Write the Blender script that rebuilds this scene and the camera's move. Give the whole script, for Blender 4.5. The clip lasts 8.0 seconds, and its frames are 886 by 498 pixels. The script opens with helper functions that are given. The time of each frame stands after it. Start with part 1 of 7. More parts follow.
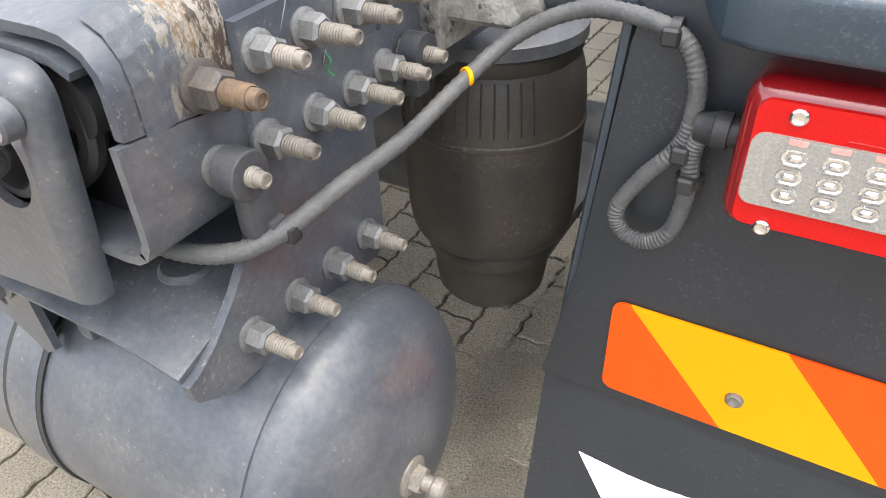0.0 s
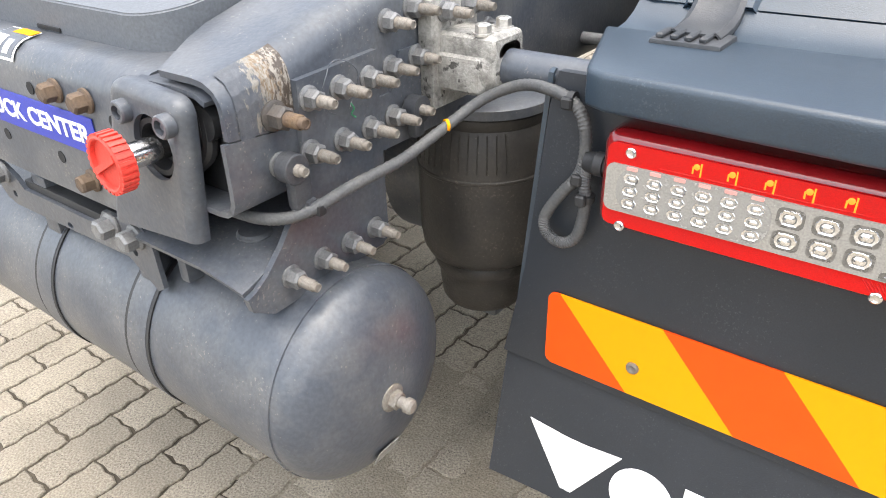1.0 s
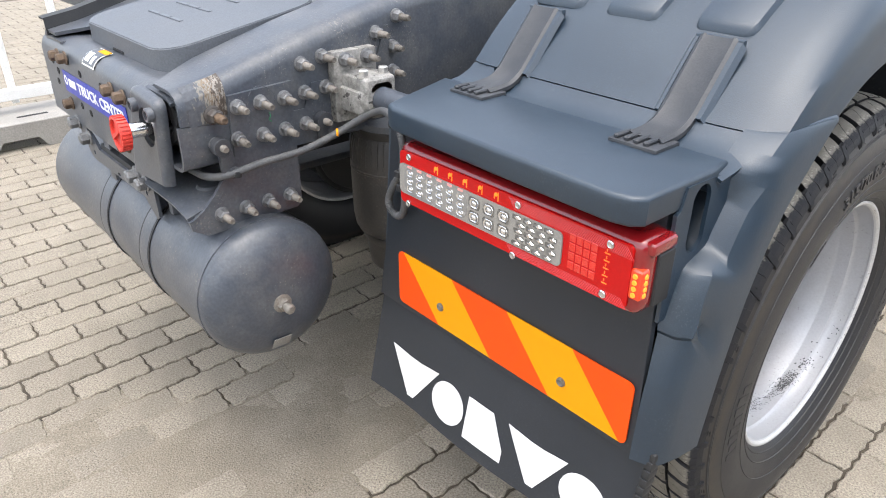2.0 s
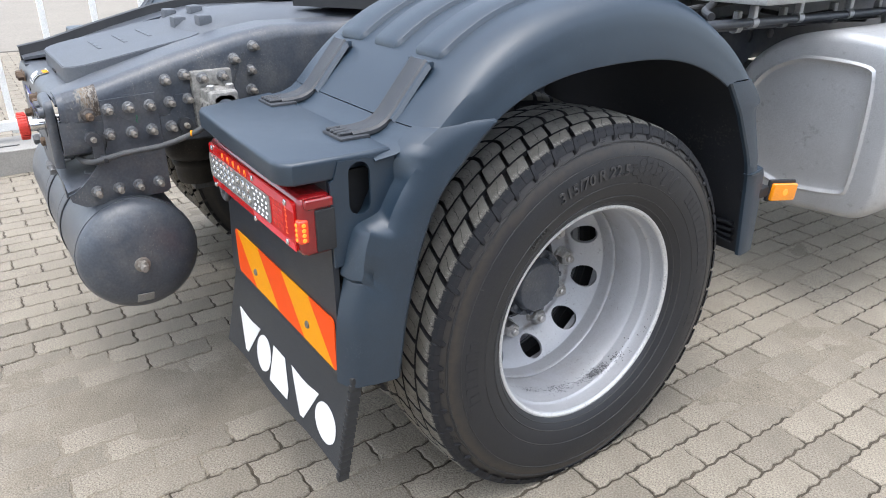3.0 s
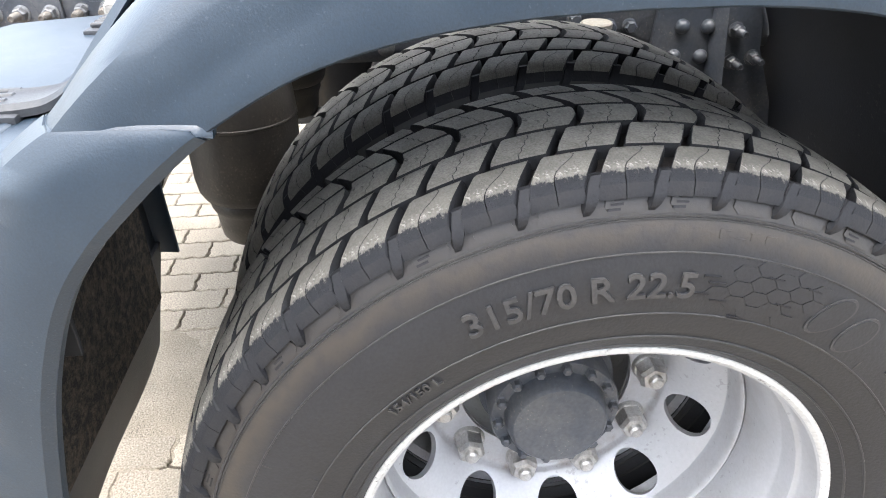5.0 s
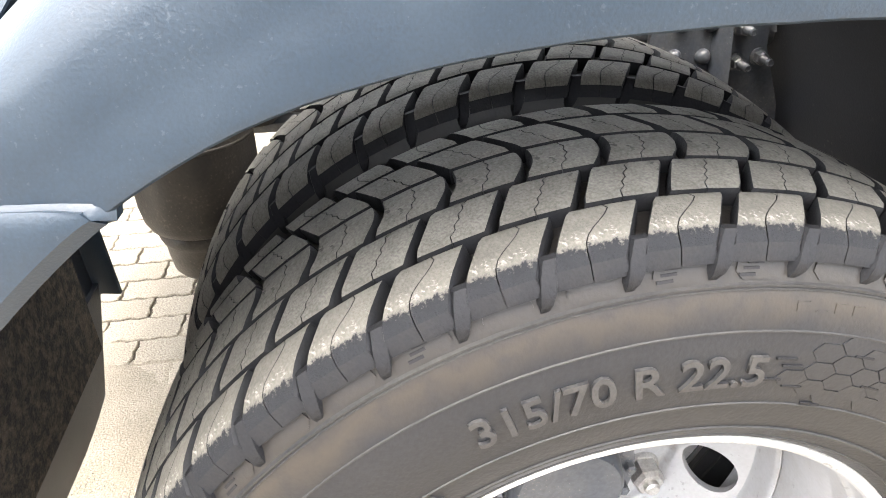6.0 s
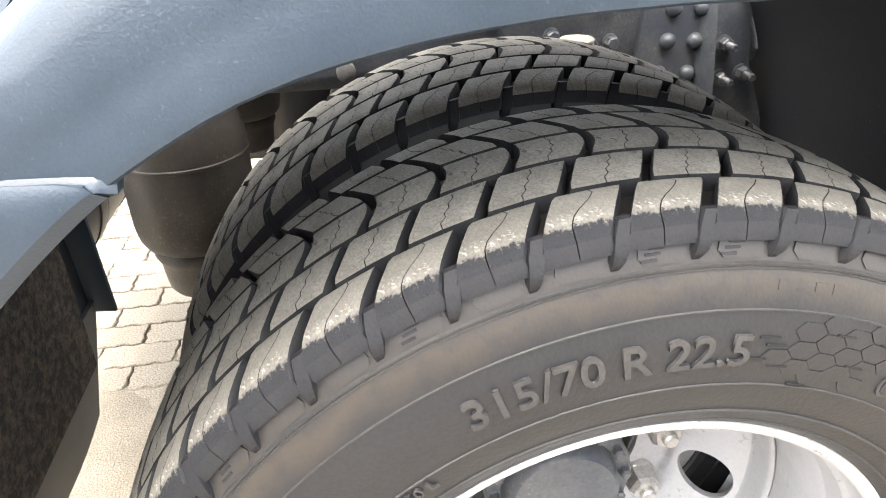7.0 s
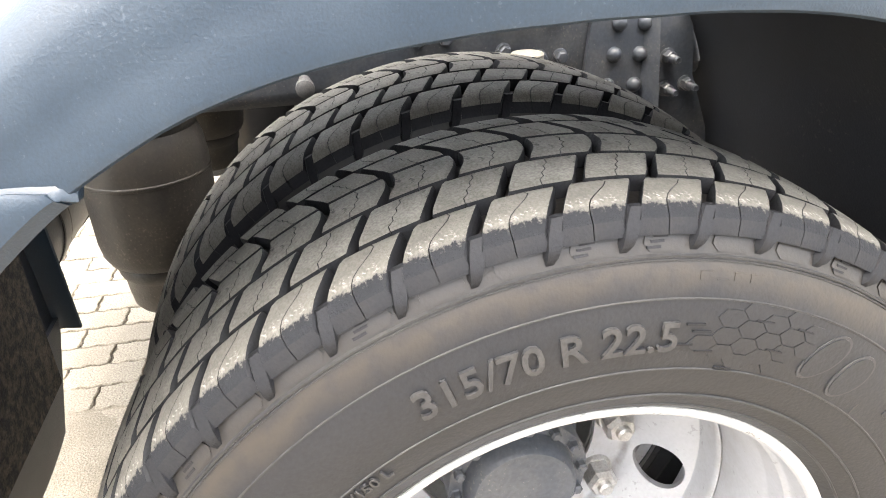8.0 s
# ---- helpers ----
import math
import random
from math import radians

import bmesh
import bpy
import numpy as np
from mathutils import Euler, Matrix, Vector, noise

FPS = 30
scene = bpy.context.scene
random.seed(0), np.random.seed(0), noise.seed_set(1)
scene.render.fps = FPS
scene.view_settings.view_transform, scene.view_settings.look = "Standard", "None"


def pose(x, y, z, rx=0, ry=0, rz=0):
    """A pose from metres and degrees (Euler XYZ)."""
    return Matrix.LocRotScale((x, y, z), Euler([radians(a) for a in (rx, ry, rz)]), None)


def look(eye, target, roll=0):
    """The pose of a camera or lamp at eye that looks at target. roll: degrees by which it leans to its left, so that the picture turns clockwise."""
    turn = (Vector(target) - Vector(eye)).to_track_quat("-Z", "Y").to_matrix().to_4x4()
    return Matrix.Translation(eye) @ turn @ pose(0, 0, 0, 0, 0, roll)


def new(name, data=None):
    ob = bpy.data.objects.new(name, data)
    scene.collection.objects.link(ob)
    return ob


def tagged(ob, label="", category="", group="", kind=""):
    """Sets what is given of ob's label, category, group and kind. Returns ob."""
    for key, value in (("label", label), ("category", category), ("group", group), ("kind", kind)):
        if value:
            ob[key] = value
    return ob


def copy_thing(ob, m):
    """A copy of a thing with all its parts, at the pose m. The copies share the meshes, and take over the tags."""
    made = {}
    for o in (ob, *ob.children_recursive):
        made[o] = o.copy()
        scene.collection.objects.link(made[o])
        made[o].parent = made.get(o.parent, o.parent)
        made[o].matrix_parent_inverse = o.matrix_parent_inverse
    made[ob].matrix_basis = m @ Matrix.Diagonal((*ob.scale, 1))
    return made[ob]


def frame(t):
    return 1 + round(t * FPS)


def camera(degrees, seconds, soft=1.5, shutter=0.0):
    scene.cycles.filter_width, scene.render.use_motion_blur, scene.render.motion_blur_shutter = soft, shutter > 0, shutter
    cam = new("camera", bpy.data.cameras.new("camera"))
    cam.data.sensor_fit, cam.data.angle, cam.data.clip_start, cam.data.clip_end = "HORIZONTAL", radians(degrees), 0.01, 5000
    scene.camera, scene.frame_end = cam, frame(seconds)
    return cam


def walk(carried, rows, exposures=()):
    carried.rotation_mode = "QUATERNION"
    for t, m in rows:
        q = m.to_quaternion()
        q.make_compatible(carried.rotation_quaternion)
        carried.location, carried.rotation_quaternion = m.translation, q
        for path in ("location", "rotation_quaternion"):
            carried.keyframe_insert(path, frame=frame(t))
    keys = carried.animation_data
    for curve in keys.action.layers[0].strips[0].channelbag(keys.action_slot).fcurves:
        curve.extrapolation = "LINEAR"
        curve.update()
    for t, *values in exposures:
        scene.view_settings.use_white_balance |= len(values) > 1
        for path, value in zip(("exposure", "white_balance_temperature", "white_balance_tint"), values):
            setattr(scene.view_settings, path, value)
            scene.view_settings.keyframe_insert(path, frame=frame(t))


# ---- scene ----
cam = camera(64.8, 8.0, 1.0)
PATH = [
    (0, (0.746, -1.243, 1.139), (-0.089, 0.136, -0.044), -2.2),
    (0.5, (0.765, -1.263, 1.15), (-0.086, 0.116, -0.022), -2.3),
    (0.7, (0.817, -1.312, 1.173), (-0.07, 0.08, 0.047), -2.0),
    (1, (0.987, -1.438, 1.215), (-0.057, -0.053, 0.219), -1.4),
    (1.2, (1.13, -1.524, 1.246), (0.005, -0.169, 0.298), -1.3),
    (2.3, (1.841, -1.421, 1.375), (0.458, -0.302, 0.461), 0.0),
    (2.5, (2.008, -1.365, 1.363), (0.573, -0.247, 0.532), 0.0),
    (2.7, (2.135, -1.304, 1.372), (0.672, -0.213, 0.552), 0.1),
    (3, (2.299, -1.196, 1.373), (0.79, -0.173, 0.55), 0.0),
    (3.2, (2.333, -1.079, 1.347), (0.782, -0.122, 0.516), 0.0),
    (3.5, (2.329, -0.861, 1.345), (0.685, -0.119, 0.481), 0.1),
    (4, (2.237, -0.533, 1.277), (0.543, -0.185, 0.271), 0.3),
    (4.3, (2.121, -0.347, 1.253), (0.437, -0.136, 0.192), 0.1),
    (4.5, (2.036, -0.282, 1.254), (0.357, -0.123, 0.179), 0.4),
    (4.7, (1.925, -0.242, 1.246), (0.226, -0.102, 0.193), -0.4),
    (5, (1.768, -0.223, 1.23), (0.045, -0.097, 0.222), -1.2),
    (5.2, (1.691, -0.23, 1.224), (-0.035, -0.085, 0.224), -0.7),
    (6.3, (1.598, -0.228, 1.202), (-0.082, -0.003, 0.18), -1.85),
    (6.5, (1.609, -0.229, 1.193), (-0.086, -0.002, 0.196), -1.95),
    (7, (1.63, -0.23, 1.188), (-0.099, 0.002, 0.251), -1.92),
    (7.5, (1.648, -0.236, 1.19), (-0.089, 0.024, 0.276), -1.89),
    (8, (1.67, -0.217, 1.194), (-0.065, 0.099, 0.293), -2.13),
]
# stops and white balance by which the clip's camera adapts
EXPOSURES = [(0.0, 1.7, 6850, 9), (0.7, 1.7, 6850, 9), (1.2, 1.52, 6750, 9), (2.3, 1.12, 6450, 10), (3.5, 0.98, 6150, 9), (4.3, 1.15, 6150, 9), (4.7, 1.7, 6300, 9), (5.2, 2.4, 6750, 10), (6.3, 2.78, 7150, 10), (8.0, 2.78, 7200, 10)]
walk(cam, [(t, look(eye, target, roll)) for t, eye, target, roll in PATH], EXPOSURES)

# ---- light ----
world = bpy.data.worlds.new("sky")
scene.world = world
world.use_nodes = True
wn = world.node_tree
sky = wn.nodes.new("ShaderNodeTexSky")
sky.sky_type, sky.sun_disc = "NISHITA", False
sky.sun_elevation, sky.sun_rotation = radians(78), radians(135)
sky.air_density, sky.dust_density, sky.ozone_density = 1.0, 2.5, 1.5
wn.nodes["Background"].inputs["Strength"].default_value = 0.24
haze = wn.nodes.new("ShaderNodeHueSaturation")  # thin cloud takes most of the blue out
haze.inputs["Saturation"].default_value = 0.45
wn.links.new(sky.outputs["Color"], haze.inputs["Color"])
wn.links.new(haze.outputs["Color"], wn.nodes["Background"].inputs["Color"])
sun = new("sun", bpy.data.lights.new("sun", "SUN"))
sun.data.energy, sun.data.angle, sun.data.color = 0.95, radians(90), (1.0, 0.96, 0.9)
sun.matrix_world = look((1.1, -1.1, 7.4), (0, 0, 0))



# ---- materials ----
def material(name, base, rough=0.5, metal=0.0, spots=None, amount=0.3, scale=8.0, fine=120.0, bump=0.1, vary=0.0, coat=0.0, spec=0.5, flecks=0.0, fleck=(0.4, 0.39, 0.37), fleck_scale=130, grain=1.0):
    """A surface with stains at one scale, grain at another, and relief."""
    m = bpy.data.materials.new(name)
    m.use_nodes = True
    nt = m.node_tree
    b = nt.nodes["Principled BSDF"]
    b.inputs["Metallic"].default_value = metal
    b.inputs["Coat Weight"].default_value = coat
    b.inputs["Specular IOR Level"].default_value = spec
    tc = nt.nodes.new("ShaderNodeTexCoord")
    n1 = nt.nodes.new("ShaderNodeTexNoise")
    n1.inputs["Scale"].default_value, n1.inputs["Detail"].default_value, n1.inputs["Roughness"].default_value = scale, 8, 0.65
    n2 = nt.nodes.new("ShaderNodeTexNoise")
    n2.inputs["Scale"].default_value, n2.inputs["Detail"].default_value = fine, 4
    for n in (n1, n2):
        nt.links.new(tc.outputs["Object"], n.inputs["Vector"])
    ramp = nt.nodes.new("ShaderNodeValToRGB")
    ramp.color_ramp.elements[0].position, ramp.color_ramp.elements[1].position = 0.42, 0.72
    nt.links.new(n1.outputs["Fac"], ramp.inputs["Fac"])
    amt = nt.nodes.new("ShaderNodeMath")
    amt.operation = "MULTIPLY"
    amt.inputs[1].default_value = amount
    nt.links.new(ramp.outputs["Color"], amt.inputs[0])
    mix = nt.nodes.new("ShaderNodeMix")
    mix.data_type = "RGBA"
    mix.inputs[6].default_value = (*base, 1)
    mix.inputs[7].default_value = (*(spots or [min(1, c * 1.6 + 0.02) for c in base]), 1)
    nt.links.new(amt.outputs[0], mix.inputs["Factor"])
    hsv = nt.nodes.new("ShaderNodeHueSaturation")
    val = nt.nodes.new("ShaderNodeMapRange")
    val.inputs["To Min"].default_value, val.inputs["To Max"].default_value = 1 - 0.38 * grain, 1 + 0.38 * grain
    nt.links.new(n2.outputs["Fac"], val.inputs["Value"])
    body = mix.outputs[2]
    if flecks:
        # small chips, dust and drips, denser in some patches than in others
        n3 = nt.nodes.new("ShaderNodeTexNoise")
        n3.inputs["Scale"].default_value, n3.inputs["Detail"].default_value, n3.inputs["Roughness"].default_value = fleck_scale, 3, 0.6
        n4 = nt.nodes.new("ShaderNodeTexNoise")
        n4.inputs["Scale"].default_value, n4.inputs["Detail"].default_value = scale * 0.7 + 3, 5
        for n in (n3, n4):
            nt.links.new(tc.outputs["Object"], n.inputs["Vector"])
        add = nt.nodes.new("ShaderNodeMath")
        add.operation, add.inputs[1].default_value = "MULTIPLY_ADD", 0.45
        nt.links.new(n4.outputs["Fac"], add.inputs[0])
        nt.links.new(n3.outputs["Fac"], add.inputs[2])
        fr = nt.nodes.new("ShaderNodeMapRange")
        fr.inputs["From Min"].default_value, fr.inputs["From Max"].default_value, fr.inputs["To Max"].default_value = 0.875, 0.94, flecks
        nt.links.new(add.outputs[0], fr.inputs["Value"])
        fm = nt.nodes.new("ShaderNodeMix")
        fm.data_type = "RGBA"
        fm.inputs[7].default_value = (*fleck, 1)
        nt.links.new(fr.outputs[0], fm.inputs["Factor"])
        nt.links.new(body, fm.inputs[6])
        body = fm.outputs[2]
    nt.links.new(body, hsv.inputs["Color"])
    if vary:
        oi = nt.nodes.new("ShaderNodeObjectInfo")
        vr = nt.nodes.new("ShaderNodeMapRange")
        vr.inputs["To Min"].default_value, vr.inputs["To Max"].default_value = 1 - vary, 1 + vary
        nt.links.new(oi.outputs["Random"], vr.inputs["Value"])
        mu = nt.nodes.new("ShaderNodeMath")
        mu.operation = "MULTIPLY"
        nt.links.new(vr.outputs[0], mu.inputs[0])
        nt.links.new(val.outputs[0], mu.inputs[1])
        nt.links.new(mu.outputs[0], hsv.inputs["Value"])
    else:
        nt.links.new(val.outputs[0], hsv.inputs["Value"])
    nt.links.new(hsv.outputs["Color"], b.inputs["Base Color"])
    rr = nt.nodes.new("ShaderNodeMapRange")
    rr.inputs["To Min"].default_value, rr.inputs["To Max"].default_value = max(0.03, rough - 0.1), min(1, rough + 0.15)
    nt.links.new(n1.outputs["Fac"], rr.inputs["Value"])
    nt.links.new(rr.outputs[0], b.inputs["Roughness"])
    if bump:
        bp = nt.nodes.new("ShaderNodeBump")
        bp.inputs["Strength"].default_value, bp.inputs["Distance"].default_value = bump, 0.003
        nt.links.new(n2.outputs["Fac"], bp.inputs["Height"])
        nt.links.new(bp.outputs[0], b.inputs["Normal"])
    return m


PAINT = material("chassis_paint", (0.055, 0.063, 0.077), 0.34, 0.0, (0.15, 0.147, 0.142), 0.55, 11, 160, 0.12, 0, 0, 0.55, 0.5, (0.24, 0.215, 0.185), 230)
PLASTIC = material("grey_plastic", (0.012, 0.025, 0.041), 0.37, 0.0, (0.024, 0.041, 0.06), 0.65, 6, 500, 0.12, 0, 0, 0.75, 0.25, (0.1, 0.12, 0.135), 300)
BLACKPL = material("black_plastic", (0.014, 0.015, 0.017), 0.55, 0.0, (0.05, 0.048, 0.045), 0.3, 12, 300, 0.1)
PANEL = material("panel_plastic", (0.016, 0.02, 0.026), 0.42, 0.0, (0.032, 0.035, 0.042), 0.4, 6, 600, 0.1, 0, 0, 0.5, 0.2, (0.12, 0.12, 0.12), 300)
RUBBER = material("tyre_rubber", (0.03, 0.03, 0.031), 0.55, 0.0, (0.075, 0.068, 0.06), 0.4, 10, 240, 0.12)
TREAD = material("tread_rubber", (0.2, 0.188, 0.163), 0.74, 0.0, (0.105, 0.098, 0.084), 0.65, 30, 420, 0.4, 0.12, 0, 0.4, 0.7, (0.04, 0.038, 0.034), 160, 1.8)
TREADSIDE = material("groove_rubber", (0.015, 0.0155, 0.018), 0.6, 0.0, (0.034, 0.032, 0.03), 0.4, 40, 400, 0.2, 0, 0, 0.3)
RIMEDGE = material("rim_edge_paint", (0.58, 0.58, 0.57), 0.35, 0.2, (0.42, 0.41, 0.39), 0.4, 25, 200, 0.05, 0, 0, 0.5, 0.7, (0.06, 0.05, 0.045), 150)
ZINC = material("zinc_nut", (0.185, 0.188, 0.19), 0.5, 0.45, (0.11, 0.105, 0.1), 0.6, 60, 400, 0.25, 0.15)
NUTSIL = material("wheel_nut_silver", (0.56, 0.55, 0.53), 0.34, 0.8, (0.36, 0.32, 0.27), 0.6, 60, 300, 0.15)
THREAD = material("bolt_thread", (0.19, 0.177, 0.158), 0.6, 0.35, (0.16, 0.125, 0.09), 0.6, 70, 300, 0.3, 0.2)
RUST = material("rusty_steel", (0.085, 0.06, 0.045), 0.75, 0.15, (0.19, 0.125, 0.07), 0.7, 40, 200, 0.4)
CAST = material("cast_aluminium", (0.33, 0.32, 0.295), 0.6, 0.25, (0.085, 0.08, 0.074), 0.9, 38, 250, 0.6, 0, 0, 0.5, 0.9, (0.04, 0.038, 0.035), 60)
ALU = material("aluminium_tank", (0.5, 0.505, 0.51), 0.4, 0.5, (0.4, 0.4, 0.4), 0.5, 5, 300, 0.03, 0, 0, 0.5, 0.35, (0.25, 0.24, 0.23), 40)
RED = material("red_lens", (0.46, 0.004, 0.004), 0.2, 0.0, (0.38, 0.004, 0.005), 0.3, 60, 900, 0.15, 0, 0.0, 0.3)
DARKRED = material("dark_red_lens", (0.2, 0.006, 0.008), 0.14, 0.0, (0.25, 0.01, 0.012), 0.3, 30, 900, 0.05, 0, 0.8)
REDCAP = material("red_cap_plastic", (0.6, 0.045, 0.03), 0.5, 0.0, (0.66, 0.1, 0.07), 0.4, 40, 300, 0.1)
CHROME = material("chrome", (0.7, 0.7, 0.7), 0.15, 1.0, (0.45, 0.43, 0.4), 0.5, 50, 300, 0.1)
LENSW = material("white_lens", (0.27, 0.258, 0.235), 0.22, 0.1, (0.22, 0.21, 0.19), 0.3, 60, 500, 0.05, 0, 0.4)
REFL = material("reflector_cell", (0.8, 0.8, 0.8), 0.12, 0.95, (0.6, 0.6, 0.6), 0.3, 90, 500, 0.05)
CELL = material("dark_cell", (0.17, 0.165, 0.155), 0.25, 0.5, (0.2, 0.195, 0.185), 0.3, 90, 500, 0.05)
YELLOW = material("yellow_sheeting", (0.8, 0.31, 0.001), 0.55, 0.0, (0.82, 0.34, 0.004), 0.3, 30, 900, 0.05, 0, 0, 0.2)
ORANGE = material("orange_sheeting", (0.8, 0.075, 0.004), 0.55, 0.0, (0.82, 0.1, 0.008), 0.3, 30, 900, 0.05, 0, 0, 0.2)
AMBER = material("amber_lens", (0.82, 0.27, 0.005), 0.2, 0.0, (0.85, 0.33, 0.01), 0.3, 60, 900, 0.05, 0, 0.5)
WHITE = material("white_print", (0.76, 0.76, 0.75), 0.45, 0.0, (0.6, 0.6, 0.58), 0.3, 20, 600, 0.05)
BLUE = material("blue_sticker", (0.02, 0.035, 0.33), 0.35, 0.0, (0.03, 0.05, 0.36), 0.3, 30, 600, 0.03)
FENCE = material("white_fence_paint", (0.74, 0.74, 0.72), 0.5, 0.0, (0.6, 0.59, 0.56), 0.4, 6, 200, 0.05)
CONC = material("concrete", (0.3, 0.285, 0.26), 0.85, 0.0, (0.2, 0.19, 0.175), 0.5, 6, 120, 0.4)
STEEL = material("grey_steel", (0.32, 0.32, 0.31), 0.5, 0.5, (0.2, 0.19, 0.18), 0.5, 10, 200, 0.15)
PAVER = material("paver_concrete", (0.222, 0.194, 0.152), 0.85, 0.0, (0.305, 0.268, 0.213), 0.8, 3.5, 190, 0.9, 0.13, 0, 0.4, 0.85, (0.085, 0.073, 0.057), 150, 2.4)
SAND = material("joint_sand", (0.05, 0.04, 0.028), 0.95, 0.0, (0.12, 0.099, 0.072), 0.9, 2.2, 90, 0.6)
CABLE = material("cable_sleeve", (0.058, 0.06, 0.063), 0.6, 0.0, (0.14, 0.135, 0.125), 0.5, 40, 300, 0.3)
STRAPRUB = material("strap_rubber", (0.028, 0.031, 0.036), 0.42, 0.0, (0.07, 0.07, 0.07), 0.5, 20, 300, 0.2)
LINER = material("liner_plastic", (0.018, 0.02, 0.025), 0.55, 0.0, (0.036, 0.035, 0.034), 0.4, 7, 300, 0.15, 0, 0, 0.5, 0.3, (0.13, 0.12, 0.1), 130)
LABEL = material("grey_label", (0.24, 0.235, 0.22), 0.6, 0.0, (0.16, 0.155, 0.14), 0.6, 50, 300, 0.2)


def sidewall_material():
    """Tyre rubber with a brownish scuffed ring near the shoulder."""
    m = material("tyre_sidewall", (0.0155, 0.0165, 0.0195), 0.44, 0.0, (0.028, 0.0285, 0.03), 0.4, 9, 260, 0.15)
    nt = m.node_tree
    b = nt.nodes["Principled BSDF"]
    was = b.inputs["Base Color"].links[0].from_socket
    tc = nt.nodes.new("ShaderNodeTexCoord")
    sep = nt.nodes.new("ShaderNodeSeparateXYZ")
    nt.links.new(tc.outputs["Object"], sep.inputs[0])
    comb = nt.nodes.new("ShaderNodeCombineXYZ")
    nt.links.new(sep.outputs["Y"], comb.inputs["Y"])
    nt.links.new(sep.outputs["Z"], comb.inputs["Z"])
    ln = nt.nodes.new("ShaderNodeVectorMath")
    ln.operation = "LENGTH"
    nt.links.new(comb.outputs[0], ln.inputs[0])
    noise_n = nt.nodes.new("ShaderNodeTexNoise")
    noise_n.inputs["Scale"].default_value, noise_n.inputs["Detail"].default_value = 22, 6
    nt.links.new(tc.outputs["Object"], noise_n.inputs["Vector"])
    wob = nt.nodes.new("ShaderNodeMath")
    wob.operation, wob.inputs[1].default_value = "MULTIPLY_ADD", 0.03
    nt.links.new(noise_n.outputs["Fac"], wob.inputs[0])
    nt.links.new(ln.outputs["Value"], wob.inputs[2])
    ramp = nt.nodes.new("ShaderNodeValToRGB")
    e = ramp.color_ramp.elements
    e[0].position, e[0].color = 0.443, (0, 0, 0, 1)
    e[1].position, e[1].color = 0.46, (0.75, 0.75, 0.75, 1)
    for p, c in ((0.466, 1.0), (0.473, 0.5), (0.482, 0.6), (0.5, 0.45)):
        q = e.new(p)
        q.color = (c, c, c, 1)
    nt.links.new(wob.outputs[0], ramp.inputs["Fac"])
    mul = nt.nodes.new("ShaderNodeMath")
    mul.operation = "MULTIPLY"
    n3 = nt.nodes.new("ShaderNodeTexNoise")
    n3.inputs["Scale"].default_value, n3.inputs["Detail"].default_value = 60, 5
    nt.links.new(tc.outputs["Object"], n3.inputs["Vector"])
    mr = nt.nodes.new("ShaderNodeMapRange")
    mr.inputs["From Min"].default_value, mr.inputs["From Max"].default_value = 0.05, 0.5
    nt.links.new(n3.outputs["Fac"], mr.inputs["Value"])
    nt.links.new(ramp.outputs["Color"], mul.inputs[0])
    nt.links.new(mr.outputs[0], mul.inputs[1])
    mix = nt.nodes.new("ShaderNodeMix")
    mix.data_type = "RGBA"
    mix.inputs[7].default_value = (0.043, 0.036, 0.029, 1)
    nt.links.new(mul.outputs[0], mix.inputs["Factor"])
    nt.links.new(was, mix.inputs[6])
    nt.links.new(mix.outputs[2], b.inputs["Base Color"])
    return m



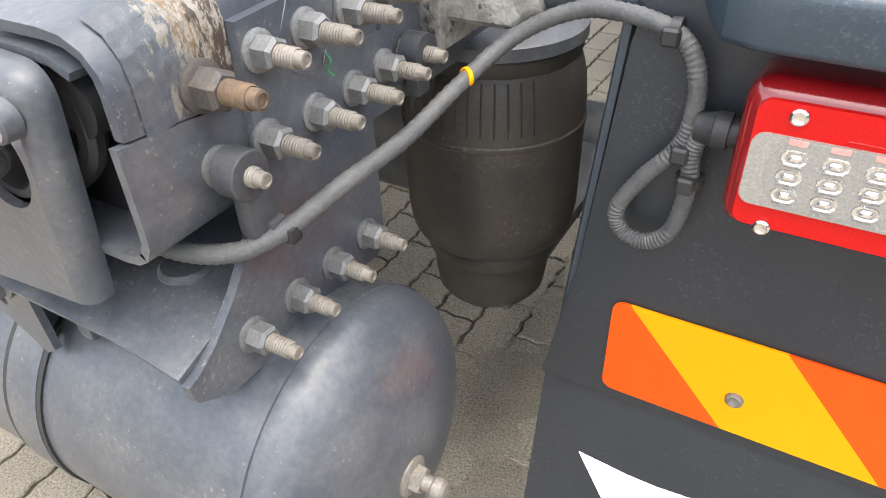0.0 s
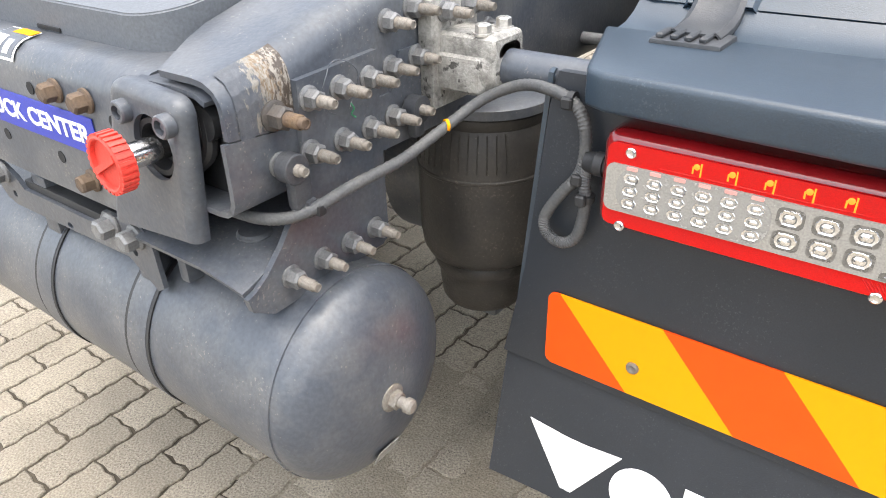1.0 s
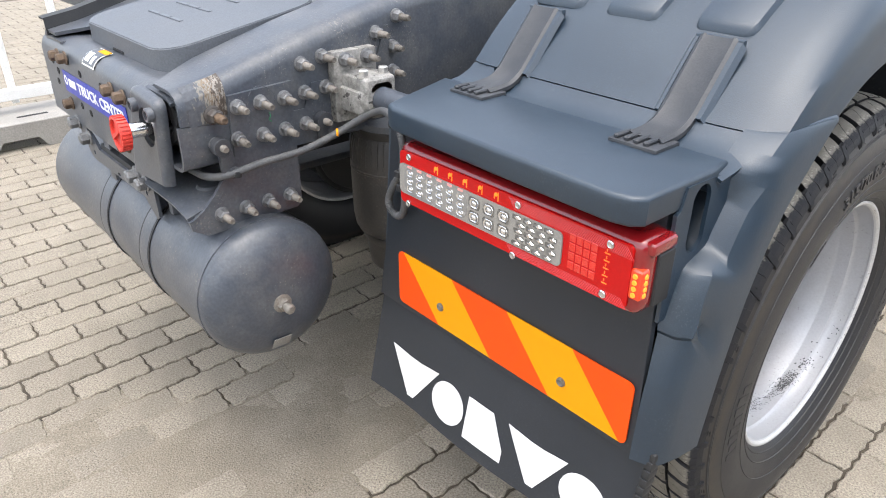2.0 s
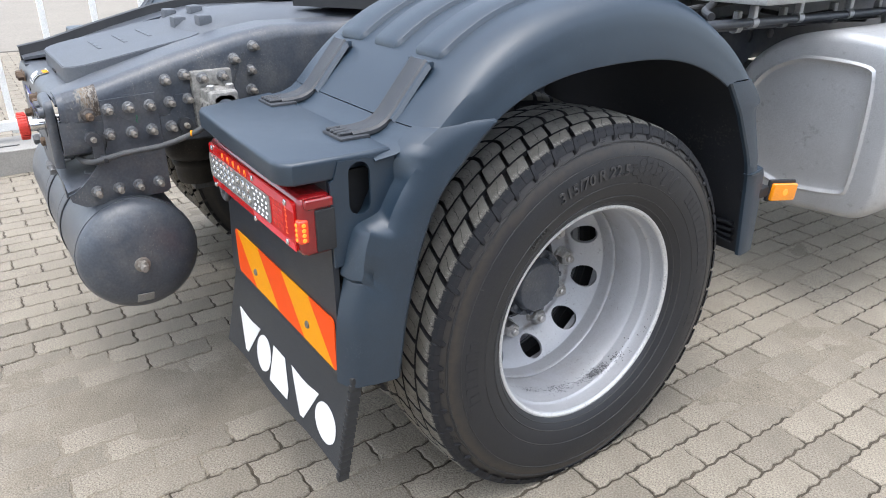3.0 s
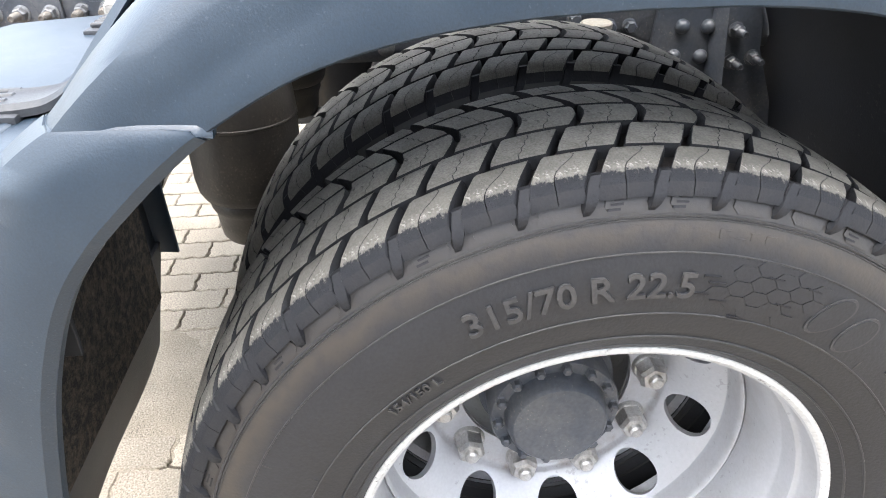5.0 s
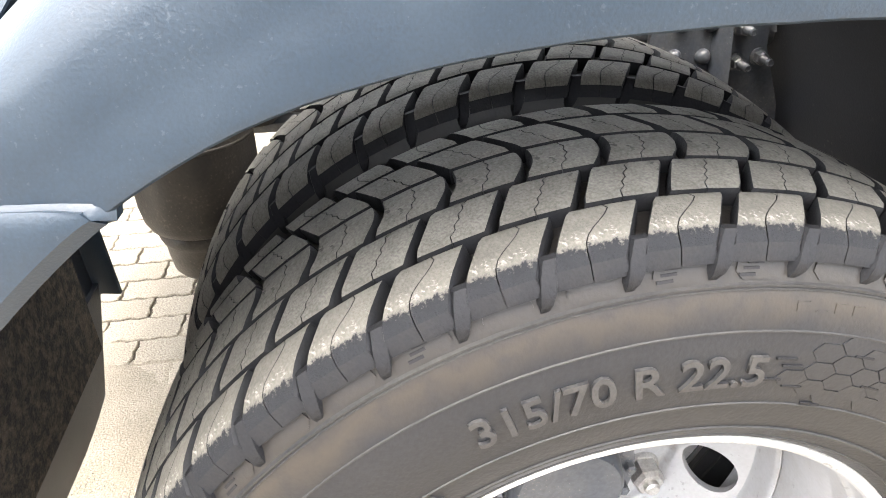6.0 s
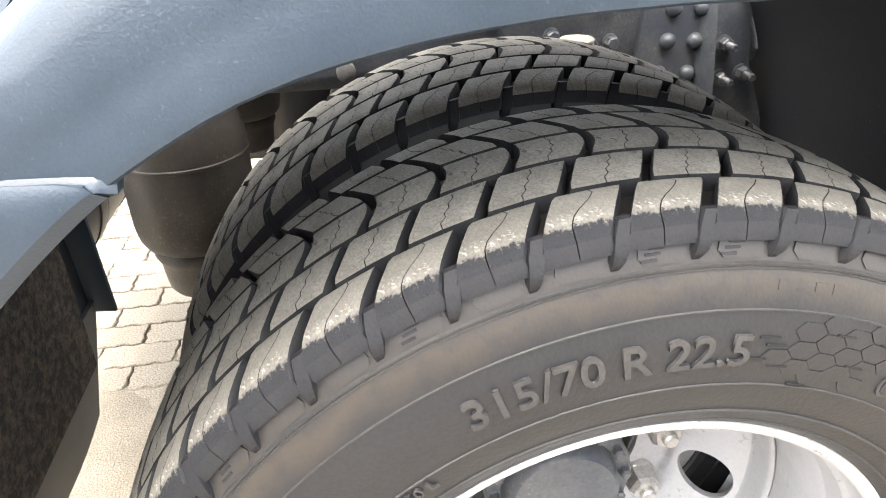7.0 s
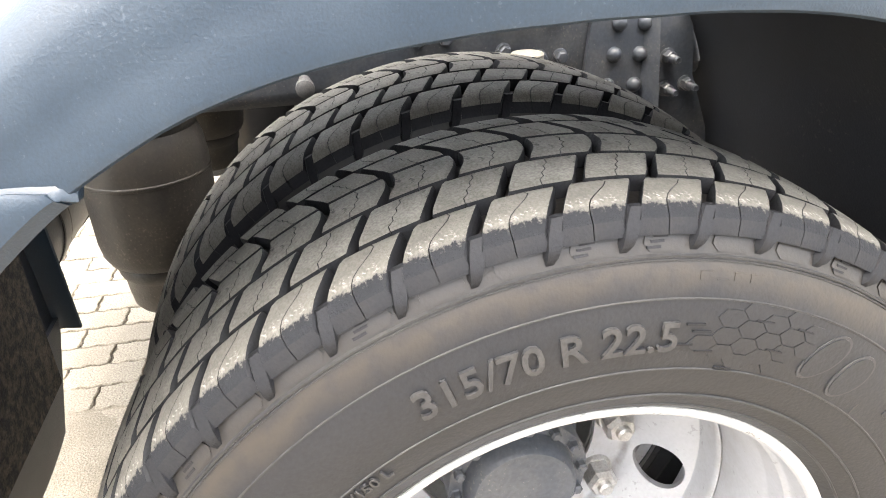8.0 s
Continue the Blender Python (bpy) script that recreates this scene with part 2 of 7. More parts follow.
def dusty_material():
    """Worn shoulder rubber, scuffed white towards the outer edge."""
    m = material("dusty_shoulder", (0.185, 0.174, 0.15), 0.8, 0.0, (0.1, 0.094, 0.082), 0.6, 40, 420, 0.5, 0.1, 0, 0.35)
    nt = m.node_tree
    b = nt.nodes["Principled BSDF"]
    was = b.inputs["Base Color"].links[0].from_socket
    tc = nt.nodes.new("ShaderNodeTexCoord")
    sep = nt.nodes.new("ShaderNodeSeparateXYZ")
    nt.links.new(tc.outputs["Object"], sep.inputs[0])
    ab = nt.nodes.new("ShaderNodeMath")
    ab.operation = "ABSOLUTE"
    nt.links.new(sep.outputs["X"], ab.inputs[0])
    mr = nt.nodes.new("ShaderNodeMapRange")
    mr.inputs["From Min"].default_value, mr.inputs["From Max"].default_value, mr.inputs["To Max"].default_value = 0.09, 0.122, 0.27
    nt.links.new(ab.outputs[0], mr.inputs["Value"])
    n1 = nt.nodes.new("ShaderNodeTexNoise")
    n1.inputs["Scale"].default_value, n1.inputs["Detail"].default_value, n1.inputs["Roughness"].default_value = 210, 8, 0.7
    nt.links.new(tc.outputs["Object"], n1.inputs["Vector"])
    add = nt.nodes.new("ShaderNodeMath")
    nt.links.new(mr.outputs[0], add.inputs[0])
    nt.links.new(n1.outputs["Fac"], add.inputs[1])
    th = nt.nodes.new("ShaderNodeMapRange")
    th.inputs["From Min"].default_value, th.inputs["From Max"].default_value = 0.78, 0.9
    nt.links.new(add.outputs[0], th.inputs["Value"])
    mix = nt.nodes.new("ShaderNodeMix")
    mix.data_type = "RGBA"
    mix.inputs[7].default_value = (0.5, 0.47, 0.42, 1)
    nt.links.new(th.outputs[0], mix.inputs["Factor"])
    nt.links.new(was, mix.inputs[6])
    rag = nt.nodes.new("ShaderNodeMath")
    rag.operation, rag.inputs[1].default_value = "MULTIPLY_ADD", 0.03
    nt.links.new(n1.outputs["Fac"], rag.inputs[0])
    nt.links.new(ab.outputs[0], rag.inputs[2])
    edge = nt.nodes.new("ShaderNodeMapRange")
    edge.inputs["From Min"].default_value, edge.inputs["From Max"].default_value = 0.1375, 0.1415
    nt.links.new(rag.outputs[0], edge.inputs["Value"])
    bare = nt.nodes.new("ShaderNodeMix")
    bare.data_type = "RGBA"
    bare.inputs[7].default_value = (0.018, 0.019, 0.022, 1)
    nt.links.new(edge.outputs[0], bare.inputs["Factor"])
    nt.links.new(mix.outputs[2], bare.inputs[6])
    nt.links.new(bare.outputs[2], b.inputs["Base Color"])
    return m


def rim_material():
    """Silver paint with rusty grime in the two rings where water collects."""
    m = material("silver_rim_paint", (0.42, 0.425, 0.44), 0.36, 0.2, (0.37, 0.37, 0.365), 0.45, 9, 200, 0.015, 0, 0, 0.5, 0.3, (0.09, 0.08, 0.07), 110, 0.3)
    nt = m.node_tree
    b = nt.nodes["Principled BSDF"]
    was = b.inputs["Base Color"].links[0].from_socket
    tc = nt.nodes.new("ShaderNodeTexCoord")
    flat = nt.nodes.new("ShaderNodeVectorMath")
    flat.operation, flat.inputs[1].default_value = "MULTIPLY", (0, 1, 1)
    nt.links.new(tc.outputs["Object"], flat.inputs[0])
    ln = nt.nodes.new("ShaderNodeVectorMath")
    ln.operation = "LENGTH"
    nt.links.new(flat.outputs[0], ln.inputs[0])
    ramp = nt.nodes.new("ShaderNodeValToRGB")
    e = ramp.color_ramp.elements
    e[0].position, e[0].color = 0.135, (0.35, 0.35, 0.35, 1)
    e[1].position, e[1].color = 0.183, (0.3, 0.3, 0.3, 1)
    for p, c in ((0.1905, 0.72), (0.194, 0.75), (0.199, 0.0), (0.262, 0.0), (0.2668, 0.62), (0.2685, 0.62), (0.2705, 0.0)):
        e.new(p).color = (c, c, c, 1)
    nt.links.new(ln.outputs["Value"], ramp.inputs["Fac"])
    n1 = nt.nodes.new("ShaderNodeTexNoise")
    n1.inputs["Scale"].default_value, n1.inputs["Detail"].default_value, n1.inputs["Roughness"].default_value = 26, 8, 0.7
    nt.links.new(tc.outputs["Object"], n1.inputs["Vector"])
    mr = nt.nodes.new("ShaderNodeMapRange")
    mr.inputs["From Min"].default_value, mr.inputs["From Max"].default_value = 0.42, 0.72
    nt.links.new(n1.outputs["Fac"], mr.inputs["Value"])
    mul = nt.nodes.new("ShaderNodeMath")
    mul.operation = "MULTIPLY"
    nt.links.new(ramp.outputs["Color"], mul.inputs[0])
    nt.links.new(mr.outputs[0], mul.inputs[1])
    mix = nt.nodes.new("ShaderNodeMix")
    mix.data_type = "RGBA"
    mix.inputs[7].default_value = (0.2, 0.15, 0.1, 1)
    nt.links.new(mul.outputs[0], mix.inputs["Factor"])
    nt.links.new(was, mix.inputs[6])
    nt.links.new(mix.outputs[2], b.inputs["Base Color"])
    return m


RIM = rim_material()
DUSTY = dusty_material()
SIDEWALL_MAT = sidewall_material()
# Same rubber as the sidewall; edge highlights are put into its lighter colour.
LETTER = material("highlit_lettering", (0.036, 0.036, 0.038), 0.42, 0.0, (0.07, 0.066, 0.06), 0.5, 30, 300, 0.1)


def glow(name, colour, strength):
    m = bpy.data.materials.new(name)
    m.use_nodes = True
    b = m.node_tree.nodes["Principled BSDF"]
    b.inputs["Base Color"].default_value = (*colour, 1)
    b.inputs["Emission Color"].default_value = (*colour, 1)
    b.inputs["Emission Strength"].default_value = strength
    return m


LEDRED = glow("lit_red_led", (1.0, 0.16, 0.01), 0.55)
LEDAMB = glow("lit_amber_led", (1.0, 0.15, 0.01), 1.1)

LEDDIM = glow("dim_orange_led", (1.0, 0.12, 0.008), 0.35)
CHROMEW = material("silvered_field", (0.28, 0.275, 0.262), 0.22, 0.3, (0.23, 0.225, 0.215), 0.3, 90, 500, 0.05, 0, 0.5)
PINK = material("pink_cell", (0.6, 0.28, 0.25), 0.3, 0.0, (0.55, 0.2, 0.18), 0.4, 90, 500, 0.05)
RETRO = material("red_retro", (0.62, 0.02, 0.012), 0.2, 0.0, (0.72, 0.06, 0.03), 0.5, 160, 900, 0.4, 0, 0.5)
BRISTLE = material("bristle_mat", (0.016, 0.015, 0.014), 0.9, 0.0, (0.17, 0.135, 0.095), 0.75, 90, 260, 1.0)

# ---- building helpers ----
ORIGIN = {}
SIDE = [1]


def thing(name, at, label, category, group="", kind=""):
    ob = new(name)
    ob.empty_display_size = 0.05
    ob.location = at
    ORIGIN[ob] = Vector(at)
    return tagged(ob, label, category, group, kind)


def finish(bm, name, mats, sharp=35):
    if SIDE[0] < 0:
        bmesh.ops.scale(bm, vec=(-1, 1, 1), verts=bm.verts)
        bmesh.ops.reverse_faces(bm, faces=bm.faces)
    me = bpy.data.meshes.new(name)
    for f in bm.faces:
        f.smooth = True
    bm.to_mesh(me)
    bm.free()
    me.set_sharp_from_angle(angle=radians(sharp))
    for m in mats if isinstance(mats, (list, tuple)) else [mats]:
        me.materials.append(m)
    return me


def part(name, bm, mats, parent, label="", sharp=35):
    """One mesh, built in world coordinates, under a thing or a part."""
    o = ORIGIN[parent]
    me = finish(bm, name, mats, sharp)
    me.transform(Matrix.Translation(-o))
    ob = new(name, me)
    ob.parent = parent
    ORIGIN[ob] = o
    if label:
        ob["label"] = label
    return ob


def solo(name, bm, mats, label, category, kind="", group="", sharp=35):
    ob = new(name, finish(bm, name, mats, sharp))
    ORIGIN[ob] = Vector((0, 0, 0))
    return tagged(ob, label, category, group, kind)


def box(bm, lo, hi, bevel=0.004, seg=2, mat=0):
    r = bmesh.ops.create_cube(bm, size=1)
    c = [(a + b) / 2 for a, b in zip(lo, hi)]
    for v in r["verts"]:
        v.co = Vector([v.co[i] * (hi[i] - lo[i]) + c[i] for i in range(3)])
    faces = {f for v in r["verts"] for f in v.link_faces}
    for f in faces:
        f.material_index = mat
    if bevel:
        edges = list({e for v in r["verts"] for e in v.link_edges})
        bmesh.ops.bevel(bm, geom=edges, offset=bevel, segments=seg, affect="EDGES", profile=0.6, clamp_overlap=True)
    return bm


def lathe(bm, prof, n=48, m=None, closed=False, mat=0, cap=True):
    """Turns (along, radius) pairs round the x axis, then places them by m."""
    m = m or Matrix()
    rings = []
    for a, r in prof:
        if r < 1e-6:
            rings.append([bm.verts.new(m @ Vector((a, 0, 0)))])
        else:
            rings.append([bm.verts.new(m @ Vector((a, r * math.cos(k * math.tau / n), r * math.sin(k * math.tau / n)))) for k in range(n)])
    pairs = list(zip(rings, rings[1:])) + ([(rings[-1], rings[0])] if closed else [])
    for A, B in pairs:
        for k in range(n):
            l = (k + 1) % n
            vs = [A[k % len(A)], A[l % len(A)], B[l % len(B)], B[k % len(B)]]
            vs = list(dict.fromkeys(vs))
            if len(vs) > 2:
                f = bm.faces.new(vs[::-1])
                f.material_index = mat
    if cap and not closed:
        for R, flip in ((rings[0], False), (rings[-1], True)):
            if len(R) > 2:
                f = bm.faces.new(R if not flip else R[::-1])
                f.material_index = mat
    return bm


TOX = Matrix()
TOY = Matrix.Rotation(radians(90), 4, "Z")
TOZ = Matrix.Rotation(radians(-90), 4, "Y")


def at(x, y, z, turn=TOX):
    return Matrix.Translation((x, y, z)) @ turn


def tube(bm, pts, r, n=10, mat=0, smooth=6, ribs=0.0):
    """A round tube along a smoothed line of points."""
    P = [Vector(p) for p in pts]
    fine = []
    for i in range(len(P) - 1):
        p0, p1, p2, p3 = P[max(i - 1, 0)], P[i], P[i + 1], P[min(i + 2, len(P) - 1)]
        for k in range(smooth):
            t = k / smooth
            fine.append(0.5 * ((2 * p1) + (p2 - p0) * t + (2 * p0 - 5 * p1 + 4 * p2 - p3) * t * t + (3 * p1 - p0 - 3 * p2 + p3) * t ** 3))
    fine.append(P[-1])
    prev, up, rings = None, Vector((0.13, 0.27, 0.95)).normalized(), []
    for i, p in enumerate(fine):
        d = (fine[min(i + 1, len(fine) - 1)] - fine[max(i - 1, 0)]).normalized()
        a = d.cross(up).normalized()
        b = a.cross(d).normalized()
        up = b
        q = r * (1 - ribs * (i % 2))
        rings.append([bm.verts.new(p + q * (math.cos(k * math.tau / n) * a + math.sin(k * math.tau / n) * b)) for k in range(n)])
    for A, B in zip(rings, rings[1:]):
        for k in range(n):
            f = bm.faces.new((A[k], A[(k + 1) % n], B[(k + 1) % n], B[k]))
            f.material_index = mat
    bm.faces.new(rings[0][::-1]).material_index = mat
    bm.faces.new(rings[-1]).material_index = mat
    return bm


def grid(bm, rows, thick=0.0, mat=0):
    """A sheet through rows of points, given a back and edges by its normals."""
    n, m = len(rows), len(rows[0])
    P = np.array([[tuple(p) for p in r] for r in rows], float)
    du, dv = np.gradient(P, axis=0), np.gradient(P, axis=1)
    N = np.cross(dv, du)
    N /= np.maximum(np.linalg.norm(N, axis=2, keepdims=True), 1e-9)
    layers = [P] if not thick else [P, P + thick * N]
    V = [[[bm.verts.new(p) for p in r] for r in lay] for lay in layers]
    F = []
    for q, L in enumerate(V):
        for a in range(n - 1):
            for b in range(m - 1):
                f = (L[a][b], L[a][b + 1], L[a + 1][b + 1], L[a + 1][b])
                F.append(bm.faces.new(f if q == 0 else f[::-1]))
    if thick:
        A, B = V
        rim = [(a, 0) for a in range(n)] + [(n - 1, b) for b in range(1, m)] + [(a, m - 1) for a in range(n - 2, -1, -1)] + [(0, b) for b in range(m - 2, 0, -1)]
        for (a, b), (c, d) in zip(rim, rim[1:] + rim[:1]):
            F.append(bm.faces.new((A[a][b], A[c][d], B[c][d], B[a][b])))
        bmesh.ops.recalc_face_normals(bm, faces=F)
    for f in F:
        f.material_index = mat
    return bm


def plate(bm, outline, holes, thick, m, bevel=0.0, mat=0):
    """A flat plate of that outline (u, v) with holes, thickened along w, placed by m."""
    edges = []
    for loop in (outline, *holes):
        vs = [bm.verts.new((u, v, 0)) for u, v in loop]
        edges += [bm.edges.new((vs[i], vs[(i + 1) % len(vs)])) for i in range(len(vs))]
    vs0 = list({v for e in edges for v in e.verts})
    r = bmesh.ops.triangle_fill(bm, edges=edges, use_beauty=True, normal=(0, 0, 1))
    F = [g for g in r["geom"] if isinstance(g, bmesh.types.BMFace)]
    bmesh.ops.recalc_face_normals(bm, faces=F)
    if F and F[0].normal.z < 0:
        bmesh.ops.reverse_faces(bm, faces=F)
    for f in F:
        f.material_index = mat
    ex = bmesh.ops.extrude_face_region(bm, geom=F)
    top = [g for g in ex["geom"] if isinstance(g, bmesh.types.BMVert)]
    for v in top:
        v.co.z += thick
    bmesh.ops.reverse_faces(bm, faces=F)
    for v in vs0 + top:
        v.co = m @ v.co
    return bm


def oval(cx, cy, rx, ry, n=24):
    return [(cx + rx * math.cos(k * math.tau / n), cy + ry * math.sin(k * math.tau / n)) for k in range(n)]


def rounded(x0, y0, x1, y1, r, n=5):
    out = []
    for cx, cy, a in ((x1 - r, y0 + r, -90), (x1 - r, y1 - r, 0), (x0 + r, y1 - r, 90), (x0 + r, y0 + r, 180)):
        out += [(cx + r * math.cos(radians(a + 90 * k / n)), cy + r * math.sin(radians(a + 90 * k / n))) for k in range(n + 1)]
    return out


YZ = Matrix(((0, 0, 1, 0), (1, 0, 0, 0), (0, 1, 0, 0), (0, 0, 0, 1)))          # u -> y, v -> z, w -> x
XZ = Matrix(((1, 0, 0, 0), (0, 0, -1, 0), (0, 1, 0, 0), (0, 0, 0, 1)))         # u -> x, v -> z, w -> -y


def bolt(kind, parent_label, pos, axis, size=1.0, group="chassis bolts", tip=True, mats=None):
    """A flanged hexagon nut with its bolt end, turned along the axis."""
    rot = {"x": TOX, "y": Matrix.Rotation(radians(-90), 4, "Z")}[axis]
    spin = Matrix.Rotation(random.uniform(0, 6), 4, "X")
    ob = thing(kind, pos, parent_label, "nut", group)
    m0, m1 = mats or (ZINC, THREAD)
    bm = bmesh.new()
    lathe(bm, [(0, 0.0165 * size), (0.003 * size, 0.0165 * size), (0.005 * size, 0.013 * size)], 20, at(*pos, rot))
    part("washer", bm, m0, ob)
    bm = bmesh.new()
    lathe(bm, [(0.004 * size, 0.0135 * size), (0.019 * size, 0.0135 * size), (0.022 * size, 0.0105 * size)], 6, at(*pos, rot) @ spin)
    part("nut", bm, m0, ob, sharp=25)
    if tip:
        bm = bmesh.new()
        L = random.uniform(0.036, 0.046) * size
        prof = [(0.02 * size, 0.0075 * size)]
        x = 0.022 * size
        while x < L:
            prof += [(x, 0.0082 * size), (x + 0.0011, 0.0072 * size)]
            x += 0.0024
        prof += [(L, 0.0066 * size), (L + 0.008 * size, 0.0062 * size), (L + 0.0085 * size, 0.0045 * size), (L + 0.007 * size, 0.004 * size)]
        lathe(bm, prof, 12, at(*pos, rot))
        part("bolt_end", bm, m1, ob)
    return ob


# ---- ground ----
YARD = material("far_yard_paving", (0.24, 0.215, 0.18), 0.85, 0.0, (0.3, 0.27, 0.225), 0.7, 0.6, 40, 0.4, 0, 0, 0.4, 0.3, (0.14, 0.12, 0.1), 9)
bm = bmesh.new()
bmesh.ops.create_grid(bm, x_segments=2, y_segments=2, size=150)
bmesh.ops.translate(bm, vec=(0, 0, -0.013), verts=bm.verts)
solo("ground", bm, YARD, "grey-beige paved yard reaching into the distance", "ground", "structure")
bm = bmesh.new()
box(bm, (-8.5, -4.6, -0.0125), (3.45, 7.0, -0.006), 0)
solo("joint_sand", bm, SAND, "dark sandy filling of the paving joints", "ground", "structure")

# Unseen wall, added to cut low sky light and reflections on outward faces.
WALLM = material("light_block_panel", (0.1, 0.1, 0.1), 0.7, 0.0, (0.15, 0.148, 0.14), 0.5, 1.5, 30, 0.2)
for name, lo, hi in (("wall_east", (8.0, -11, 0), (8.3, 6.5, 3.0)),):
    bm = box(bmesh.new(), lo, hi, 0.02, 1)
    solo(name, bm, WALLM, "added unseen dark wall that blocks low sky light", "wall", "structure")

HUB_Z, OUT_X, IN_X = 0.475, 1.085, 0.735

# ---- wheels ----
PITCH = 360 / 49
GROOVE0 = 85.7


def tyre_point(x, r, deg):
    a = radians(deg)
    return Vector((x, r * math.cos(a), r * math.sin(a)))


def crown(x):
    return 0.511 - 0.55 * x * x


def tread_rows():
    """Rows of blocks across the tread: (outer x, inner x, shift of the outer edge, shift of the inner edge, bulge, shoulder?)."""
    return [(0.135, 0.0855, 2.8, -0.1, 0.0, True), (0.0795, 0.0315, 5.4, 3.0, 0.0, False), (0.0255, -0.0255, 1.4, 0.2, -0.7, False),
            (-0.0315, -0.0795, 0.4, 3.4, 0.0, False), (-0.0855, -0.135, 4.6, 7.2, 0.0, True)]


def block_mesh(row):
    x0, x1, s0, s1, bulge, shoulder = row
    bm = bmesh.new()
    gap = 0.62 if shoulder else 0.42
    nx = 9
    halves = ((gap, PITCH / 2 - 0.05), (PITCH / 2 + 0.05, PITCH - gap))
    for h, (lo, hi) in enumerate(halves):
        top, bev, bot = [], [], []
        for k in range(nx):
            f = k / (nx - 1)
            x = x0 + (x1 - x0) * f
            s = s0 + (s1 - s0) * f + bulge * math.sin(f * math.pi)
            zig = (0.14 if k % 2 else -0.14) if not shoulder else 0.55 * math.sin(f * 5.5) * (f < 0.98)
            a0 = lo + (zig if h == 1 else 0)
            a1 = hi + (zig if h == 0 else 0)
            end = k in (0, nx - 1)
            if h == 0:
                a0 += 0.12 * end
            else:
                a1 -= 0.12 * end
            drop = 0.0016 if end else 0.0
            if shoulder:
                drop += max(0, (abs(x) - 0.112) / 0.023) ** 2 * 0.008
            deep = 0.016 if not shoulder or abs(x) < 0.13 else 0.013
            R = crown(x) - drop
            out = (0.004 if x > 0 else -0.004) if shoulder and abs(x) > 0.134 else 0
            e0, e1 = (0.14, 0.0) if h == 0 else (0.0, 0.14)
            bev.append([bm.verts.new(tyre_point(x, R - (0.0022 if q != 1 and ((q == 0) == (h == 0)) else 0.0), GROOVE0 + s + a)) for q, a in enumerate((a0, (a0 + a1) / 2, a1))])
            top.append([bm.verts.new(tyre_point(x, R + (0.0 if not end else 0.0), GROOVE0 + s + a)) for a in (a0 + e0, a1 - e1)])
            bot.append([bm.verts.new(tyre_point(x + out, crown(x) - drop - deep, GROOVE0 + s + a)) for a in (a0 - 0.1 * (h == 0), a1 + 0.1 * (h == 1))])
        for k in range(nx - 1):
            A, B, Ct, Dt = bev[k], bev[k + 1], top[k], top[k + 1]
            if h == 0:
                bm.faces.new((A[0], Ct[0], Dt[0], B[0])).material_index = 1
                bm.faces.new((Ct[0], Ct[1], Dt[1], Dt[0])).material_index = 0
            else:
                bm.faces.new((Ct[0], Ct[1], Dt[1], Dt[0])).material_index = 0
                bm.faces.new((Ct[1], A[2], B[2], Dt[1])).material_index = 1
            left = A[0] if h == 0 else Ct[0]
            left2 = B[0] if h == 0 else Dt[0]
            right = Ct[1] if h == 0 else A[2]
            right2 = Dt[1] if h == 0 else B[2]
            bm.faces.new((left, left2, bot[k + 1][0], bot[k][0])).material_index = 1
            bm.faces.new((right, right2, bot[k + 1][1], bot[k][1])).material_index = 1
        for k in (0, nx - 1):
            A, Ct = bev[k], top[k]
            ring = [A[0], Ct[0], Ct[1]] if h == 0 else [Ct[0], Ct[1], A[2]]
            bm.faces.new(ring + [bot[k][1], bot[k][0]]).material_index = 1
    bmesh.ops.delete(bm, geom=[v for v in bm.verts if not v.link_faces], context="VERTS")
    bmesh.ops.recalc_face_normals(bm, faces=bm.faces)
    return bm


def flatten(me, centre_z):
    """Where the tyre meets the ground it is pressed flat."""
    for v in me.vertices:
        if v.co.z < -centre_z + 0.001:
            v.co.z = -centre_z + 0.001


SIDEWALL = [(-0.128, 0.49), (-0.1325, 0.482), (-0.136, 0.472), (-0.144, 0.458), (-0.152, 0.435), (-0.156, 0.41), (-0.157, 0.39), (-0.155, 0.365),
            (-0.149, 0.338), (-0.139, 0.315), (-0.13, 0.303), (-0.124, 0.297), (-0.115, 0.29)]


def tyre_body(bm):
    right = [(-x, r) for x, r in SIDEWALL]
    fine = []
    for (xa, ra), (xb, rb) in zip(right, right[1:]):
        fine += [(xa, ra), ((xa + xb) / 2, (ra + rb) / 2)]
    fine.append(right[-1])
    tread = [(x / 100, crown(x / 100) - 0.0165) for x in range(-13, 14, 2)]
    prof = SIDEWALL[::-1] + tread + right
    lathe(bm, prof, 144, closed=False, cap=False)
    return bm


def bent_text(body, size, r, centre, x, depth=0.0032):
    """Raised lettering along an arc of the sidewall."""
    cu = bpy.data.curves.new("lettering", "FONT")
    cu.body, cu.size, cu.extrude, cu.align_x, cu.space_character = body, size, depth, "CENTER", 1.0
    cu.offset = size * 0.012
    cu.resolution_u = 3
    ob = new("lettering", cu)
    me = bpy.data.meshes.new_from_object(ob)
    bpy.data.objects.remove(ob)
    for v in me.vertices:
        a = radians(centre) - v.co.x / r
        rr = r + v.co.y
        v.co = Vector((x(rr) + v.co.z, rr * math.cos(a), rr * math.sin(a)))
    return me


def side_x(r):
    P = sorted((b, -a) for a, b in SIDEWALL)
    for (r0, x0), (r1, x1) in zip(P, P[1:]):
        if r0 <= r <= r1:
            return x0 + (x1 - x0) * (r - r0) / (r1 - r0)
    return P[-1][1]


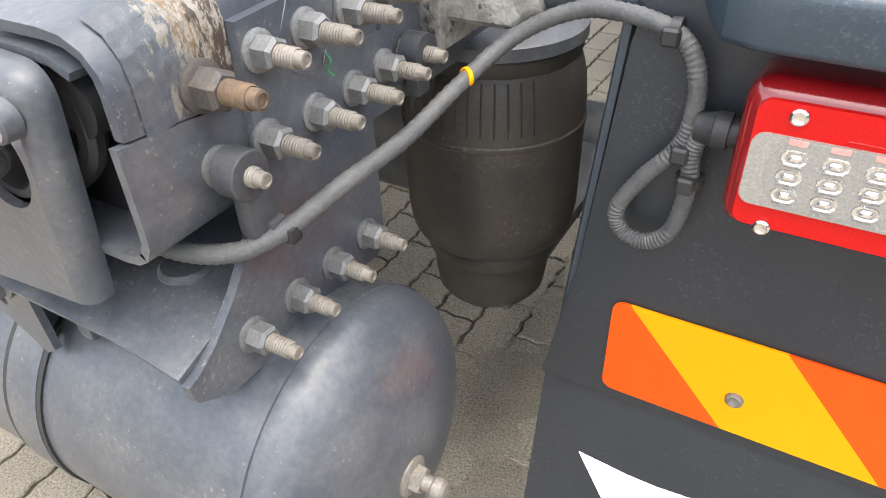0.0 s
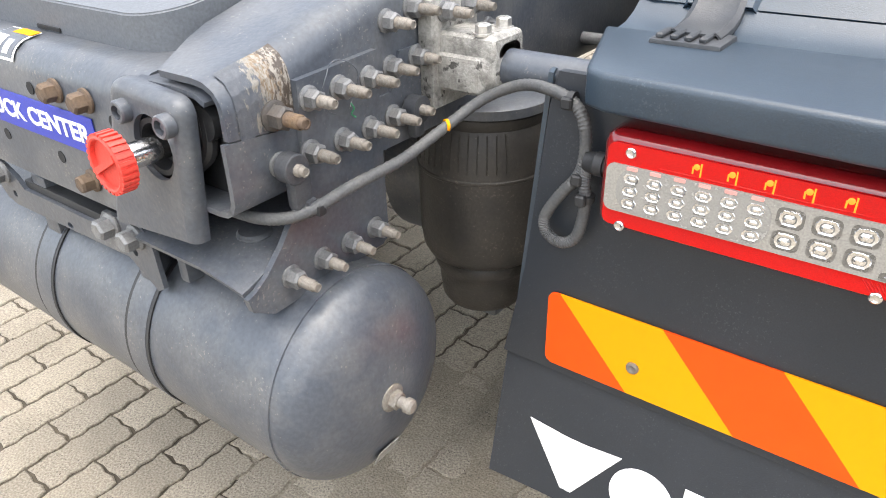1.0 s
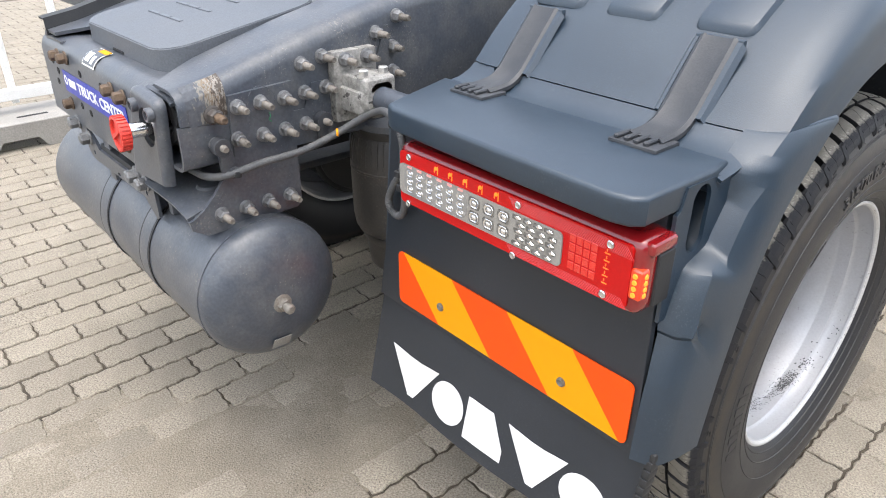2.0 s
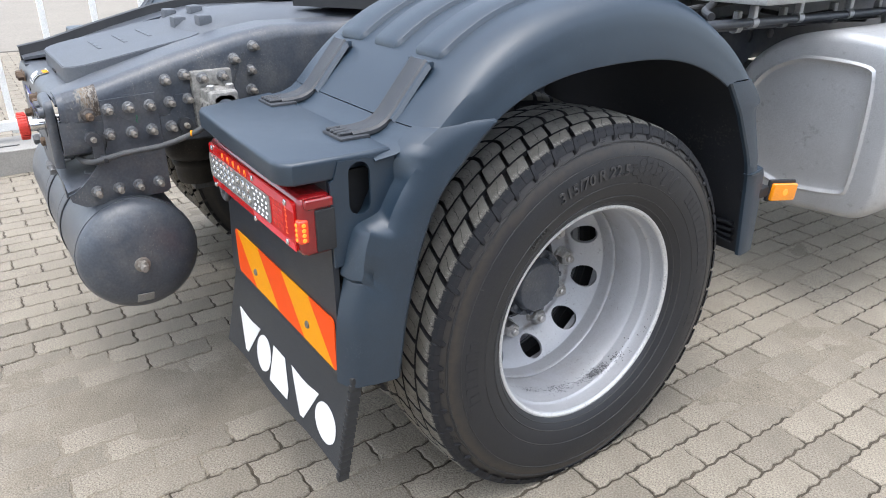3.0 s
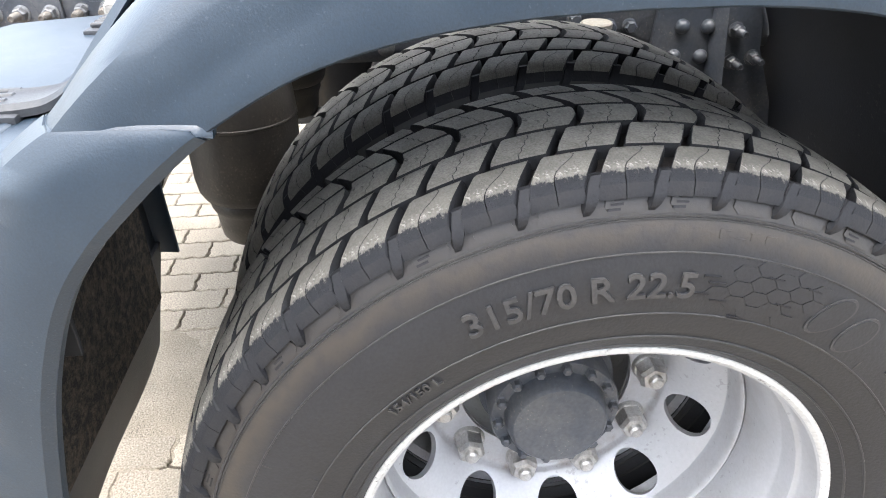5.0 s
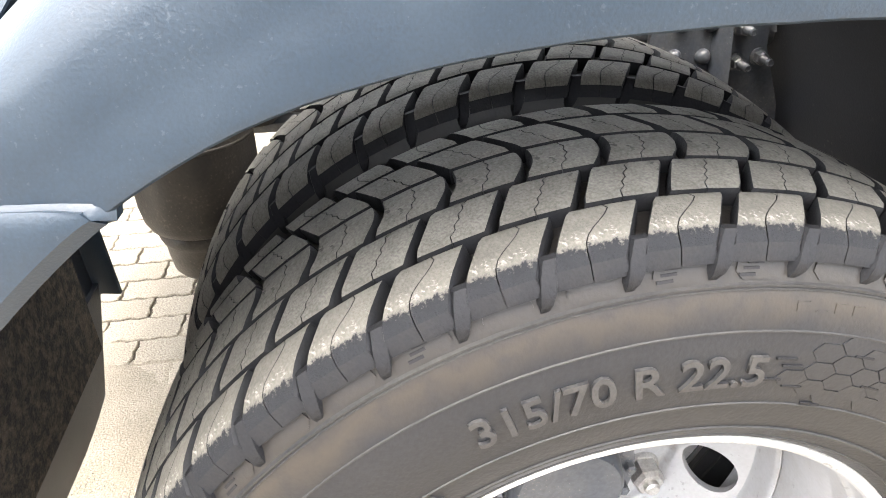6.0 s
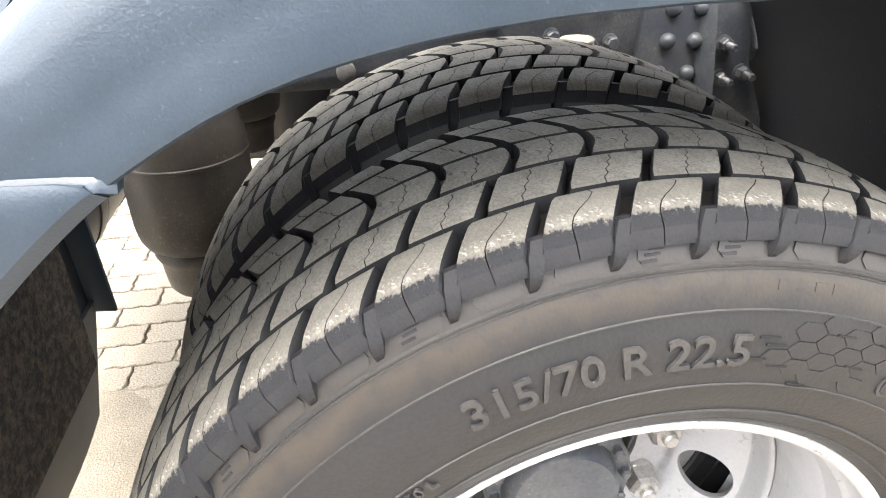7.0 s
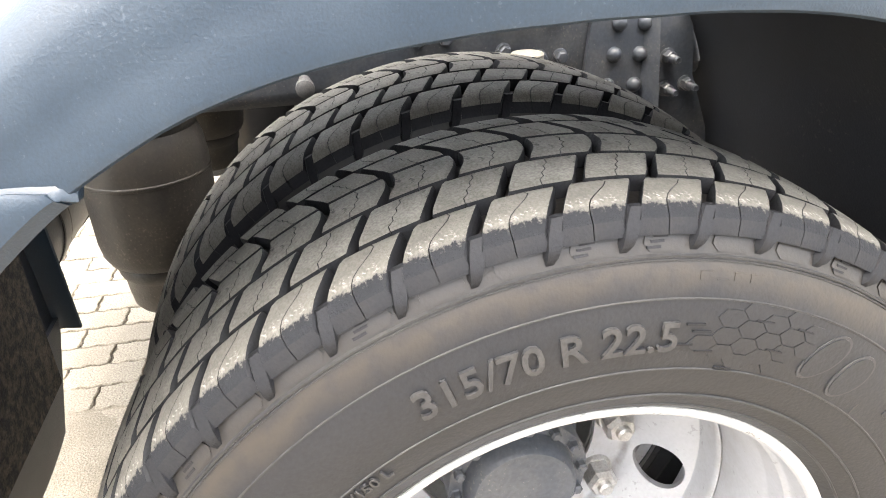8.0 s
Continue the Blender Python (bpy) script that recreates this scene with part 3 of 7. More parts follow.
def side_shape(poly, deg, r, depth):
    """A flat raised shape on the sidewall; u runs clockwise along the arc, v outwards."""
    bm = bmesh.new()
    top, low = [], []
    for u, v in poly:
        a = radians(deg) - u / r
        rr = r + v
        for ring, d in ((top, depth), (low, -0.004)):
            ring.append(bm.verts.new((side_x(rr) + d, rr * math.cos(a), rr * math.sin(a))))
    bm.faces.new(top)
    for k in range(len(top)):
        l = (k + 1) % len(top)
        bm.faces.new((top[k], low[k], low[l], top[l]))
    bmesh.ops.recalc_face_normals(bm, faces=bm.faces)
    return bm


def make_wheel(name, x, outward, label, arc):
    """A wheel whose local x points out of its disc's hollow side."""
    ob = thing(name, (0, 0, 0), label, "truck wheel", "rear wheels")
    bm = tyre_body(bmesh.new())
    tyre = part("tyre", bm, SIDEWALL_MAT, ob, "black tyre with block tread and dusty shoulders")
    flatten(tyre.data, HUB_Z)
    rest = bmesh.new()
    for row in tread_rows():
        me = finish(block_mesh(row), "tread_block", [DUSTY if row[5] and outward and row[0] > 0 else TREAD, TREADSIDE], 30)
        for k in range(49):
            deg = k * PITCH
            mid = (GROOVE0 + deg + 3.7) % 360
            m = Matrix.Rotation(radians(deg), 4, "X")
            if arc[0] <= mid <= arc[1]:
                b = new("tread_block", me)
                b.parent = tyre
                b.matrix_local = m
                ORIGIN[b] = Vector((0, 0, 0))
            else:
                n0, f0 = len(rest.verts), len(rest.faces)
                rest.from_mesh(me)
                rest.verts.ensure_lookup_table()
                rest.faces.ensure_lookup_table()
                for v in rest.verts[n0:]:
                    v.co = m @ v.co
                for f in rest.faces[f0:]:
                    f.material_index += 2 if row[5] and outward and row[0] > 0 else 0
    r = part("tread_rest", rest, [TREAD, TREADSIDE, DUSTY, TREADSIDE], tyre)
    r["kind"] = "stuff"
    flatten(r.data, HUB_Z)
    # rounded tongues where the grooves run out on the sidewall
    c = GROOVE0 + 2.9
    tongue = bmesh.new()
    levels = []
    for rr, half, lean, proud in ((0.499, 0.0062, -0.75, 0.0), (0.49, 0.0082, -0.4, 0.0066), (0.48, 0.0078, 0.05, 0.0084), (0.472, 0.0062, 0.4, 0.0072), (0.4655, 0.0042, 0.68, 0.0045), (0.4605, 0.001, 0.85, -0.001)):
        xs = min(side_x(rr), 0.1355) + proud
        levels.append([tongue.verts.new(tyre_point(px, rr, c + lean + math.degrees(h / rr))) for px, h in ((xs - proud - 0.006, -half * 1.25), (xs, -half * 0.7), (xs, half * 0.7), (xs - proud - 0.006, half * 1.25))])
    for A, B in zip(levels, levels[1:]):
        for q in range(3):
            tongue.faces.new((A[q], A[q + 1], B[q + 1], B[q]))
    tongue.faces.new(levels[0])
    bmesh.ops.recalc_face_normals(tongue, faces=tongue.faces)
    me = finish(tongue, "groove_tongue", TREADSIDE, 40)
    for k in range(49):
        if arc[0] <= (c + k * PITCH) % 360 <= arc[1]:
            b = new("groove_tongue", me)
            b.parent = tyre
            b.matrix_local = Matrix.Rotation(radians(k * PITCH), 4, "X")
            ORIGIN[b] = Vector((0, 0, 0))
    # a flat long hexagon under each block
    if outward:
        badge = [(-0.0185, -0.002), (-0.0135, -0.0075), (0.0135, -0.0075), (0.0185, -0.002), (0.0165, 0.0065), (-0.0165, 0.0065)]
        plate_me = finish(side_shape(badge, c + PITCH / 2, 0.4725, 0.0011), "shoulder_badge", SIDEWALL_MAT, 40)
        bar = [(-0.006, -0.0009), (0.006, -0.0009), (0.006, 0.0009), (-0.006, 0.0009)]
        for k in range(49):
            if arc[0] <= (c + (k + 0.5) * PITCH) % 360 <= arc[1]:
                b = new("shoulder_badge", plate_me)
                b.parent = tyre
                b.matrix_local = Matrix.Rotation(radians(k * PITCH), 4, "X")
                ORIGIN[b] = Vector((0, 0, 0))
                if k % 3 == 0:
                    for v in (-0.004, 0.0, 0.004):
                        part("raised_bar", side_shape([(u + v * 0.8, w + v) for u, w in bar], c + (k + 0.62) * PITCH, 0.4725, 0.0022), TREADSIDE, tyre)
    # ridges and marks of the sidewall
    for rr, w, h in ((0.4615, 0.0016, 0.0022), (0.4585, 0.001, 0.0012), (0.4285, 0.0011, 0.0012), (0.3615, 0.0011, 0.0014), (0.327, 0.0015, 0.002), (0.309, 0.0012, 0.0015)):
        bm = bmesh.new()
        lathe(bm, [(side_x(rr - w), rr - w), (side_x(rr) + h, rr - w / 2), (side_x(rr) + h, rr + w / 2), (side_x(rr + w), rr + w)], 120, cap=False)
        part("sidewall_ridge", bm, RUBBER, tyre)
    if outward:
        # raised fields: a honeycomb beside the size, two plain ovals in a frame, plain bars for words
        for i in range(6):
            for j in range(4):
                v = 0.3725 + 0.0163 * j + 0.00815 * (i % 2)
                if v > 0.4225 or (i == 0 and j != 1) or (i == 5 and j == 0):
                    continue
                hexa = [(0.0138 * math.cos(q * math.tau / 6), 0.0086 * math.sin(q * math.tau / 6)) for q in range(6)]
                part("hexagon", side_shape(hexa, 79.0 - 3.05 * i, v, 0.0009), SIDEWALL_MAT, tyre)
        for i, (a, v) in enumerate(((80.5, 0.4065), (79.5, 0.4), (81.5, 0.3875), (78.4, 0.381), (74.4, 0.3645), (71.5, 0.414), (68.4, 0.3895), (65.4, 0.414))):
            part("raised_bar", side_shape([(-0.0085, -0.0008), (0.0085, -0.0008), (0.0085, 0.0008), (-0.0085, 0.0008)], a, v, 0.0016), TREADSIDE, tyre)
        for a, v, lean in ((60.3, 0.397, 0.4), (54.2, 0.392, 0.2)):
            ring = [(0.0165 * math.cos(q * math.tau / 22) + lean * 0.026 * math.sin(q * math.tau / 22), 0.0255 * math.sin(q * math.tau / 22)) for q in range(22)]
            part("raised_oval", side_shape(ring, a, v, 0.0014), LETTER, tyre)
            part("raised_oval", side_shape([(u * 0.86, w * 0.9) for u, w in ring], a, v, 0.0021), SIDEWALL_MAT, tyre)
        for a in (48.8, 152.4):
            part("field_edge", side_shape([(-0.0008, -0.031), (0.0008, -0.031), (0.0008, 0.031), (-0.0008, 0.031)], a, 0.395, 0.0014), RUBBER, tyre)
        marks = []
        for a0, a1, r0, r1 in ((44, 2, 0.383, 0.416), (-3, -12, 0.383, 0.414), (-15, -21, 0.386, 0.414), (196, 170, 0.385, 0.417), (81, 73, 0.4435, 0.4505)):
            step = 3.4 if r1 < 0.44 else 2.0
            marks += [(a0 - step * k, a0 - step * k - step * 0.66, r0, r1 - 0.006 * (k % 3 == 1)) for k in range(int((a0 - a1) / step + 0.5))]
        for a0, a1, r0, r1 in marks:
            poly = [(-radians(q - (a0 + a1) / 2) * 0.41, r - 0.41) for q, r in ((a0, r0), (a1, r0), (a1, r1), (a0, r1))]
            part("raised_bar", side_shape(poly, (a0 + a1) / 2, 0.41, 0.0013 if r1 < 0.44 else 0.0006), SIDEWALL_MAT, tyre)
        for words, size, r0, a in (("315/70 R 22.5", 0.0385, 0.3825, 98.6), ("154/150 L", 0.016, 0.346, 128)):
            me = bent_text(words, size, r0, a, side_x)
            me.materials.append(LETTER)
            t = new("lettering", me)
            t.parent = tyre
            ORIGIN[t] = Vector((0, 0, 0))
    # rim
    bm = bmesh.new()
    prof = [(0.114, 0.3005), (0.1225, 0.2998), (0.1262, 0.297), (0.1268, 0.2925), (0.1245, 0.2885), (0.122, 0.287)]
    lathe(bm, prof, 96, cap=False)
    part("rim_flange", bm, RIMEDGE, ob, "bright worn rim edge")
    bm = bmesh.new()
    prof = [(0.122, 0.287), (0.1195, 0.2848), (0.117, 0.2846), (0.1155, 0.286), (0.102, 0.2852), (0.0865, 0.2842), (0.083, 0.2825), (0.0795, 0.2785), (0.0765, 0.2778), (0.052, 0.2764), (0.047, 0.2752), (0.043, 0.2724), (-0.02, 0.2708), (-0.05, 0.2705), (-0.072, 0.2705)]
    lathe(bm, prof, 96, cap=False)
    lathe(bm, [(-0.14, 0.29), (-0.125, 0.2985), (-0.115, 0.285), (-0.07, 0.275), (-0.07, 0.2705)], 96, cap=False)
    part("rim_barrel", bm, RIM, ob)
    if outward:
        rnd = random.Random(21)
        bm = bmesh.new()
        P = sorted(prof)
        for k in range(680):
            ang = rnd.gauss(-66, 5) if k < 330 else rnd.gauss(-50, 2.5) if k < 400 else rnd.gauss(-92, 7) if k < 560 else rnd.gauss(-112, 3) if k < 610 else rnd.uniform(-150, -15)
            xx = 0.052 + 0.0009 * (ang + 80) + rnd.gauss(0, 0.0085)
            rr = next((r0 + (r1 - r0) * (xx - x0) / (x1 - x0) for (x0, r0), (x1, r1) in zip(P, P[1:]) if x0 <= xx <= x1), 0.265) - 0.0007
            u, v = rnd.uniform(0.0005, 0.0026), rnd.uniform(0.0005, 0.0021)
            ring = [bm.verts.new(tyre_point(xx + v * math.cos(q) * rnd.uniform(0.6, 1.2), rr, ang + math.degrees(u * math.sin(q) * rnd.uniform(0.6, 1.2) / rr))) for q in (0, 1.05, 2.1, 3.14, 4.2, 5.2)]
            bm.faces.new(ring)
        t = part("tar_specks", bm, BLACKPL, ob, "black tar specks in the rim")
        t["kind"] = "stuff"
    # disc with hand holes
    bm = bmesh.new()
    n = 10
    cols = 160
    radial = [(0.2705, -0.046), (0.2695, -0.041), (0.267, -0.0395), (0.2645, -0.042), (0.2635, -0.05), (0.2625, -0.078), (0.262, -0.084)]
    hole_t, hole_r, hole_c = 0.0338, 0.0268, 0.2285
    def disc_x(r):
        return -0.085 - (max(0.0, 0.2615 - r) / 0.0665) ** 1.25 * 0.072
    lathe(bm, [(x, r) for r, x in radial] + [(disc_x(0.2615), 0.2615)], 120, cap=False)
    lathe(bm, [(disc_x(0.1965), 0.1965), (-0.1585, 0.1945), (-0.1635, 0.193), (-0.1665, 0.1905), (-0.168, 0.186), (-0.168, 0.165), (-0.168, 0.15), (-0.168, 0.141), (-0.168, 0.14), (-0.173, 0.14)], 120, cap=False)
    # the ring of hand holes
    for k in range(n):
        c = radians(-12 + 36 * k)
        ring = []
        half = radians(18)
        R0, R1 = 0.1965, 0.2615
        corner = [math.atan2(v * half * hole_c, e - hole_c) % math.tau for v in (1, -1) for e in (R0, R1)]
        turns = sorted([j * math.tau / 32 for j in range(32)] + corner)
        m = len(turns)
        for a in turns:
            du, dv = math.cos(a), math.sin(a)
            hx = (hole_c + hole_r * du, hole_t * dv)
            r_h = math.hypot(*hx)
            t_h = c + math.atan2(hx[1], hx[0])
            # boundary of this sector in (radius, angle)
            s = min(((R1 - hole_c) / du) if du > 1e-6 else 9, ((R0 - hole_c) / du) if du < -1e-6 else 9, (half * hole_c / abs(dv)) if abs(dv) > 1e-6 else 9)
            rb, tb = hole_c + du * s, c + dv * s / hole_c
            deep = bm.verts.new((disc_x(r_h) - 0.011, (r_h + 0.008) * math.cos(t_h), (r_h + 0.008) * math.sin(t_h)))
            r_m = r_h + 0.3 * (min(R1, max(R0, rb)) - r_h)
            t_m = t_h + 0.3 * (tb - t_h)
            ring.append((deep, bm.verts.new((disc_x(r_h) - 0.0012, r_h * math.cos(t_h), r_h * math.sin(t_h))), bm.verts.new((disc_x(r_m), r_m * math.cos(t_m), r_m * math.sin(t_m))),
                         bm.verts.new((disc_x(rb), rb * math.cos(tb), rb * math.sin(tb)))))
        for j in range(m):
            A, B = ring[j], ring[(j + 1) % m]
            bm.faces.new((A[0], B[0], B[1], A[1]))
            bm.faces.new((A[1], B[1], B[2], A[2]))
            bm.faces.new((A[2], B[2], B[3], A[3]))
    bmesh.ops.remove_doubles(bm, verts=bm.verts, dist=0.0006)
    bmesh.ops.recalc_face_normals(bm, faces=bm.faces)
    part("wheel_disc", bm, RIM, ob, "silver disc with ten round hand holes", 50)
    return ob


right_outer = make_wheel("truck_wheel", OUT_X, True, "outer rear truck wheel, black block-tread tyre on a silver steel rim", (25, 215))
right_outer.location = (OUT_X, 0, HUB_Z)
right_inner = make_wheel("truck_wheel", IN_X, False, "inner rear truck wheel of a pair, black block-tread tyre", (35, 185))
# the inner wheel's disc faces the other way
for ch in right_inner.children:
    if ch.name.split(".")[0] in ("rim_flange", "rim_barrel", "wheel_disc"):
        ch.matrix_local = Matrix.Rotation(radians(180), 4, "Z")
right_inner.location = (IN_X, 0, HUB_Z)
copy_thing(right_outer, pose(-OUT_X, 0, HUB_Z, 0, 0, 180))
copy_thing(right_inner, pose(-IN_X, 0, HUB_Z, 0, 0, 180))

# hub and wheel nuts
hub = thing("wheel_hub", (0.95, 0, HUB_Z), "dark grey wheel hub with a ring of cap bolts", "hub")
bm = bmesh.new()
lathe(bm, [(0.62, 0.11), (0.92, 0.11), (0.93, 0.1), (0.985, 0.1), (0.99, 0.097), (0.99, 0.079), (1.0, 0.077), (1.015, 0.074), (1.02, 0.069), (1.021, 0.0)], 64, at(0, 0, HUB_Z))
part("hub_cap", bm, PAINT, hub)
for k in range(14):
    a = k * math.tau / 14 + 0.1
    bm = bmesh.new()
    lathe(bm, [(0.988, 0.0095), (0.99, 0.0095), (0.992, 0.0078), (1.001, 0.0078), (1.004, 0.005), (1.004, 0)], 6, at(0, 0.0885 * math.cos(a), HUB_Z + 0.0885 * math.sin(a)))
    part("cap_bolt", bm, PAINT, hub)
for k in range(10):
    a = radians(-29.5 + 36 * k)
    y, z = 0.1675 * math.cos(a), HUB_Z + 0.1675 * math.sin(a)
    nut = thing("wheel_nut", (0.917, y, z), "silver wheel nut with a rusty washer on the wheel disc", "nut", "wheel nuts")
    bm = bmesh.new()
    lathe(bm, [(0.9165, 0.0265), (0.9215, 0.0262), (0.925, 0.0235)], 24, at(0, y, z))
    part("washer", bm, NUTSIL, nut)
    bm = bmesh.new()
    lathe(bm, [(0.922, 0.0242), (0.9485, 0.0242), (0.9555, 0.0195), (0.9555, 0.0118)], 6, at(0, y, z) @ Matrix.Rotation(k * 0.7, 4, "X"))
    part("nut", bm, NUTSIL, nut, sharp=25)
    bm = bmesh.new()
    lathe(bm, [(0.94, 0.0115), (0.9635, 0.0115), (0.967, 0.0085), (0.967, 0)], 16, at(0, y, z))
    part("stud", bm, NUTSIL, nut)
bm = bmesh.new()
lathe(bm, [(-0.98, 0.075), (0.98, 0.075)], 24, at(0, 0, HUB_Z))
lathe(bm, [(-0.18, 0.10), (-0.13, 0.2), (0.13, 0.2), (0.18, 0.10)], 32, at(0, 0, HUB_Z))
lathe(bm, [(-0.19, 0.13), (-0.2, 0.11), (0.2, 0.11), (0.19, 0.13)], 32, at(0, 0, HUB_Z))
solo("rear_axle", bm, PAINT, "dark painted rear axle with a round differential housing", "axle")


# ---- mudguards ----
GUARD = [(0.62, 0.785), (0.64, 0.789), (0.75, 0.792), (0.9, 0.793), (1.05, 0.793), (1.14, 0.792), (1.186, 0.789), (1.21, 0.783), (1.227, 0.773), (1.238, 0.76), (1.244, 0.742), (1.2475, 0.716), (1.249, 0.70), (1.2555, 0.668), (1.2552, 0.662), (1.2522, 0.660)]


LIP = [(50, 0.672), (57, 0.669), (63, 0.667), (70, 0.664), (78, 0.6595), (84, 0.6555), (90, 0.653), (96, 0.6555), (102, 0.662), (107, 0.669), (112, 0.676), (116, 0.68), (124, 0.681), (150, 0.681)]


def guard_drop(a, x):
    """The crown falls towards the rear seam; the arch edge is wider at the rear than above the hub."""
    if x < 1.252:
        return (-0.03 * min(1, max(0, (a - 108) / 23)) ** 1.5 - 0.055 * min(1, max(0, (78 - a) / 27)) ** 1.5) * min(1, (1.252 - x) / 0.03)
    for (a0, r0), (a1, r1) in zip(LIP, LIP[1:]):
        if a0 <= a <= a1:
            return r0 + (r1 - r0) * (a - a0) / (a1 - a0) - 0.668
    return 0.013


def arc_rows(a0, a1, n, prof=GUARD, skew=0.0):
    rows = []
    for i in range(n + 1):
        row = []
        for x, r in prof:
            f = i / n
            a = a0 + (a1 - a0) * f
            if skew:  # both ends are cut level
                e = max(r, 0.668) + guard_drop(124, x)
                a += (180 - math.degrees(math.asin(min(1, (skew - HUB_Z) / e))) - a0) * (1 - f)
                e = max(r, 0.668) + guard_drop(51, x)
                a += (math.degrees(math.asin(min(1, (1.036 - HUB_Z) / e))) - a1) * f
            q = r + guard_drop(a, x)
            row.append((x, q * math.cos(radians(a)), HUB_Z + q * math.sin(radians(a))))
        rows.append(row)
    return rows


INNER = [(-0.385, 1.04), (-0.445, 0.984), (-0.507, 0.912), (-0.551, 0.812), (-0.581, 0.694), (-0.597, 0.601), (-0.605, 0.546)]
OUTER = [(-0.497, 1.043), (-0.55, 1.006), (-0.602, 0.94), (-0.645, 0.86), (-0.665, 0.783), (-0.69, 0.677), (-0.697, 0.548)]


def spline(P, n):
    out = []
    for i in range(len(P) - 1):
        p0, p1, p2, p3 = [Vector(P[j]) for j in (max(i - 1, 0), i, i + 1, min(i + 2, len(P) - 1))]
        for k in range(n):
            t = k / n
            out.append(0.5 * ((2 * p1) + (p2 - p0) * t + (2 * p0 - 5 * p1 + 4 * p2 - p3) * t * t + (3 * p1 - p0 - 3 * p2 + p3) * t ** 3))
    out.append(Vector(P[-1]))
    return out


SEAM = arc_rows(124.5, 55, 44, GUARD, 1.047)[0]


def seam(x):
    for (a, b, c), (d, e, f) in zip(SEAM, SEAM[1:]):
        if a <= x <= d:
            t = (x - a) / (d - a)
            return Vector((x, b + t * (e - b), c + t * (f - c)))
    return Vector(SEAM[-3] if x > 1.25 else SEAM[0])


def make_mudguard(side):
    SIDE[0] = side
    g = thing("mudguard", (side * 1.0, 0, 0.55), "dark blue-grey plastic mudguard in three sections over the rear wheels", "mudguard", "rear mudguards")
    bm = bmesh.new()
    grid(bm, arc_rows(124.5, 55, 44, GUARD, 1.047), -0.006)
    top = part("top_section", bm, PLASTIC, g)
    # three raised ribs over the crown
    for x0, x1, a in ((0.672, 0.79, 121), (0.838, 0.95, 121), (1.015, 1.122, 121)):
        mid, half = (x0 + x1) / 2, (x1 - x0) / 2
        rows = []
        for i in range(37):
            ang = a + (62 - a) * (i / 36) ** 1.35
            f = (0.8, 0.93, 0.985, 1.0)[min(i, 3)]
            h = 0.0105 * (0.0, 0.75, 1.0)[min(i, 2)]
            prof = [(mid - half * f, 0.7905), (mid - half * f + 0.0055, 0.7925 + h * 0.85), (mid - half * f + 0.0085, 0.7925 + h), (mid, 0.7925 + h), (mid + half * f - 0.0085, 0.7925 + h), (mid + half * f - 0.0055, 0.7925 + h * 0.85), (mid + half * f, 0.7905)]
            rows.append(arc_rows(ang, 62, 1, prof)[0])
        bm = bmesh.new()
        grid(bm, rows, -0.004)
        part("rib", bm, PLASTIC, top)
    # rear section: side strip, lamp housing wall, rear panel and lid
    inn, out = spline(INNER, 16), spline(OUTER, 16)
    rows = []
    for p, q in zip(inn, out):
        w = min(1, max(0, (q.y - 0.70) / 0.2))
        dent = 0.014 * max(0, 1 - abs(q.y - 0.80) / 0.035)
        rows.append([(1.185 + 0.02 * (1 - w), q.x - 0.012 * (1 - w), q.y), (1.215 + 0.012 * (1 - w), q.x - 0.002, q.y - 0.002), (1.236 + 0.006 * (1 - w), q.x + 0.012, q.y - 0.002),
                     (1.247 - dent, q.x * 0.72 + p.x * 0.28, q.y * 0.72 + p.y * 0.28), (1.252, (q.x + p.x) / 2, (q.y + p.y) / 2), (1.256, q.x * 0.15 + p.x * 0.85, q.y * 0.15 + p.y * 0.85), (1.2575, p.x, p.y), (1.252, p.x + 0.006, p.y - 0.003), (1.242, p.x + 0.006, p.y - 0.003)])
    for i in range(22):
        w = (1 - i / 22) ** 1.5
        for c in range(7):
            p = Vector(rows[i][c])
            rows[i][c] = tuple(p.lerp(seam(p.x) + Vector((0, 0.001, -0.002)), w))
    for r in rows:
        z = r[2][2]
        scoop = min(1, max(0, (z - 0.868) / 0.022)) * min(1, max(0, (1.0 - z) / 0.05))
        pad = min(1, max(0, (0.884 - z) / 0.01)) * min(1, max(0, (z - 0.772) / 0.008))
        for c, k in ((0, 0.9), (1, 1.0), (2, 1.0), (3, 0.3)):
            x, y, zz = r[c]
            r[c] = (x - 0.026 * scoop * k + 0.004 * pad * (c < 3), y + 0.022 * scoop * k - 0.012 * pad * (c < 3), zz)
    first = [Vector(p) for p in rows[0]]
    for r in range(24):
        end = Vector(rows[r][6])
        rows[r][7:9] = [tuple(end + Vector((-0.003, 0.005, -0.003))), tuple(end + Vector((-0.012, 0.005, -0.003)))]
    first[7:9] = [first[6] + Vector((-0.003, 0.005, -0.003)), first[6] + Vector((-0.012, 0.005, -0.003))]
    lip = []
    for dx, dy, dz in ((-0.004, 0.002, 0.001), (-0.0025, 0.001, -0.0005), (-0.0012, 0.0, -0.002), (-0.0008, -0.001, -0.004), (-0.0006, -0.002, -0.006)):
        lip.append([tuple(p + Vector((dx, dy * (1.2 if c < 4 else 0.15), dz))) for c, p in enumerate(first)])
    rows = lip + rows[1:]
    bm = bmesh.new()
    grid(bm, [r[::-1] for r in rows], 0.005)
    strip = part("rear_strip", bm, PLASTIC, g)
    bm = bmesh.new()
    prof = [(-0.61, 1.008), (-0.575, 1.011), (-0.545, 1.016), (-0.52, 1.027), (-0.503, 1.041)]
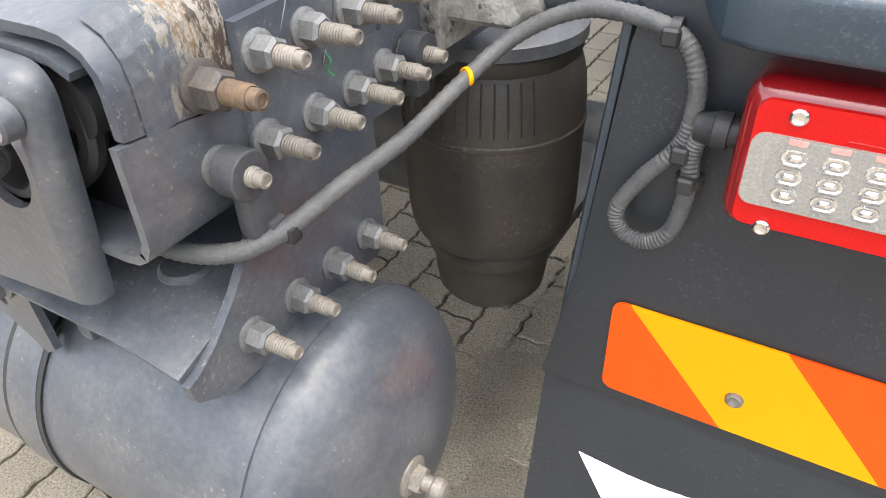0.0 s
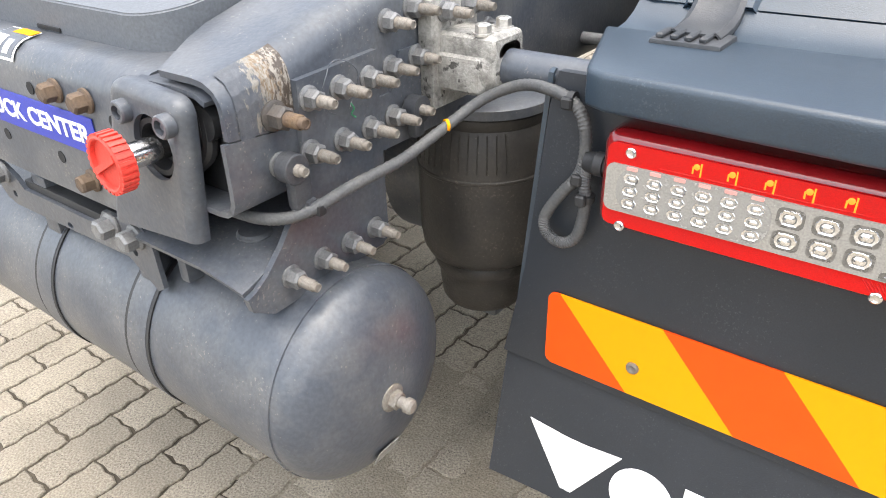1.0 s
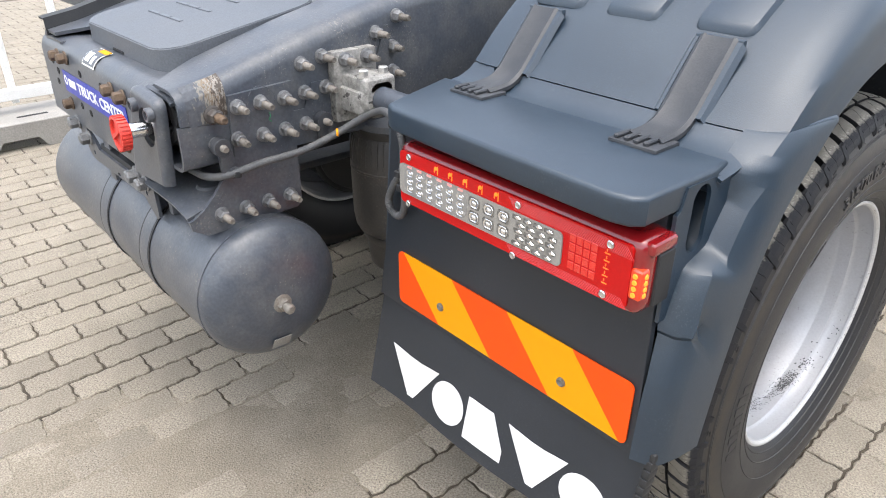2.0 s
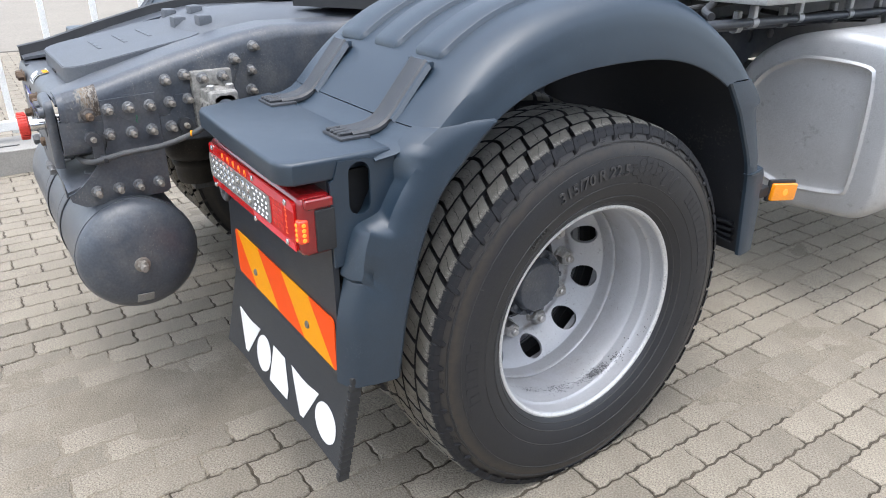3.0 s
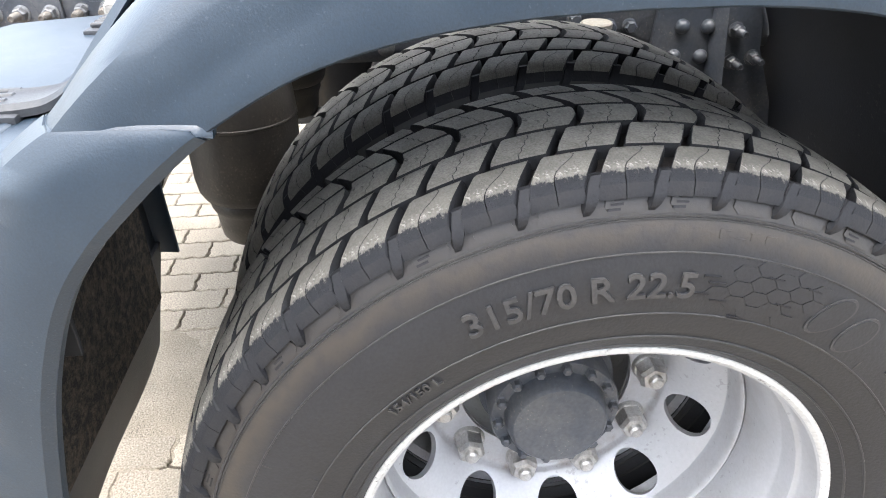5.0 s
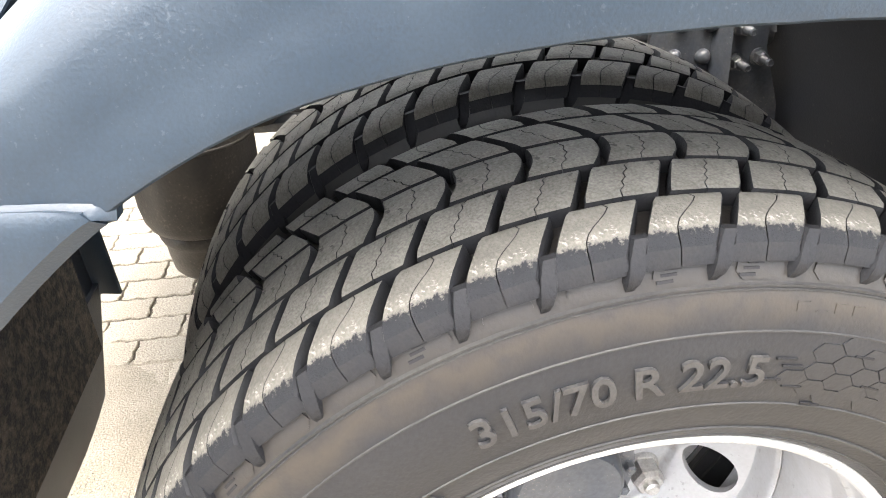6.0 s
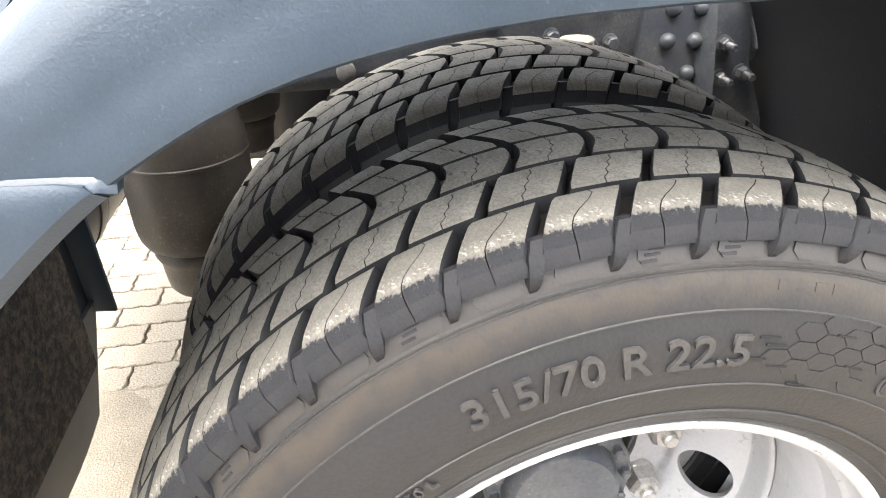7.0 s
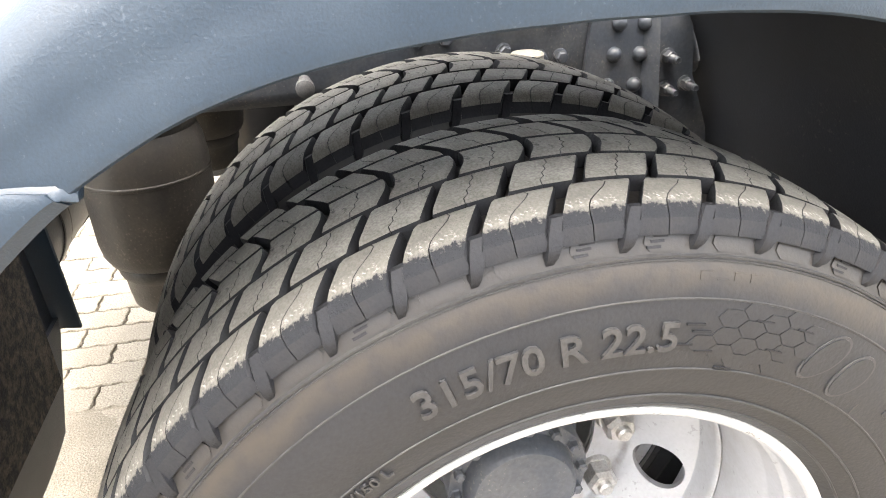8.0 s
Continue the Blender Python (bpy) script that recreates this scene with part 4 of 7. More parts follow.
    def shoulder(x, k):
        y, z = prof[k]
        d = seam(x) - seam(0.9)
        f = (k / 4) ** 1.5
        return (x, y + d.y * f + (seam(0.9).y - 0.001 - prof[4][0]) * f, z + d.z * f + (seam(0.9).z - 0.002 - prof[4][1]) * f - (0.012 * (1 - f) if x > 1.21 else 0))
    grid(bm, [[shoulder(x, k) for x in (0.621, 0.75, 0.9, 1.05, 1.11, 1.15, 1.19, 1.215)] for k in range(5)], -0.005)
    bmesh.ops.recalc_face_normals(bm, faces=bm.faces)
    part("rear_shoulder", bm, PLASTIC, g)
    bm = bmesh.new()
    lid = [(0.605, -0.57), (0.665, -0.745), (0.675, -0.765), (0.70, -0.776), (0.95, -0.786), (1.16, -0.79), (1.188, -0.783), (1.203, -0.767), (1.205, -0.672), (1.206, -0.608), (1.2, -0.57)]
    cut_lid = lid[:9] + [(1.165, -0.672), (1.165, -0.608)] + lid[9:]
    for shape, z0, thick, keep in ((lid, 1.0005, 0.0125, 1.012), (cut_lid, 0.971, 0.0295, 0.972)):
        sheet = bmesh.new()
        plate(sheet, shape, [], thick, at(0, 0, z0))
        bmesh.ops.recalc_face_normals(sheet, faces=sheet.faces)
        es = [e for e in sheet.edges if len(e.link_faces) == 2 and e.calc_face_angle() > 0.9 and all(abs(v.co.z - keep) < 0.0016 for v in e.verts)]
        bmesh.ops.bevel(sheet, geom=es, offset=0.0105 if keep > 1 else 0.006, segments=3, affect="EDGES", profile=0.5, clamp_overlap=True)
        me = bpy.data.meshes.new("lid_layer")
        sheet.to_mesh(me)
        sheet.free()
        bm.from_mesh(me)
        bpy.data.meshes.remove(me)
    part("lamp_lid", bm, PLASTIC, g)
    bm = bmesh.new()
    box(bm, (1.155, -0.69, 0.77), (1.161, -0.56, 0.97), 0.001, 1)
    part("housing_back", bm, BLACKPL, g, "black inside of the lamp housing")
    bm = bmesh.new()
    plate(bm, [(0.545, 0.545), (1.205, 0.545), (1.195, 0.985), (0.61, 0.985), (0.60, 0.94), (0.575, 0.70)], [], 0.012, at(0, -0.69, 0, XZ))
    part("rear_panel", bm, PANEL, g, "black plastic rear panel")
    bm = bmesh.new()
    plate(bm, [(-0.70, 0.80), (-0.605, 0.80), (-0.556, 0.93), (-0.556, 0.985), (-0.575, 1.0), (-0.682, 1.004), (-0.692, 0.972), (-0.70, 0.968)], [[(-0.641 + 0.0225 * math.cos(q * math.tau / 28), 0.95 + (0.0255 if q < 14 else -0.032) + 0.0225 * math.sin(q * math.tau / 28)) for q in range(28)]], 0.006, at(1.2015, 0, 0, YZ))
    bmesh.ops.recalc_face_normals(bm, faces=bm.faces)
    part("housing_wall", bm, PLASTIC, g, "side wall of the lamp housing with an oval hole")
    bm = bmesh.new()
    rows = [[(0.60 - 0.04 * k / 6, -0.697, 0.98 - 0.43 * k / 6), (0.594 - 0.04 * k / 6, -0.68, 0.98 - 0.43 * k / 6), (0.60 - 0.04 * k / 6, -0.65, 0.98 - 0.43 * k / 6)] for k in range(7)]
    grid(bm, rows, 0.006)
    part("inner_flange", bm, PLASTIC, g)
    # front section
    fin = spline([(0.372, 1.0345), (0.43, 0.957), (0.449, 0.924), (0.505, 0.82), (0.521, 0.768), (0.524, 0.755), (0.548, 0.52)], 4)
    fout = spline([(0.474, 1.0345), (0.53, 0.974), (0.52, 0.944), (0.567, 0.82), (0.581, 0.768), (0.615, 0.756), (0.624, 0.52)], 4)
    bm = bmesh.new()
    rows = []
    for i, (p, q) in enumerate(zip(fin, fout)):
        step = 0.0
        rows.append([(1.244, p.x, p.y), (1.254, p.x, p.y), (1.2575, p.x + 0.006, p.y), (1.256, (p.x + q.x) / 2, (p.y + q.y) / 2), (1.248, q.x - 0.004 + step, q.y), (1.225, q.x + 0.008 + step, q.y), (1.0, q.x + 0.012, q.y), (0.64, q.x + 0.012, q.y)])
    grid(bm, rows, 0.006)
    bmesh.ops.recalc_face_normals(bm, faces=bm.faces)
    part("front_section", bm, PLASTIC, g)
    # liner that closes the inside of the arch
    bm = bmesh.new()
    prof = [(0.62, 0.774), (1.1, 0.774), (1.2, 0.752)]
    grid(bm, arc_rows(129, 54, 24, prof), -0.003)
    part("arch_liner", bm, LINER, g, "black inner liner of the arch")
    bm = bmesh.new()
    grid(bm, [[(0.6 if q.y > 1.0 else 0.41 if q.y > 0.86 else 0.3, q.x - 0.006, q.y), (0.9, q.x - 0.006, q.y), (1.22, q.x - 0.006, q.y)] for q in [Vector((0.3, 1.17)), Vector((0.39, 1.12))] + spline([(0.455, 1.045), (0.515, 0.955), (0.55, 0.858), (0.585, 0.652), (0.61, 0.50)], 5)], 0.003)
    fl = part("front_liner", bm, LINER, g, "black liner behind the wheel")
    for k in range(4):
        bm = bmesh.new()
        box(bm, (1.0, 0.585 - 0.004 * k, 0.53 + 0.02 * k), (1.2, 0.60 - 0.004 * k, 0.538 + 0.02 * k), 0.002)
        part("liner_rib", bm, LINER, fl)
    bm = bmesh.new()
    grid(bm, [[(1.228, q.x, q.y), (1.165, q.x - 0.03, q.y)] + [(x, -0.672, q.y) for x in (1.13, 1.0, 0.8, 0.64)] for q in spline([(-0.50, 0.95), (-0.56, 0.8), (-0.6, 0.6), (-0.61, 0.5)], 4)], 0.004)
    part("spray_liner", bm, BRISTLE, g, "rough black bristle liner behind the wheel")
    # rubber straps that hold the lid
    for x in (0.728, 1.08):
        w = 0.029
        path = spline([(-0.60, 1.013), (-0.565, 1.015), (-0.54, 1.02), (-0.515, 1.036), (-0.475, 1.082), (-0.428, 1.136)], 4)
        bm = bmesh.new()
        grid(bm, [[(x - w, p.x, p.y), (x - w, p.x, p.y + 0.006), (x - w + 0.004, p.x, p.y + 0.009), (x - w + 0.009, p.x, p.y + 0.0065), (x + w - 0.009, p.x, p.y + 0.0065), (x + w - 0.004, p.x, p.y + 0.009), (x + w, p.x, p.y + 0.006), (x + w, p.x, p.y)] for p in path], 0.003)
        bmesh.ops.recalc_face_normals(bm, faces=bm.faces)
        edge = bmesh.new()
        for sx in (-1, 1):
            bay = [p for p in path if p.y > 1.03]
            grid(edge, [[(x + sx * (w + 0.003), p.x, p.y - 0.004), (x + sx * (w + 0.004), p.x - 0.003, p.y + 0.004), (x + sx * (w + 0.01), p.x - 0.003, p.y + 0.004), (x + sx * (w + 0.016), p.x, p.y - 0.004)] for p in bay], 0.002)
        end = path[-1]
        box(edge, (x - w - 0.012, end.x - 0.002, end.y - 0.008), (x + w + 0.012, end.x + 0.01, end.y + 0.008), 0.004)
        bmesh.ops.recalc_face_normals(edge, faces=edge.faces)
        part("strap_bay", edge, PLASTIC, g, "raised edge round the strap")
        strap = part("lid_strap", bm, STRAPRUB, g, "worn black rubber strap with a grip end")
        bm = bmesh.new()
        box(bm, (x - 0.042, -0.632, 1.006), (x + 0.042, -0.568, 1.0185), 0.004)
        for k in range(4):
            box(bm, (x - 0.036 + 0.017 * k, -0.627, 1.0175), (x - 0.027 + 0.017 * k, -0.59, 1.0245), 0.002, 1)
        part("strap_grip", bm, STRAPRUB, strap)
    SIDE[0] = 1
    return g


make_mudguard(1)
make_mudguard(-1)


def make_flap(side):
    SIDE[0] = side
    f = thing("mud_flap", (side * 0.9, -0.70, 0.33), "dark rubber mud flap with white printed shapes under the mudguard", "mud flap", "mud flaps")
    bm = bmesh.new()
    rows = []
    for i in range(10):
        t = i / 9
        z = 0.575 - 0.25 * t
        y = -0.688 - 0.04 * t
        x0, x1 = 0.548 + 0.0 * t, 1.242 - 0.01 * t
        rows.append([(x0 + (x1 - x0) * k / 14, y - 0.016 * (1 - k / 14) * t + 0.004 * math.sin(k * 0.7) * t, z) for k in range(15)])
    grid(bm, rows, 0.007)
    bmesh.ops.recalc_face_normals(bm, faces=bm.faces)
    part("flap", bm, PANEL, f)
    bm = bmesh.new()
    for k in range(15):
        t = k / 14
        z = 0.56 - 0.235 * t
        box(bm, (1.228 - 0.01 * t, -0.699 - 0.04 * t, z - 0.010), (1.243 - 0.01 * t, -0.672 - 0.04 * t, z + 0.009), 0.005, 2)
    part("edge_bead", bm, BLACKPL, f, "corrugated black rubber edge")
    SIDE[0] = 1
    return f


make_flap(1)
make_flap(-1)

# ---- tail lamp ----
LX0, LX1, LY, LZ0, LZ1 = 0.697, 1.196, -0.766, 0.832, 0.95
lamp = thing("tail_lamp", (0.93, -0.72, LZ0), "long red tail lamp with clear cells and amber light", "tail lamp")
bm = bmesh.new()
box(bm, (LX0, LY + 0.003, LZ0), (LX1 + 0.012, -0.69, LZ1), 0.022, 5)
part("housing", bm, DARKRED, lamp, "dark red translucent housing")

# ---- reflector plate ----
refl = thing("marking_plate", (0.9, -0.705, 0.567), "reflective rear marking plate with orange and yellow diagonal stripes", "marking plate")
RX0, RX1, RZ0, RZ1 = 0.617, 1.192, 0.56, 0.681


def clip_poly(poly, a, b, c):
    """Keeps the part of a polygon where a x + b y <= c."""
    out = []
    for (x0, y0), (x1, y1) in zip(poly, poly[1:] + poly[:1]):
        d0, d1 = a * x0 + b * y0 - c, a * x1 + b * y1 - c
        if d0 <= 0:
            out.append((x0, y0))
        if d0 * d1 < 0:
            t = d0 / (d0 - d1)
            out.append((x0 + t * (x1 - x0), y0 + t * (y1 - y0)))
    return out


body = rounded(RX0, RZ0, RX1, RZ1, 0.012)
SLOPE = 0.89
starts = [-1.0, 0.635, 0.78, 0.924, 1.072, 3.0]
for i in range(5):
    # a stripe runs down to the right
    k0, k1 = starts[i] + SLOPE * RZ1, starts[i + 1] + SLOPE * RZ1
    poly = clip_poly(clip_poly(body, 1, SLOPE, k1), -1, -SLOPE, -k0)
    if len(poly) > 2:
        bm = bmesh.new()
        plate(bm, poly, [], 0.003, at(0, -0.703, 0, XZ))
        part("stripe", bm, ORANGE if i % 2 == 0 else YELLOW, refl)
for x in (0.748, 1.056):
    bm = bmesh.new()
    lathe(bm, [(0, 0.009), (0.003, 0.0085), (0.0045, 0.006), (0.003, 0.0035), (0.003, 0)], 20, at(x, -0.706, 0.606, Matrix.Rotation(radians(-90), 4, "Z")))
    part("screw", bm, THREAD, refl)


# ---- chassis rails ----
RAIL_TOP = [(-1.027, 1.018), (-0.95, 1.032), (-0.737, 1.092), (-0.577, 1.13), (-0.47, 1.146), (-0.3, 1.144), (3.9, 1.144)]
RAIL_LOW = [(-1.027, 0.957), (-0.937, 0.948), (-0.9, 0.92), (-0.8, 0.873), (-0.7, 0.862), (-0.5, 0.857), (-0.3, 0.857), (3.9, 0.857)]


def along(P, y):
    for (a, b), (c, d) in zip(P, P[1:]):
        if a <= y <= c:
            return b + (d - b) * (y - a) / (c - a)
    return P[-1][1] if y > P[-1][0] else P[0][1]


def make_rail(side):
    SIDE[0] = side
    bm = bmesh.new()
    rows = []
    for y in [-1.027, -1.01] + [-0.99 + 0.035 * i for i in range(22)] + [0, 1, 2, 3.9]:
        t, l = along(RAIL_TOP, y), along(RAIL_LOW, y)
        low = [(0.405, y, l + 0.03), (0.399, y, l + 0.012), (0.385, y, l), (0.33, y, l)] if y > -0.85 else [(0.405, y, l + 0.02), (0.405, y, l + 0.01), (0.405, y, l + 0.004), (0.405, y, l)]
        rows.append([(0.305 - 0.055 * min(1, (y + 1.027) / 0.09), y, t), (0.36, y, t), (0.378, y, t - 0.002), (0.393, y, t - 0.009), (0.402, y, t - 0.021), (0.405, y, t - 0.035), (0.405, y, (t + l) / 2 - 0.006)] + low)
    grid(bm, rows, -0.008)
    ob = solo("chassis_rail", bm, PAINT, "dark grey painted steel chassis rail with a tapered end", "chassis rail", group="chassis rails")
    bm = bmesh.new()
    grid(bm, [[(0.262 - 0.02 * k, -1.03 + 0.05 * k, 1.004), (0.34, -1.03 + 0.05 * k, 1.005), (0.365, -1.03 + 0.05 * k, 1.003), (0.381, -1.03 + 0.05 * k, 0.996)] for k in range(3)], -0.006)
    part("inner_flange", bm, PAINT, ob)
    SIDE[0] = 1
    return ob


rail_right = make_rail(1)
make_rail(-1)

# side plate and bolts
bm = bmesh.new()
outline = [(-0.935, 1.0), (-0.802, 1.006), (-0.802, 0.75), (-0.814, 0.742), (-1.012, 0.738), (-1.042, 0.757), (-1.046, 0.775), (-1.034, 0.779), (-1.014, 0.792), (-0.987, 0.818), (-0.965, 0.846), (-0.949, 0.866), (-0.937, 0.885)]
plate(bm, outline, [], 0.0085, at(0.4055, 0, 0, YZ))
solo("side_plate", bm, PAINT, "dark grey steel joining plate bolted to the rail", "steel plate")
NUT = "grey zinc flanged nut on a bolt through the chassis"
for y, z in ((-0.981, 0.775), (-0.929, 0.775), (-0.88, 0.775), (-0.83, 0.775), (-0.927, 0.916), (-0.874, 0.914), (-0.825, 0.914), (-0.92, 0.977), (-0.872, 0.977), (-0.821, 0.976)):
    bolt("flange_nut", NUT, (0.4135, y, z), "x", 0.9)
for y, z in ((-0.775, 0.914), (-0.769, 0.976), (-0.722, 0.98), (-0.772, 1.033), (-0.724, 1.041), (-0.589, 1.07), (-0.533, 1.098), (-0.546, 1.036), (-0.55, 0.985)):
    bolt("flange_nut", NUT, (0.409 if z < 0.95 or (y > -0.752 and z < 0.99) else 0.4045, y, z), "x", 0.9)
bm = bmesh.new()
plate(bm, [(-0.8, 0.944), (-0.774, 0.944), (-0.753, 0.993), (-0.6, 0.993), (-0.566, 1.082), (-0.556, 1.082), (-0.556, 0.872), (-0.8, 0.872)], [], 0.0045, at(0.4045, 0, 0, YZ))
bmesh.ops.recalc_face_normals(bm, faces=bm.faces)
solo("reinforcing_plate", bm, PAINT, "dark grey steel reinforcing plate with a stepped edge on the rail", "steel plate")

wire = thing("wire_loop", (0.42, -0.872, 0.95), "thin dark wire looped round a nut, with a green tie", "wire")
bm = bmesh.new()
tube(bm, [(0.4165 + 0.004 * math.sin(3 * a), -0.872 + 0.03 * math.cos(a), 0.977 + 0.031 * math.sin(a)) for a in [k * math.tau / 14 - 1.2 for k in range(14)]], 0.0006, 6)
part("wire", bm, PAINT, wire)
bm = bmesh.new()
tube(bm, [(0.418, -0.858, 0.955), (0.422, -0.857, 0.949), (0.42, -0.86, 0.943), (0.424, -0.857, 0.938)], 0.0011, 6)
part("tie", bm, material("green_tie", (0.02, 0.14, 0.06), 0.5, 0, (0.04, 0.2, 0.1), 0.4, 60, 300, 0.1), wire, "green tie")

# air tank
TY, TZ, TR = -0.917, 0.598, 0.152
tank = thing("air_tank", (-0.02, TY, TZ - TR), "dark grey painted cylindrical air tank hung across under the frame", "air tank")
bm = bmesh.new()
dome = [(0.442 + 0.068 * math.sin(radians(a)), TR * math.cos(radians(a)) ** 0.82 if a < 90 else 0.0) for a in range(0, 91, 6)]
prof = [(-0.04 - x, r) for x, r in dome[::-1]] + [(-0.3, TR), (0.1, TR)] + [(0.433, TR), (0.4335, TR + 0.002), (0.4395, TR + 0.002), (0.44, TR)] + dome
lathe(bm, prof, 72, at(0, TY, TZ))
part("shell", bm, PAINT, tank)

# rear crossmember
bm = bmesh.new()
prof = [(-0.93, 1.01), (-0.99, 1.01), (-1.015, 1.006), (-1.031, 0.994), (-1.039, 0.974), (-1.04, 0.89), (-1.04, 0.815)]
grid(bm, [[(x, y, z) for y, z in prof] for x in (-0.41, -0.3, -0.1, 0.1, 0.27)], -0.008)
bmesh.ops.recalc_face_normals(bm, faces=bm.faces)
beam = solo("rear_crossmember", bm, PAINT, "dark grey steel rear crossmember with rounded top and bolt holes", "crossmember")

# the tank's plug, label and straps
bm = bmesh.new()
lathe(bm, [(0.505, 0.02), (0.512, 0.02), (0.514, 0.016)], 24, at(0, -0.924, 0.592))
lathe(bm, [(0.512, 0.0135), (0.522, 0.0135), (0.524, 0.011)], 6, at(0, -0.924, 0.592))
lathe(bm, [(0.522, 0.008), (0.533, 0.008), (0.535, 0.011), (0.543, 0.0105), (0.546, 0.007), (0.546, 0)], 12, at(0, -0.924, 0.592))
part("drain_plug", bm, THREAD, tank, "rusty drain plug on a welded boss")
bm = bmesh.new()
rot = Matrix.Rotation(radians(23), 4, "Y")
box(bm, (-0.001, -0.021, -0.014), (0.001, 0.021, 0.014), 0.0005, 1)
bmesh.ops.transform(bm, matrix=at(0.4972, -0.929, 0.4925, rot @ Matrix.Rotation(radians(-4), 4, "X")), verts=bm.verts)
part("type_label", bm, LABEL, tank, "small grey type label")
for xs in (-0.085, 0.168):
    bm = bmesh.new()
    lathe(bm, [(xs - 0.022, TR - 0.002), (xs - 0.022, TR + 0.003), (xs + 0.022, TR + 0.003), (xs + 0.022, TR - 0.002)], 72, at(0, TY, TZ), cap=False)
    st = part("strap", bm, PAINT, tank)
    for d in (-0.0245, 0.0245):
        bm = bmesh.new()
        lathe(bm, [(xs + d - 0.004, TR - 0.002), (xs + d - 0.004, TR + 0.0025), (xs + d + 0.004, TR + 0.0025), (xs + d + 0.004, TR - 0.002)], 72, at(0, TY, TZ), cap=False)
        part("rubber_edge", bm, BLACKPL, st, "black rubber under the strap")

# details on the crossmember
# Near-black colour for the shade inside openings, laid on as thin discs and bars.
DARK = material("hole_shade", (0.01, 0.01, 0.011), 0.8, 0, (0.02, 0.02, 0.02), 0.3, 30, 200, 0.1)
for x, z in ((-0.33, 0.95), (-0.30, 0.93), (-0.12, 0.955), (0.02, 0.955), (0.21, 0.945), (-0.1, 0.868), (0.05, 0.866), (-0.32, 0.90), (-0.16, 0.872), (0.16, 0.862)):
    bm = bmesh.new()
    lathe(bm, [(0, 0.0085), (0.0012, 0.0085), (0.0012, 0.0)], 16, at(x, -1.0397, z, Matrix.Rotation(radians(-90), 4, "Z")))
    part("bolt_hole", bm, DARK, beam)
sticker = thing("sticker", (-0.05, -1.041, 0.89), "blue sticker strip with white lettering on the crossmember", "sticker")
bm = bmesh.new()
box(bm, (-0.262, -1.0415, 0.889), (0.16, -1.04, 0.94), 0.0003, 1)
part("strip", bm, BLUE, sticker)
bm = bmesh.new()
lathe(bm, [(0, 0.012), (0.0009, 0.012), (0.0009, 0.007), (0, 0.007)], 24, at(-0.243, -1.0414, 0.918, Matrix.Rotation(radians(-90), 4, "Z")), cap=False)
part("white_ring", bm, WHITE, sticker)
bm = bmesh.new()
box(bm, (-0.222, -1.0424, 0.9065), (-0.172, -1.0412, 0.9255), 0.0004, 1)
part("white_bar", bm, WHITE, sticker)
cu = bpy.data.curves.new("words", "FONT")
cu.body, cu.size, cu.extrude, cu.offset, cu.resolution_u = "TRUCK CENTER", 0.0345, 0.0004, 0.0009, 3
ob = new("words", cu)
me = bpy.data.meshes.new_from_object(ob)
bpy.data.objects.remove(ob)
wide = max(v.co.x for v in me.vertices)
for v in me.vertices:
    v.co = Vector((-0.157 + v.co.x * 0.305 / wide, -1.0419 - v.co.z, 0.9035 + v.co.y))
me.materials.append(WHITE)
words = new("lettering", me)
words.parent = sticker
words.matrix_parent_inverse = Matrix.Translation(-ORIGIN[sticker])
for x, z in ((0.091, 0.964), (0.161, 0.963), (-0.204, 0.977), (-0.264, 0.974), (-0.243, 0.861), (0.122, 0.85)):
    b = bolt("hex_bolt", "rusty brown hexagon bolt in the rear crossmember", (x, -1.0405, z), "y", 0.95, "rusty bolts", False, (RUST, RUST))
wl = thing("warning_label", (-0.06, -1.035, 0.99), "small worn warning label with a white frame on the crossmember", "label")
for nm, x0, x1, k0, k1, mat, lift in (("frame", -0.09, -0.012, 0.36, 1.0, WHITE, 0.0012), ("field", -0.086, -0.016, 0.4, 0.96, PAINT, 0.002), ("yellow_strip", -0.06, -0.012, 0.84, 0.98, YELLOW, 0.0026), ("white_bar", -0.078, -0.052, 0.48, 0.76, WHITE, 0.0026), ("white_bar", -0.042, -0.028, 0.45, 0.7, WHITE, 0.0026)):
    bm = bmesh.new()
    line = spline([(-1.0395, 0.962), (-1.039, 0.975), (-1.031, 0.9945), (-1.015, 1.0065), (-0.99, 1.0105)], 4)
    n = len(line) - 1
    rows = []
    for i in range(9):
        f = (k0 + (k1 - k0) * i / 8) * n
        a = min(int(f), n - 1)
        p = line[a].lerp(line[a + 1], f - a)
        d = (line[a + 1] - line[a]).normalized()
        p = p + Vector((-d.y, d.x)) * lift
        rows.append([(x0, p.x, p.y), (x1, p.x, p.y)])
    grid(bm, rows, 0.0006)
    bmesh.ops.recalc_face_normals(bm, faces=bm.faces)
    part(nm, bm, mat, wl)

# right-hand end bracket with its hole, tubes and red coupling
br = thing("end_bracket", (0.3, -1.05, 0.82), "dark grey pressed steel bracket with a round hole", "bracket")
rnd_loop = []
for (ax, az), (bx, bz), (cx2, cz2), rad in (((0.347, 0.828), (0.372, 1.0), (0.245, 1.009), 0.024), ((0.372, 1.0), (0.245, 1.009), (0.174, 0.82), 0.022)):
    b2 = Vector((bx, bz))
    d0, d1 = (Vector((ax, az)) - b2).normalized(), (Vector((cx2, cz2)) - b2).normalized()
    for q in range(8):
        t = q / 7
        rnd_loop.append(b2 + d0 * rad * (1 - t) ** 2 + d1 * rad * t ** 2)
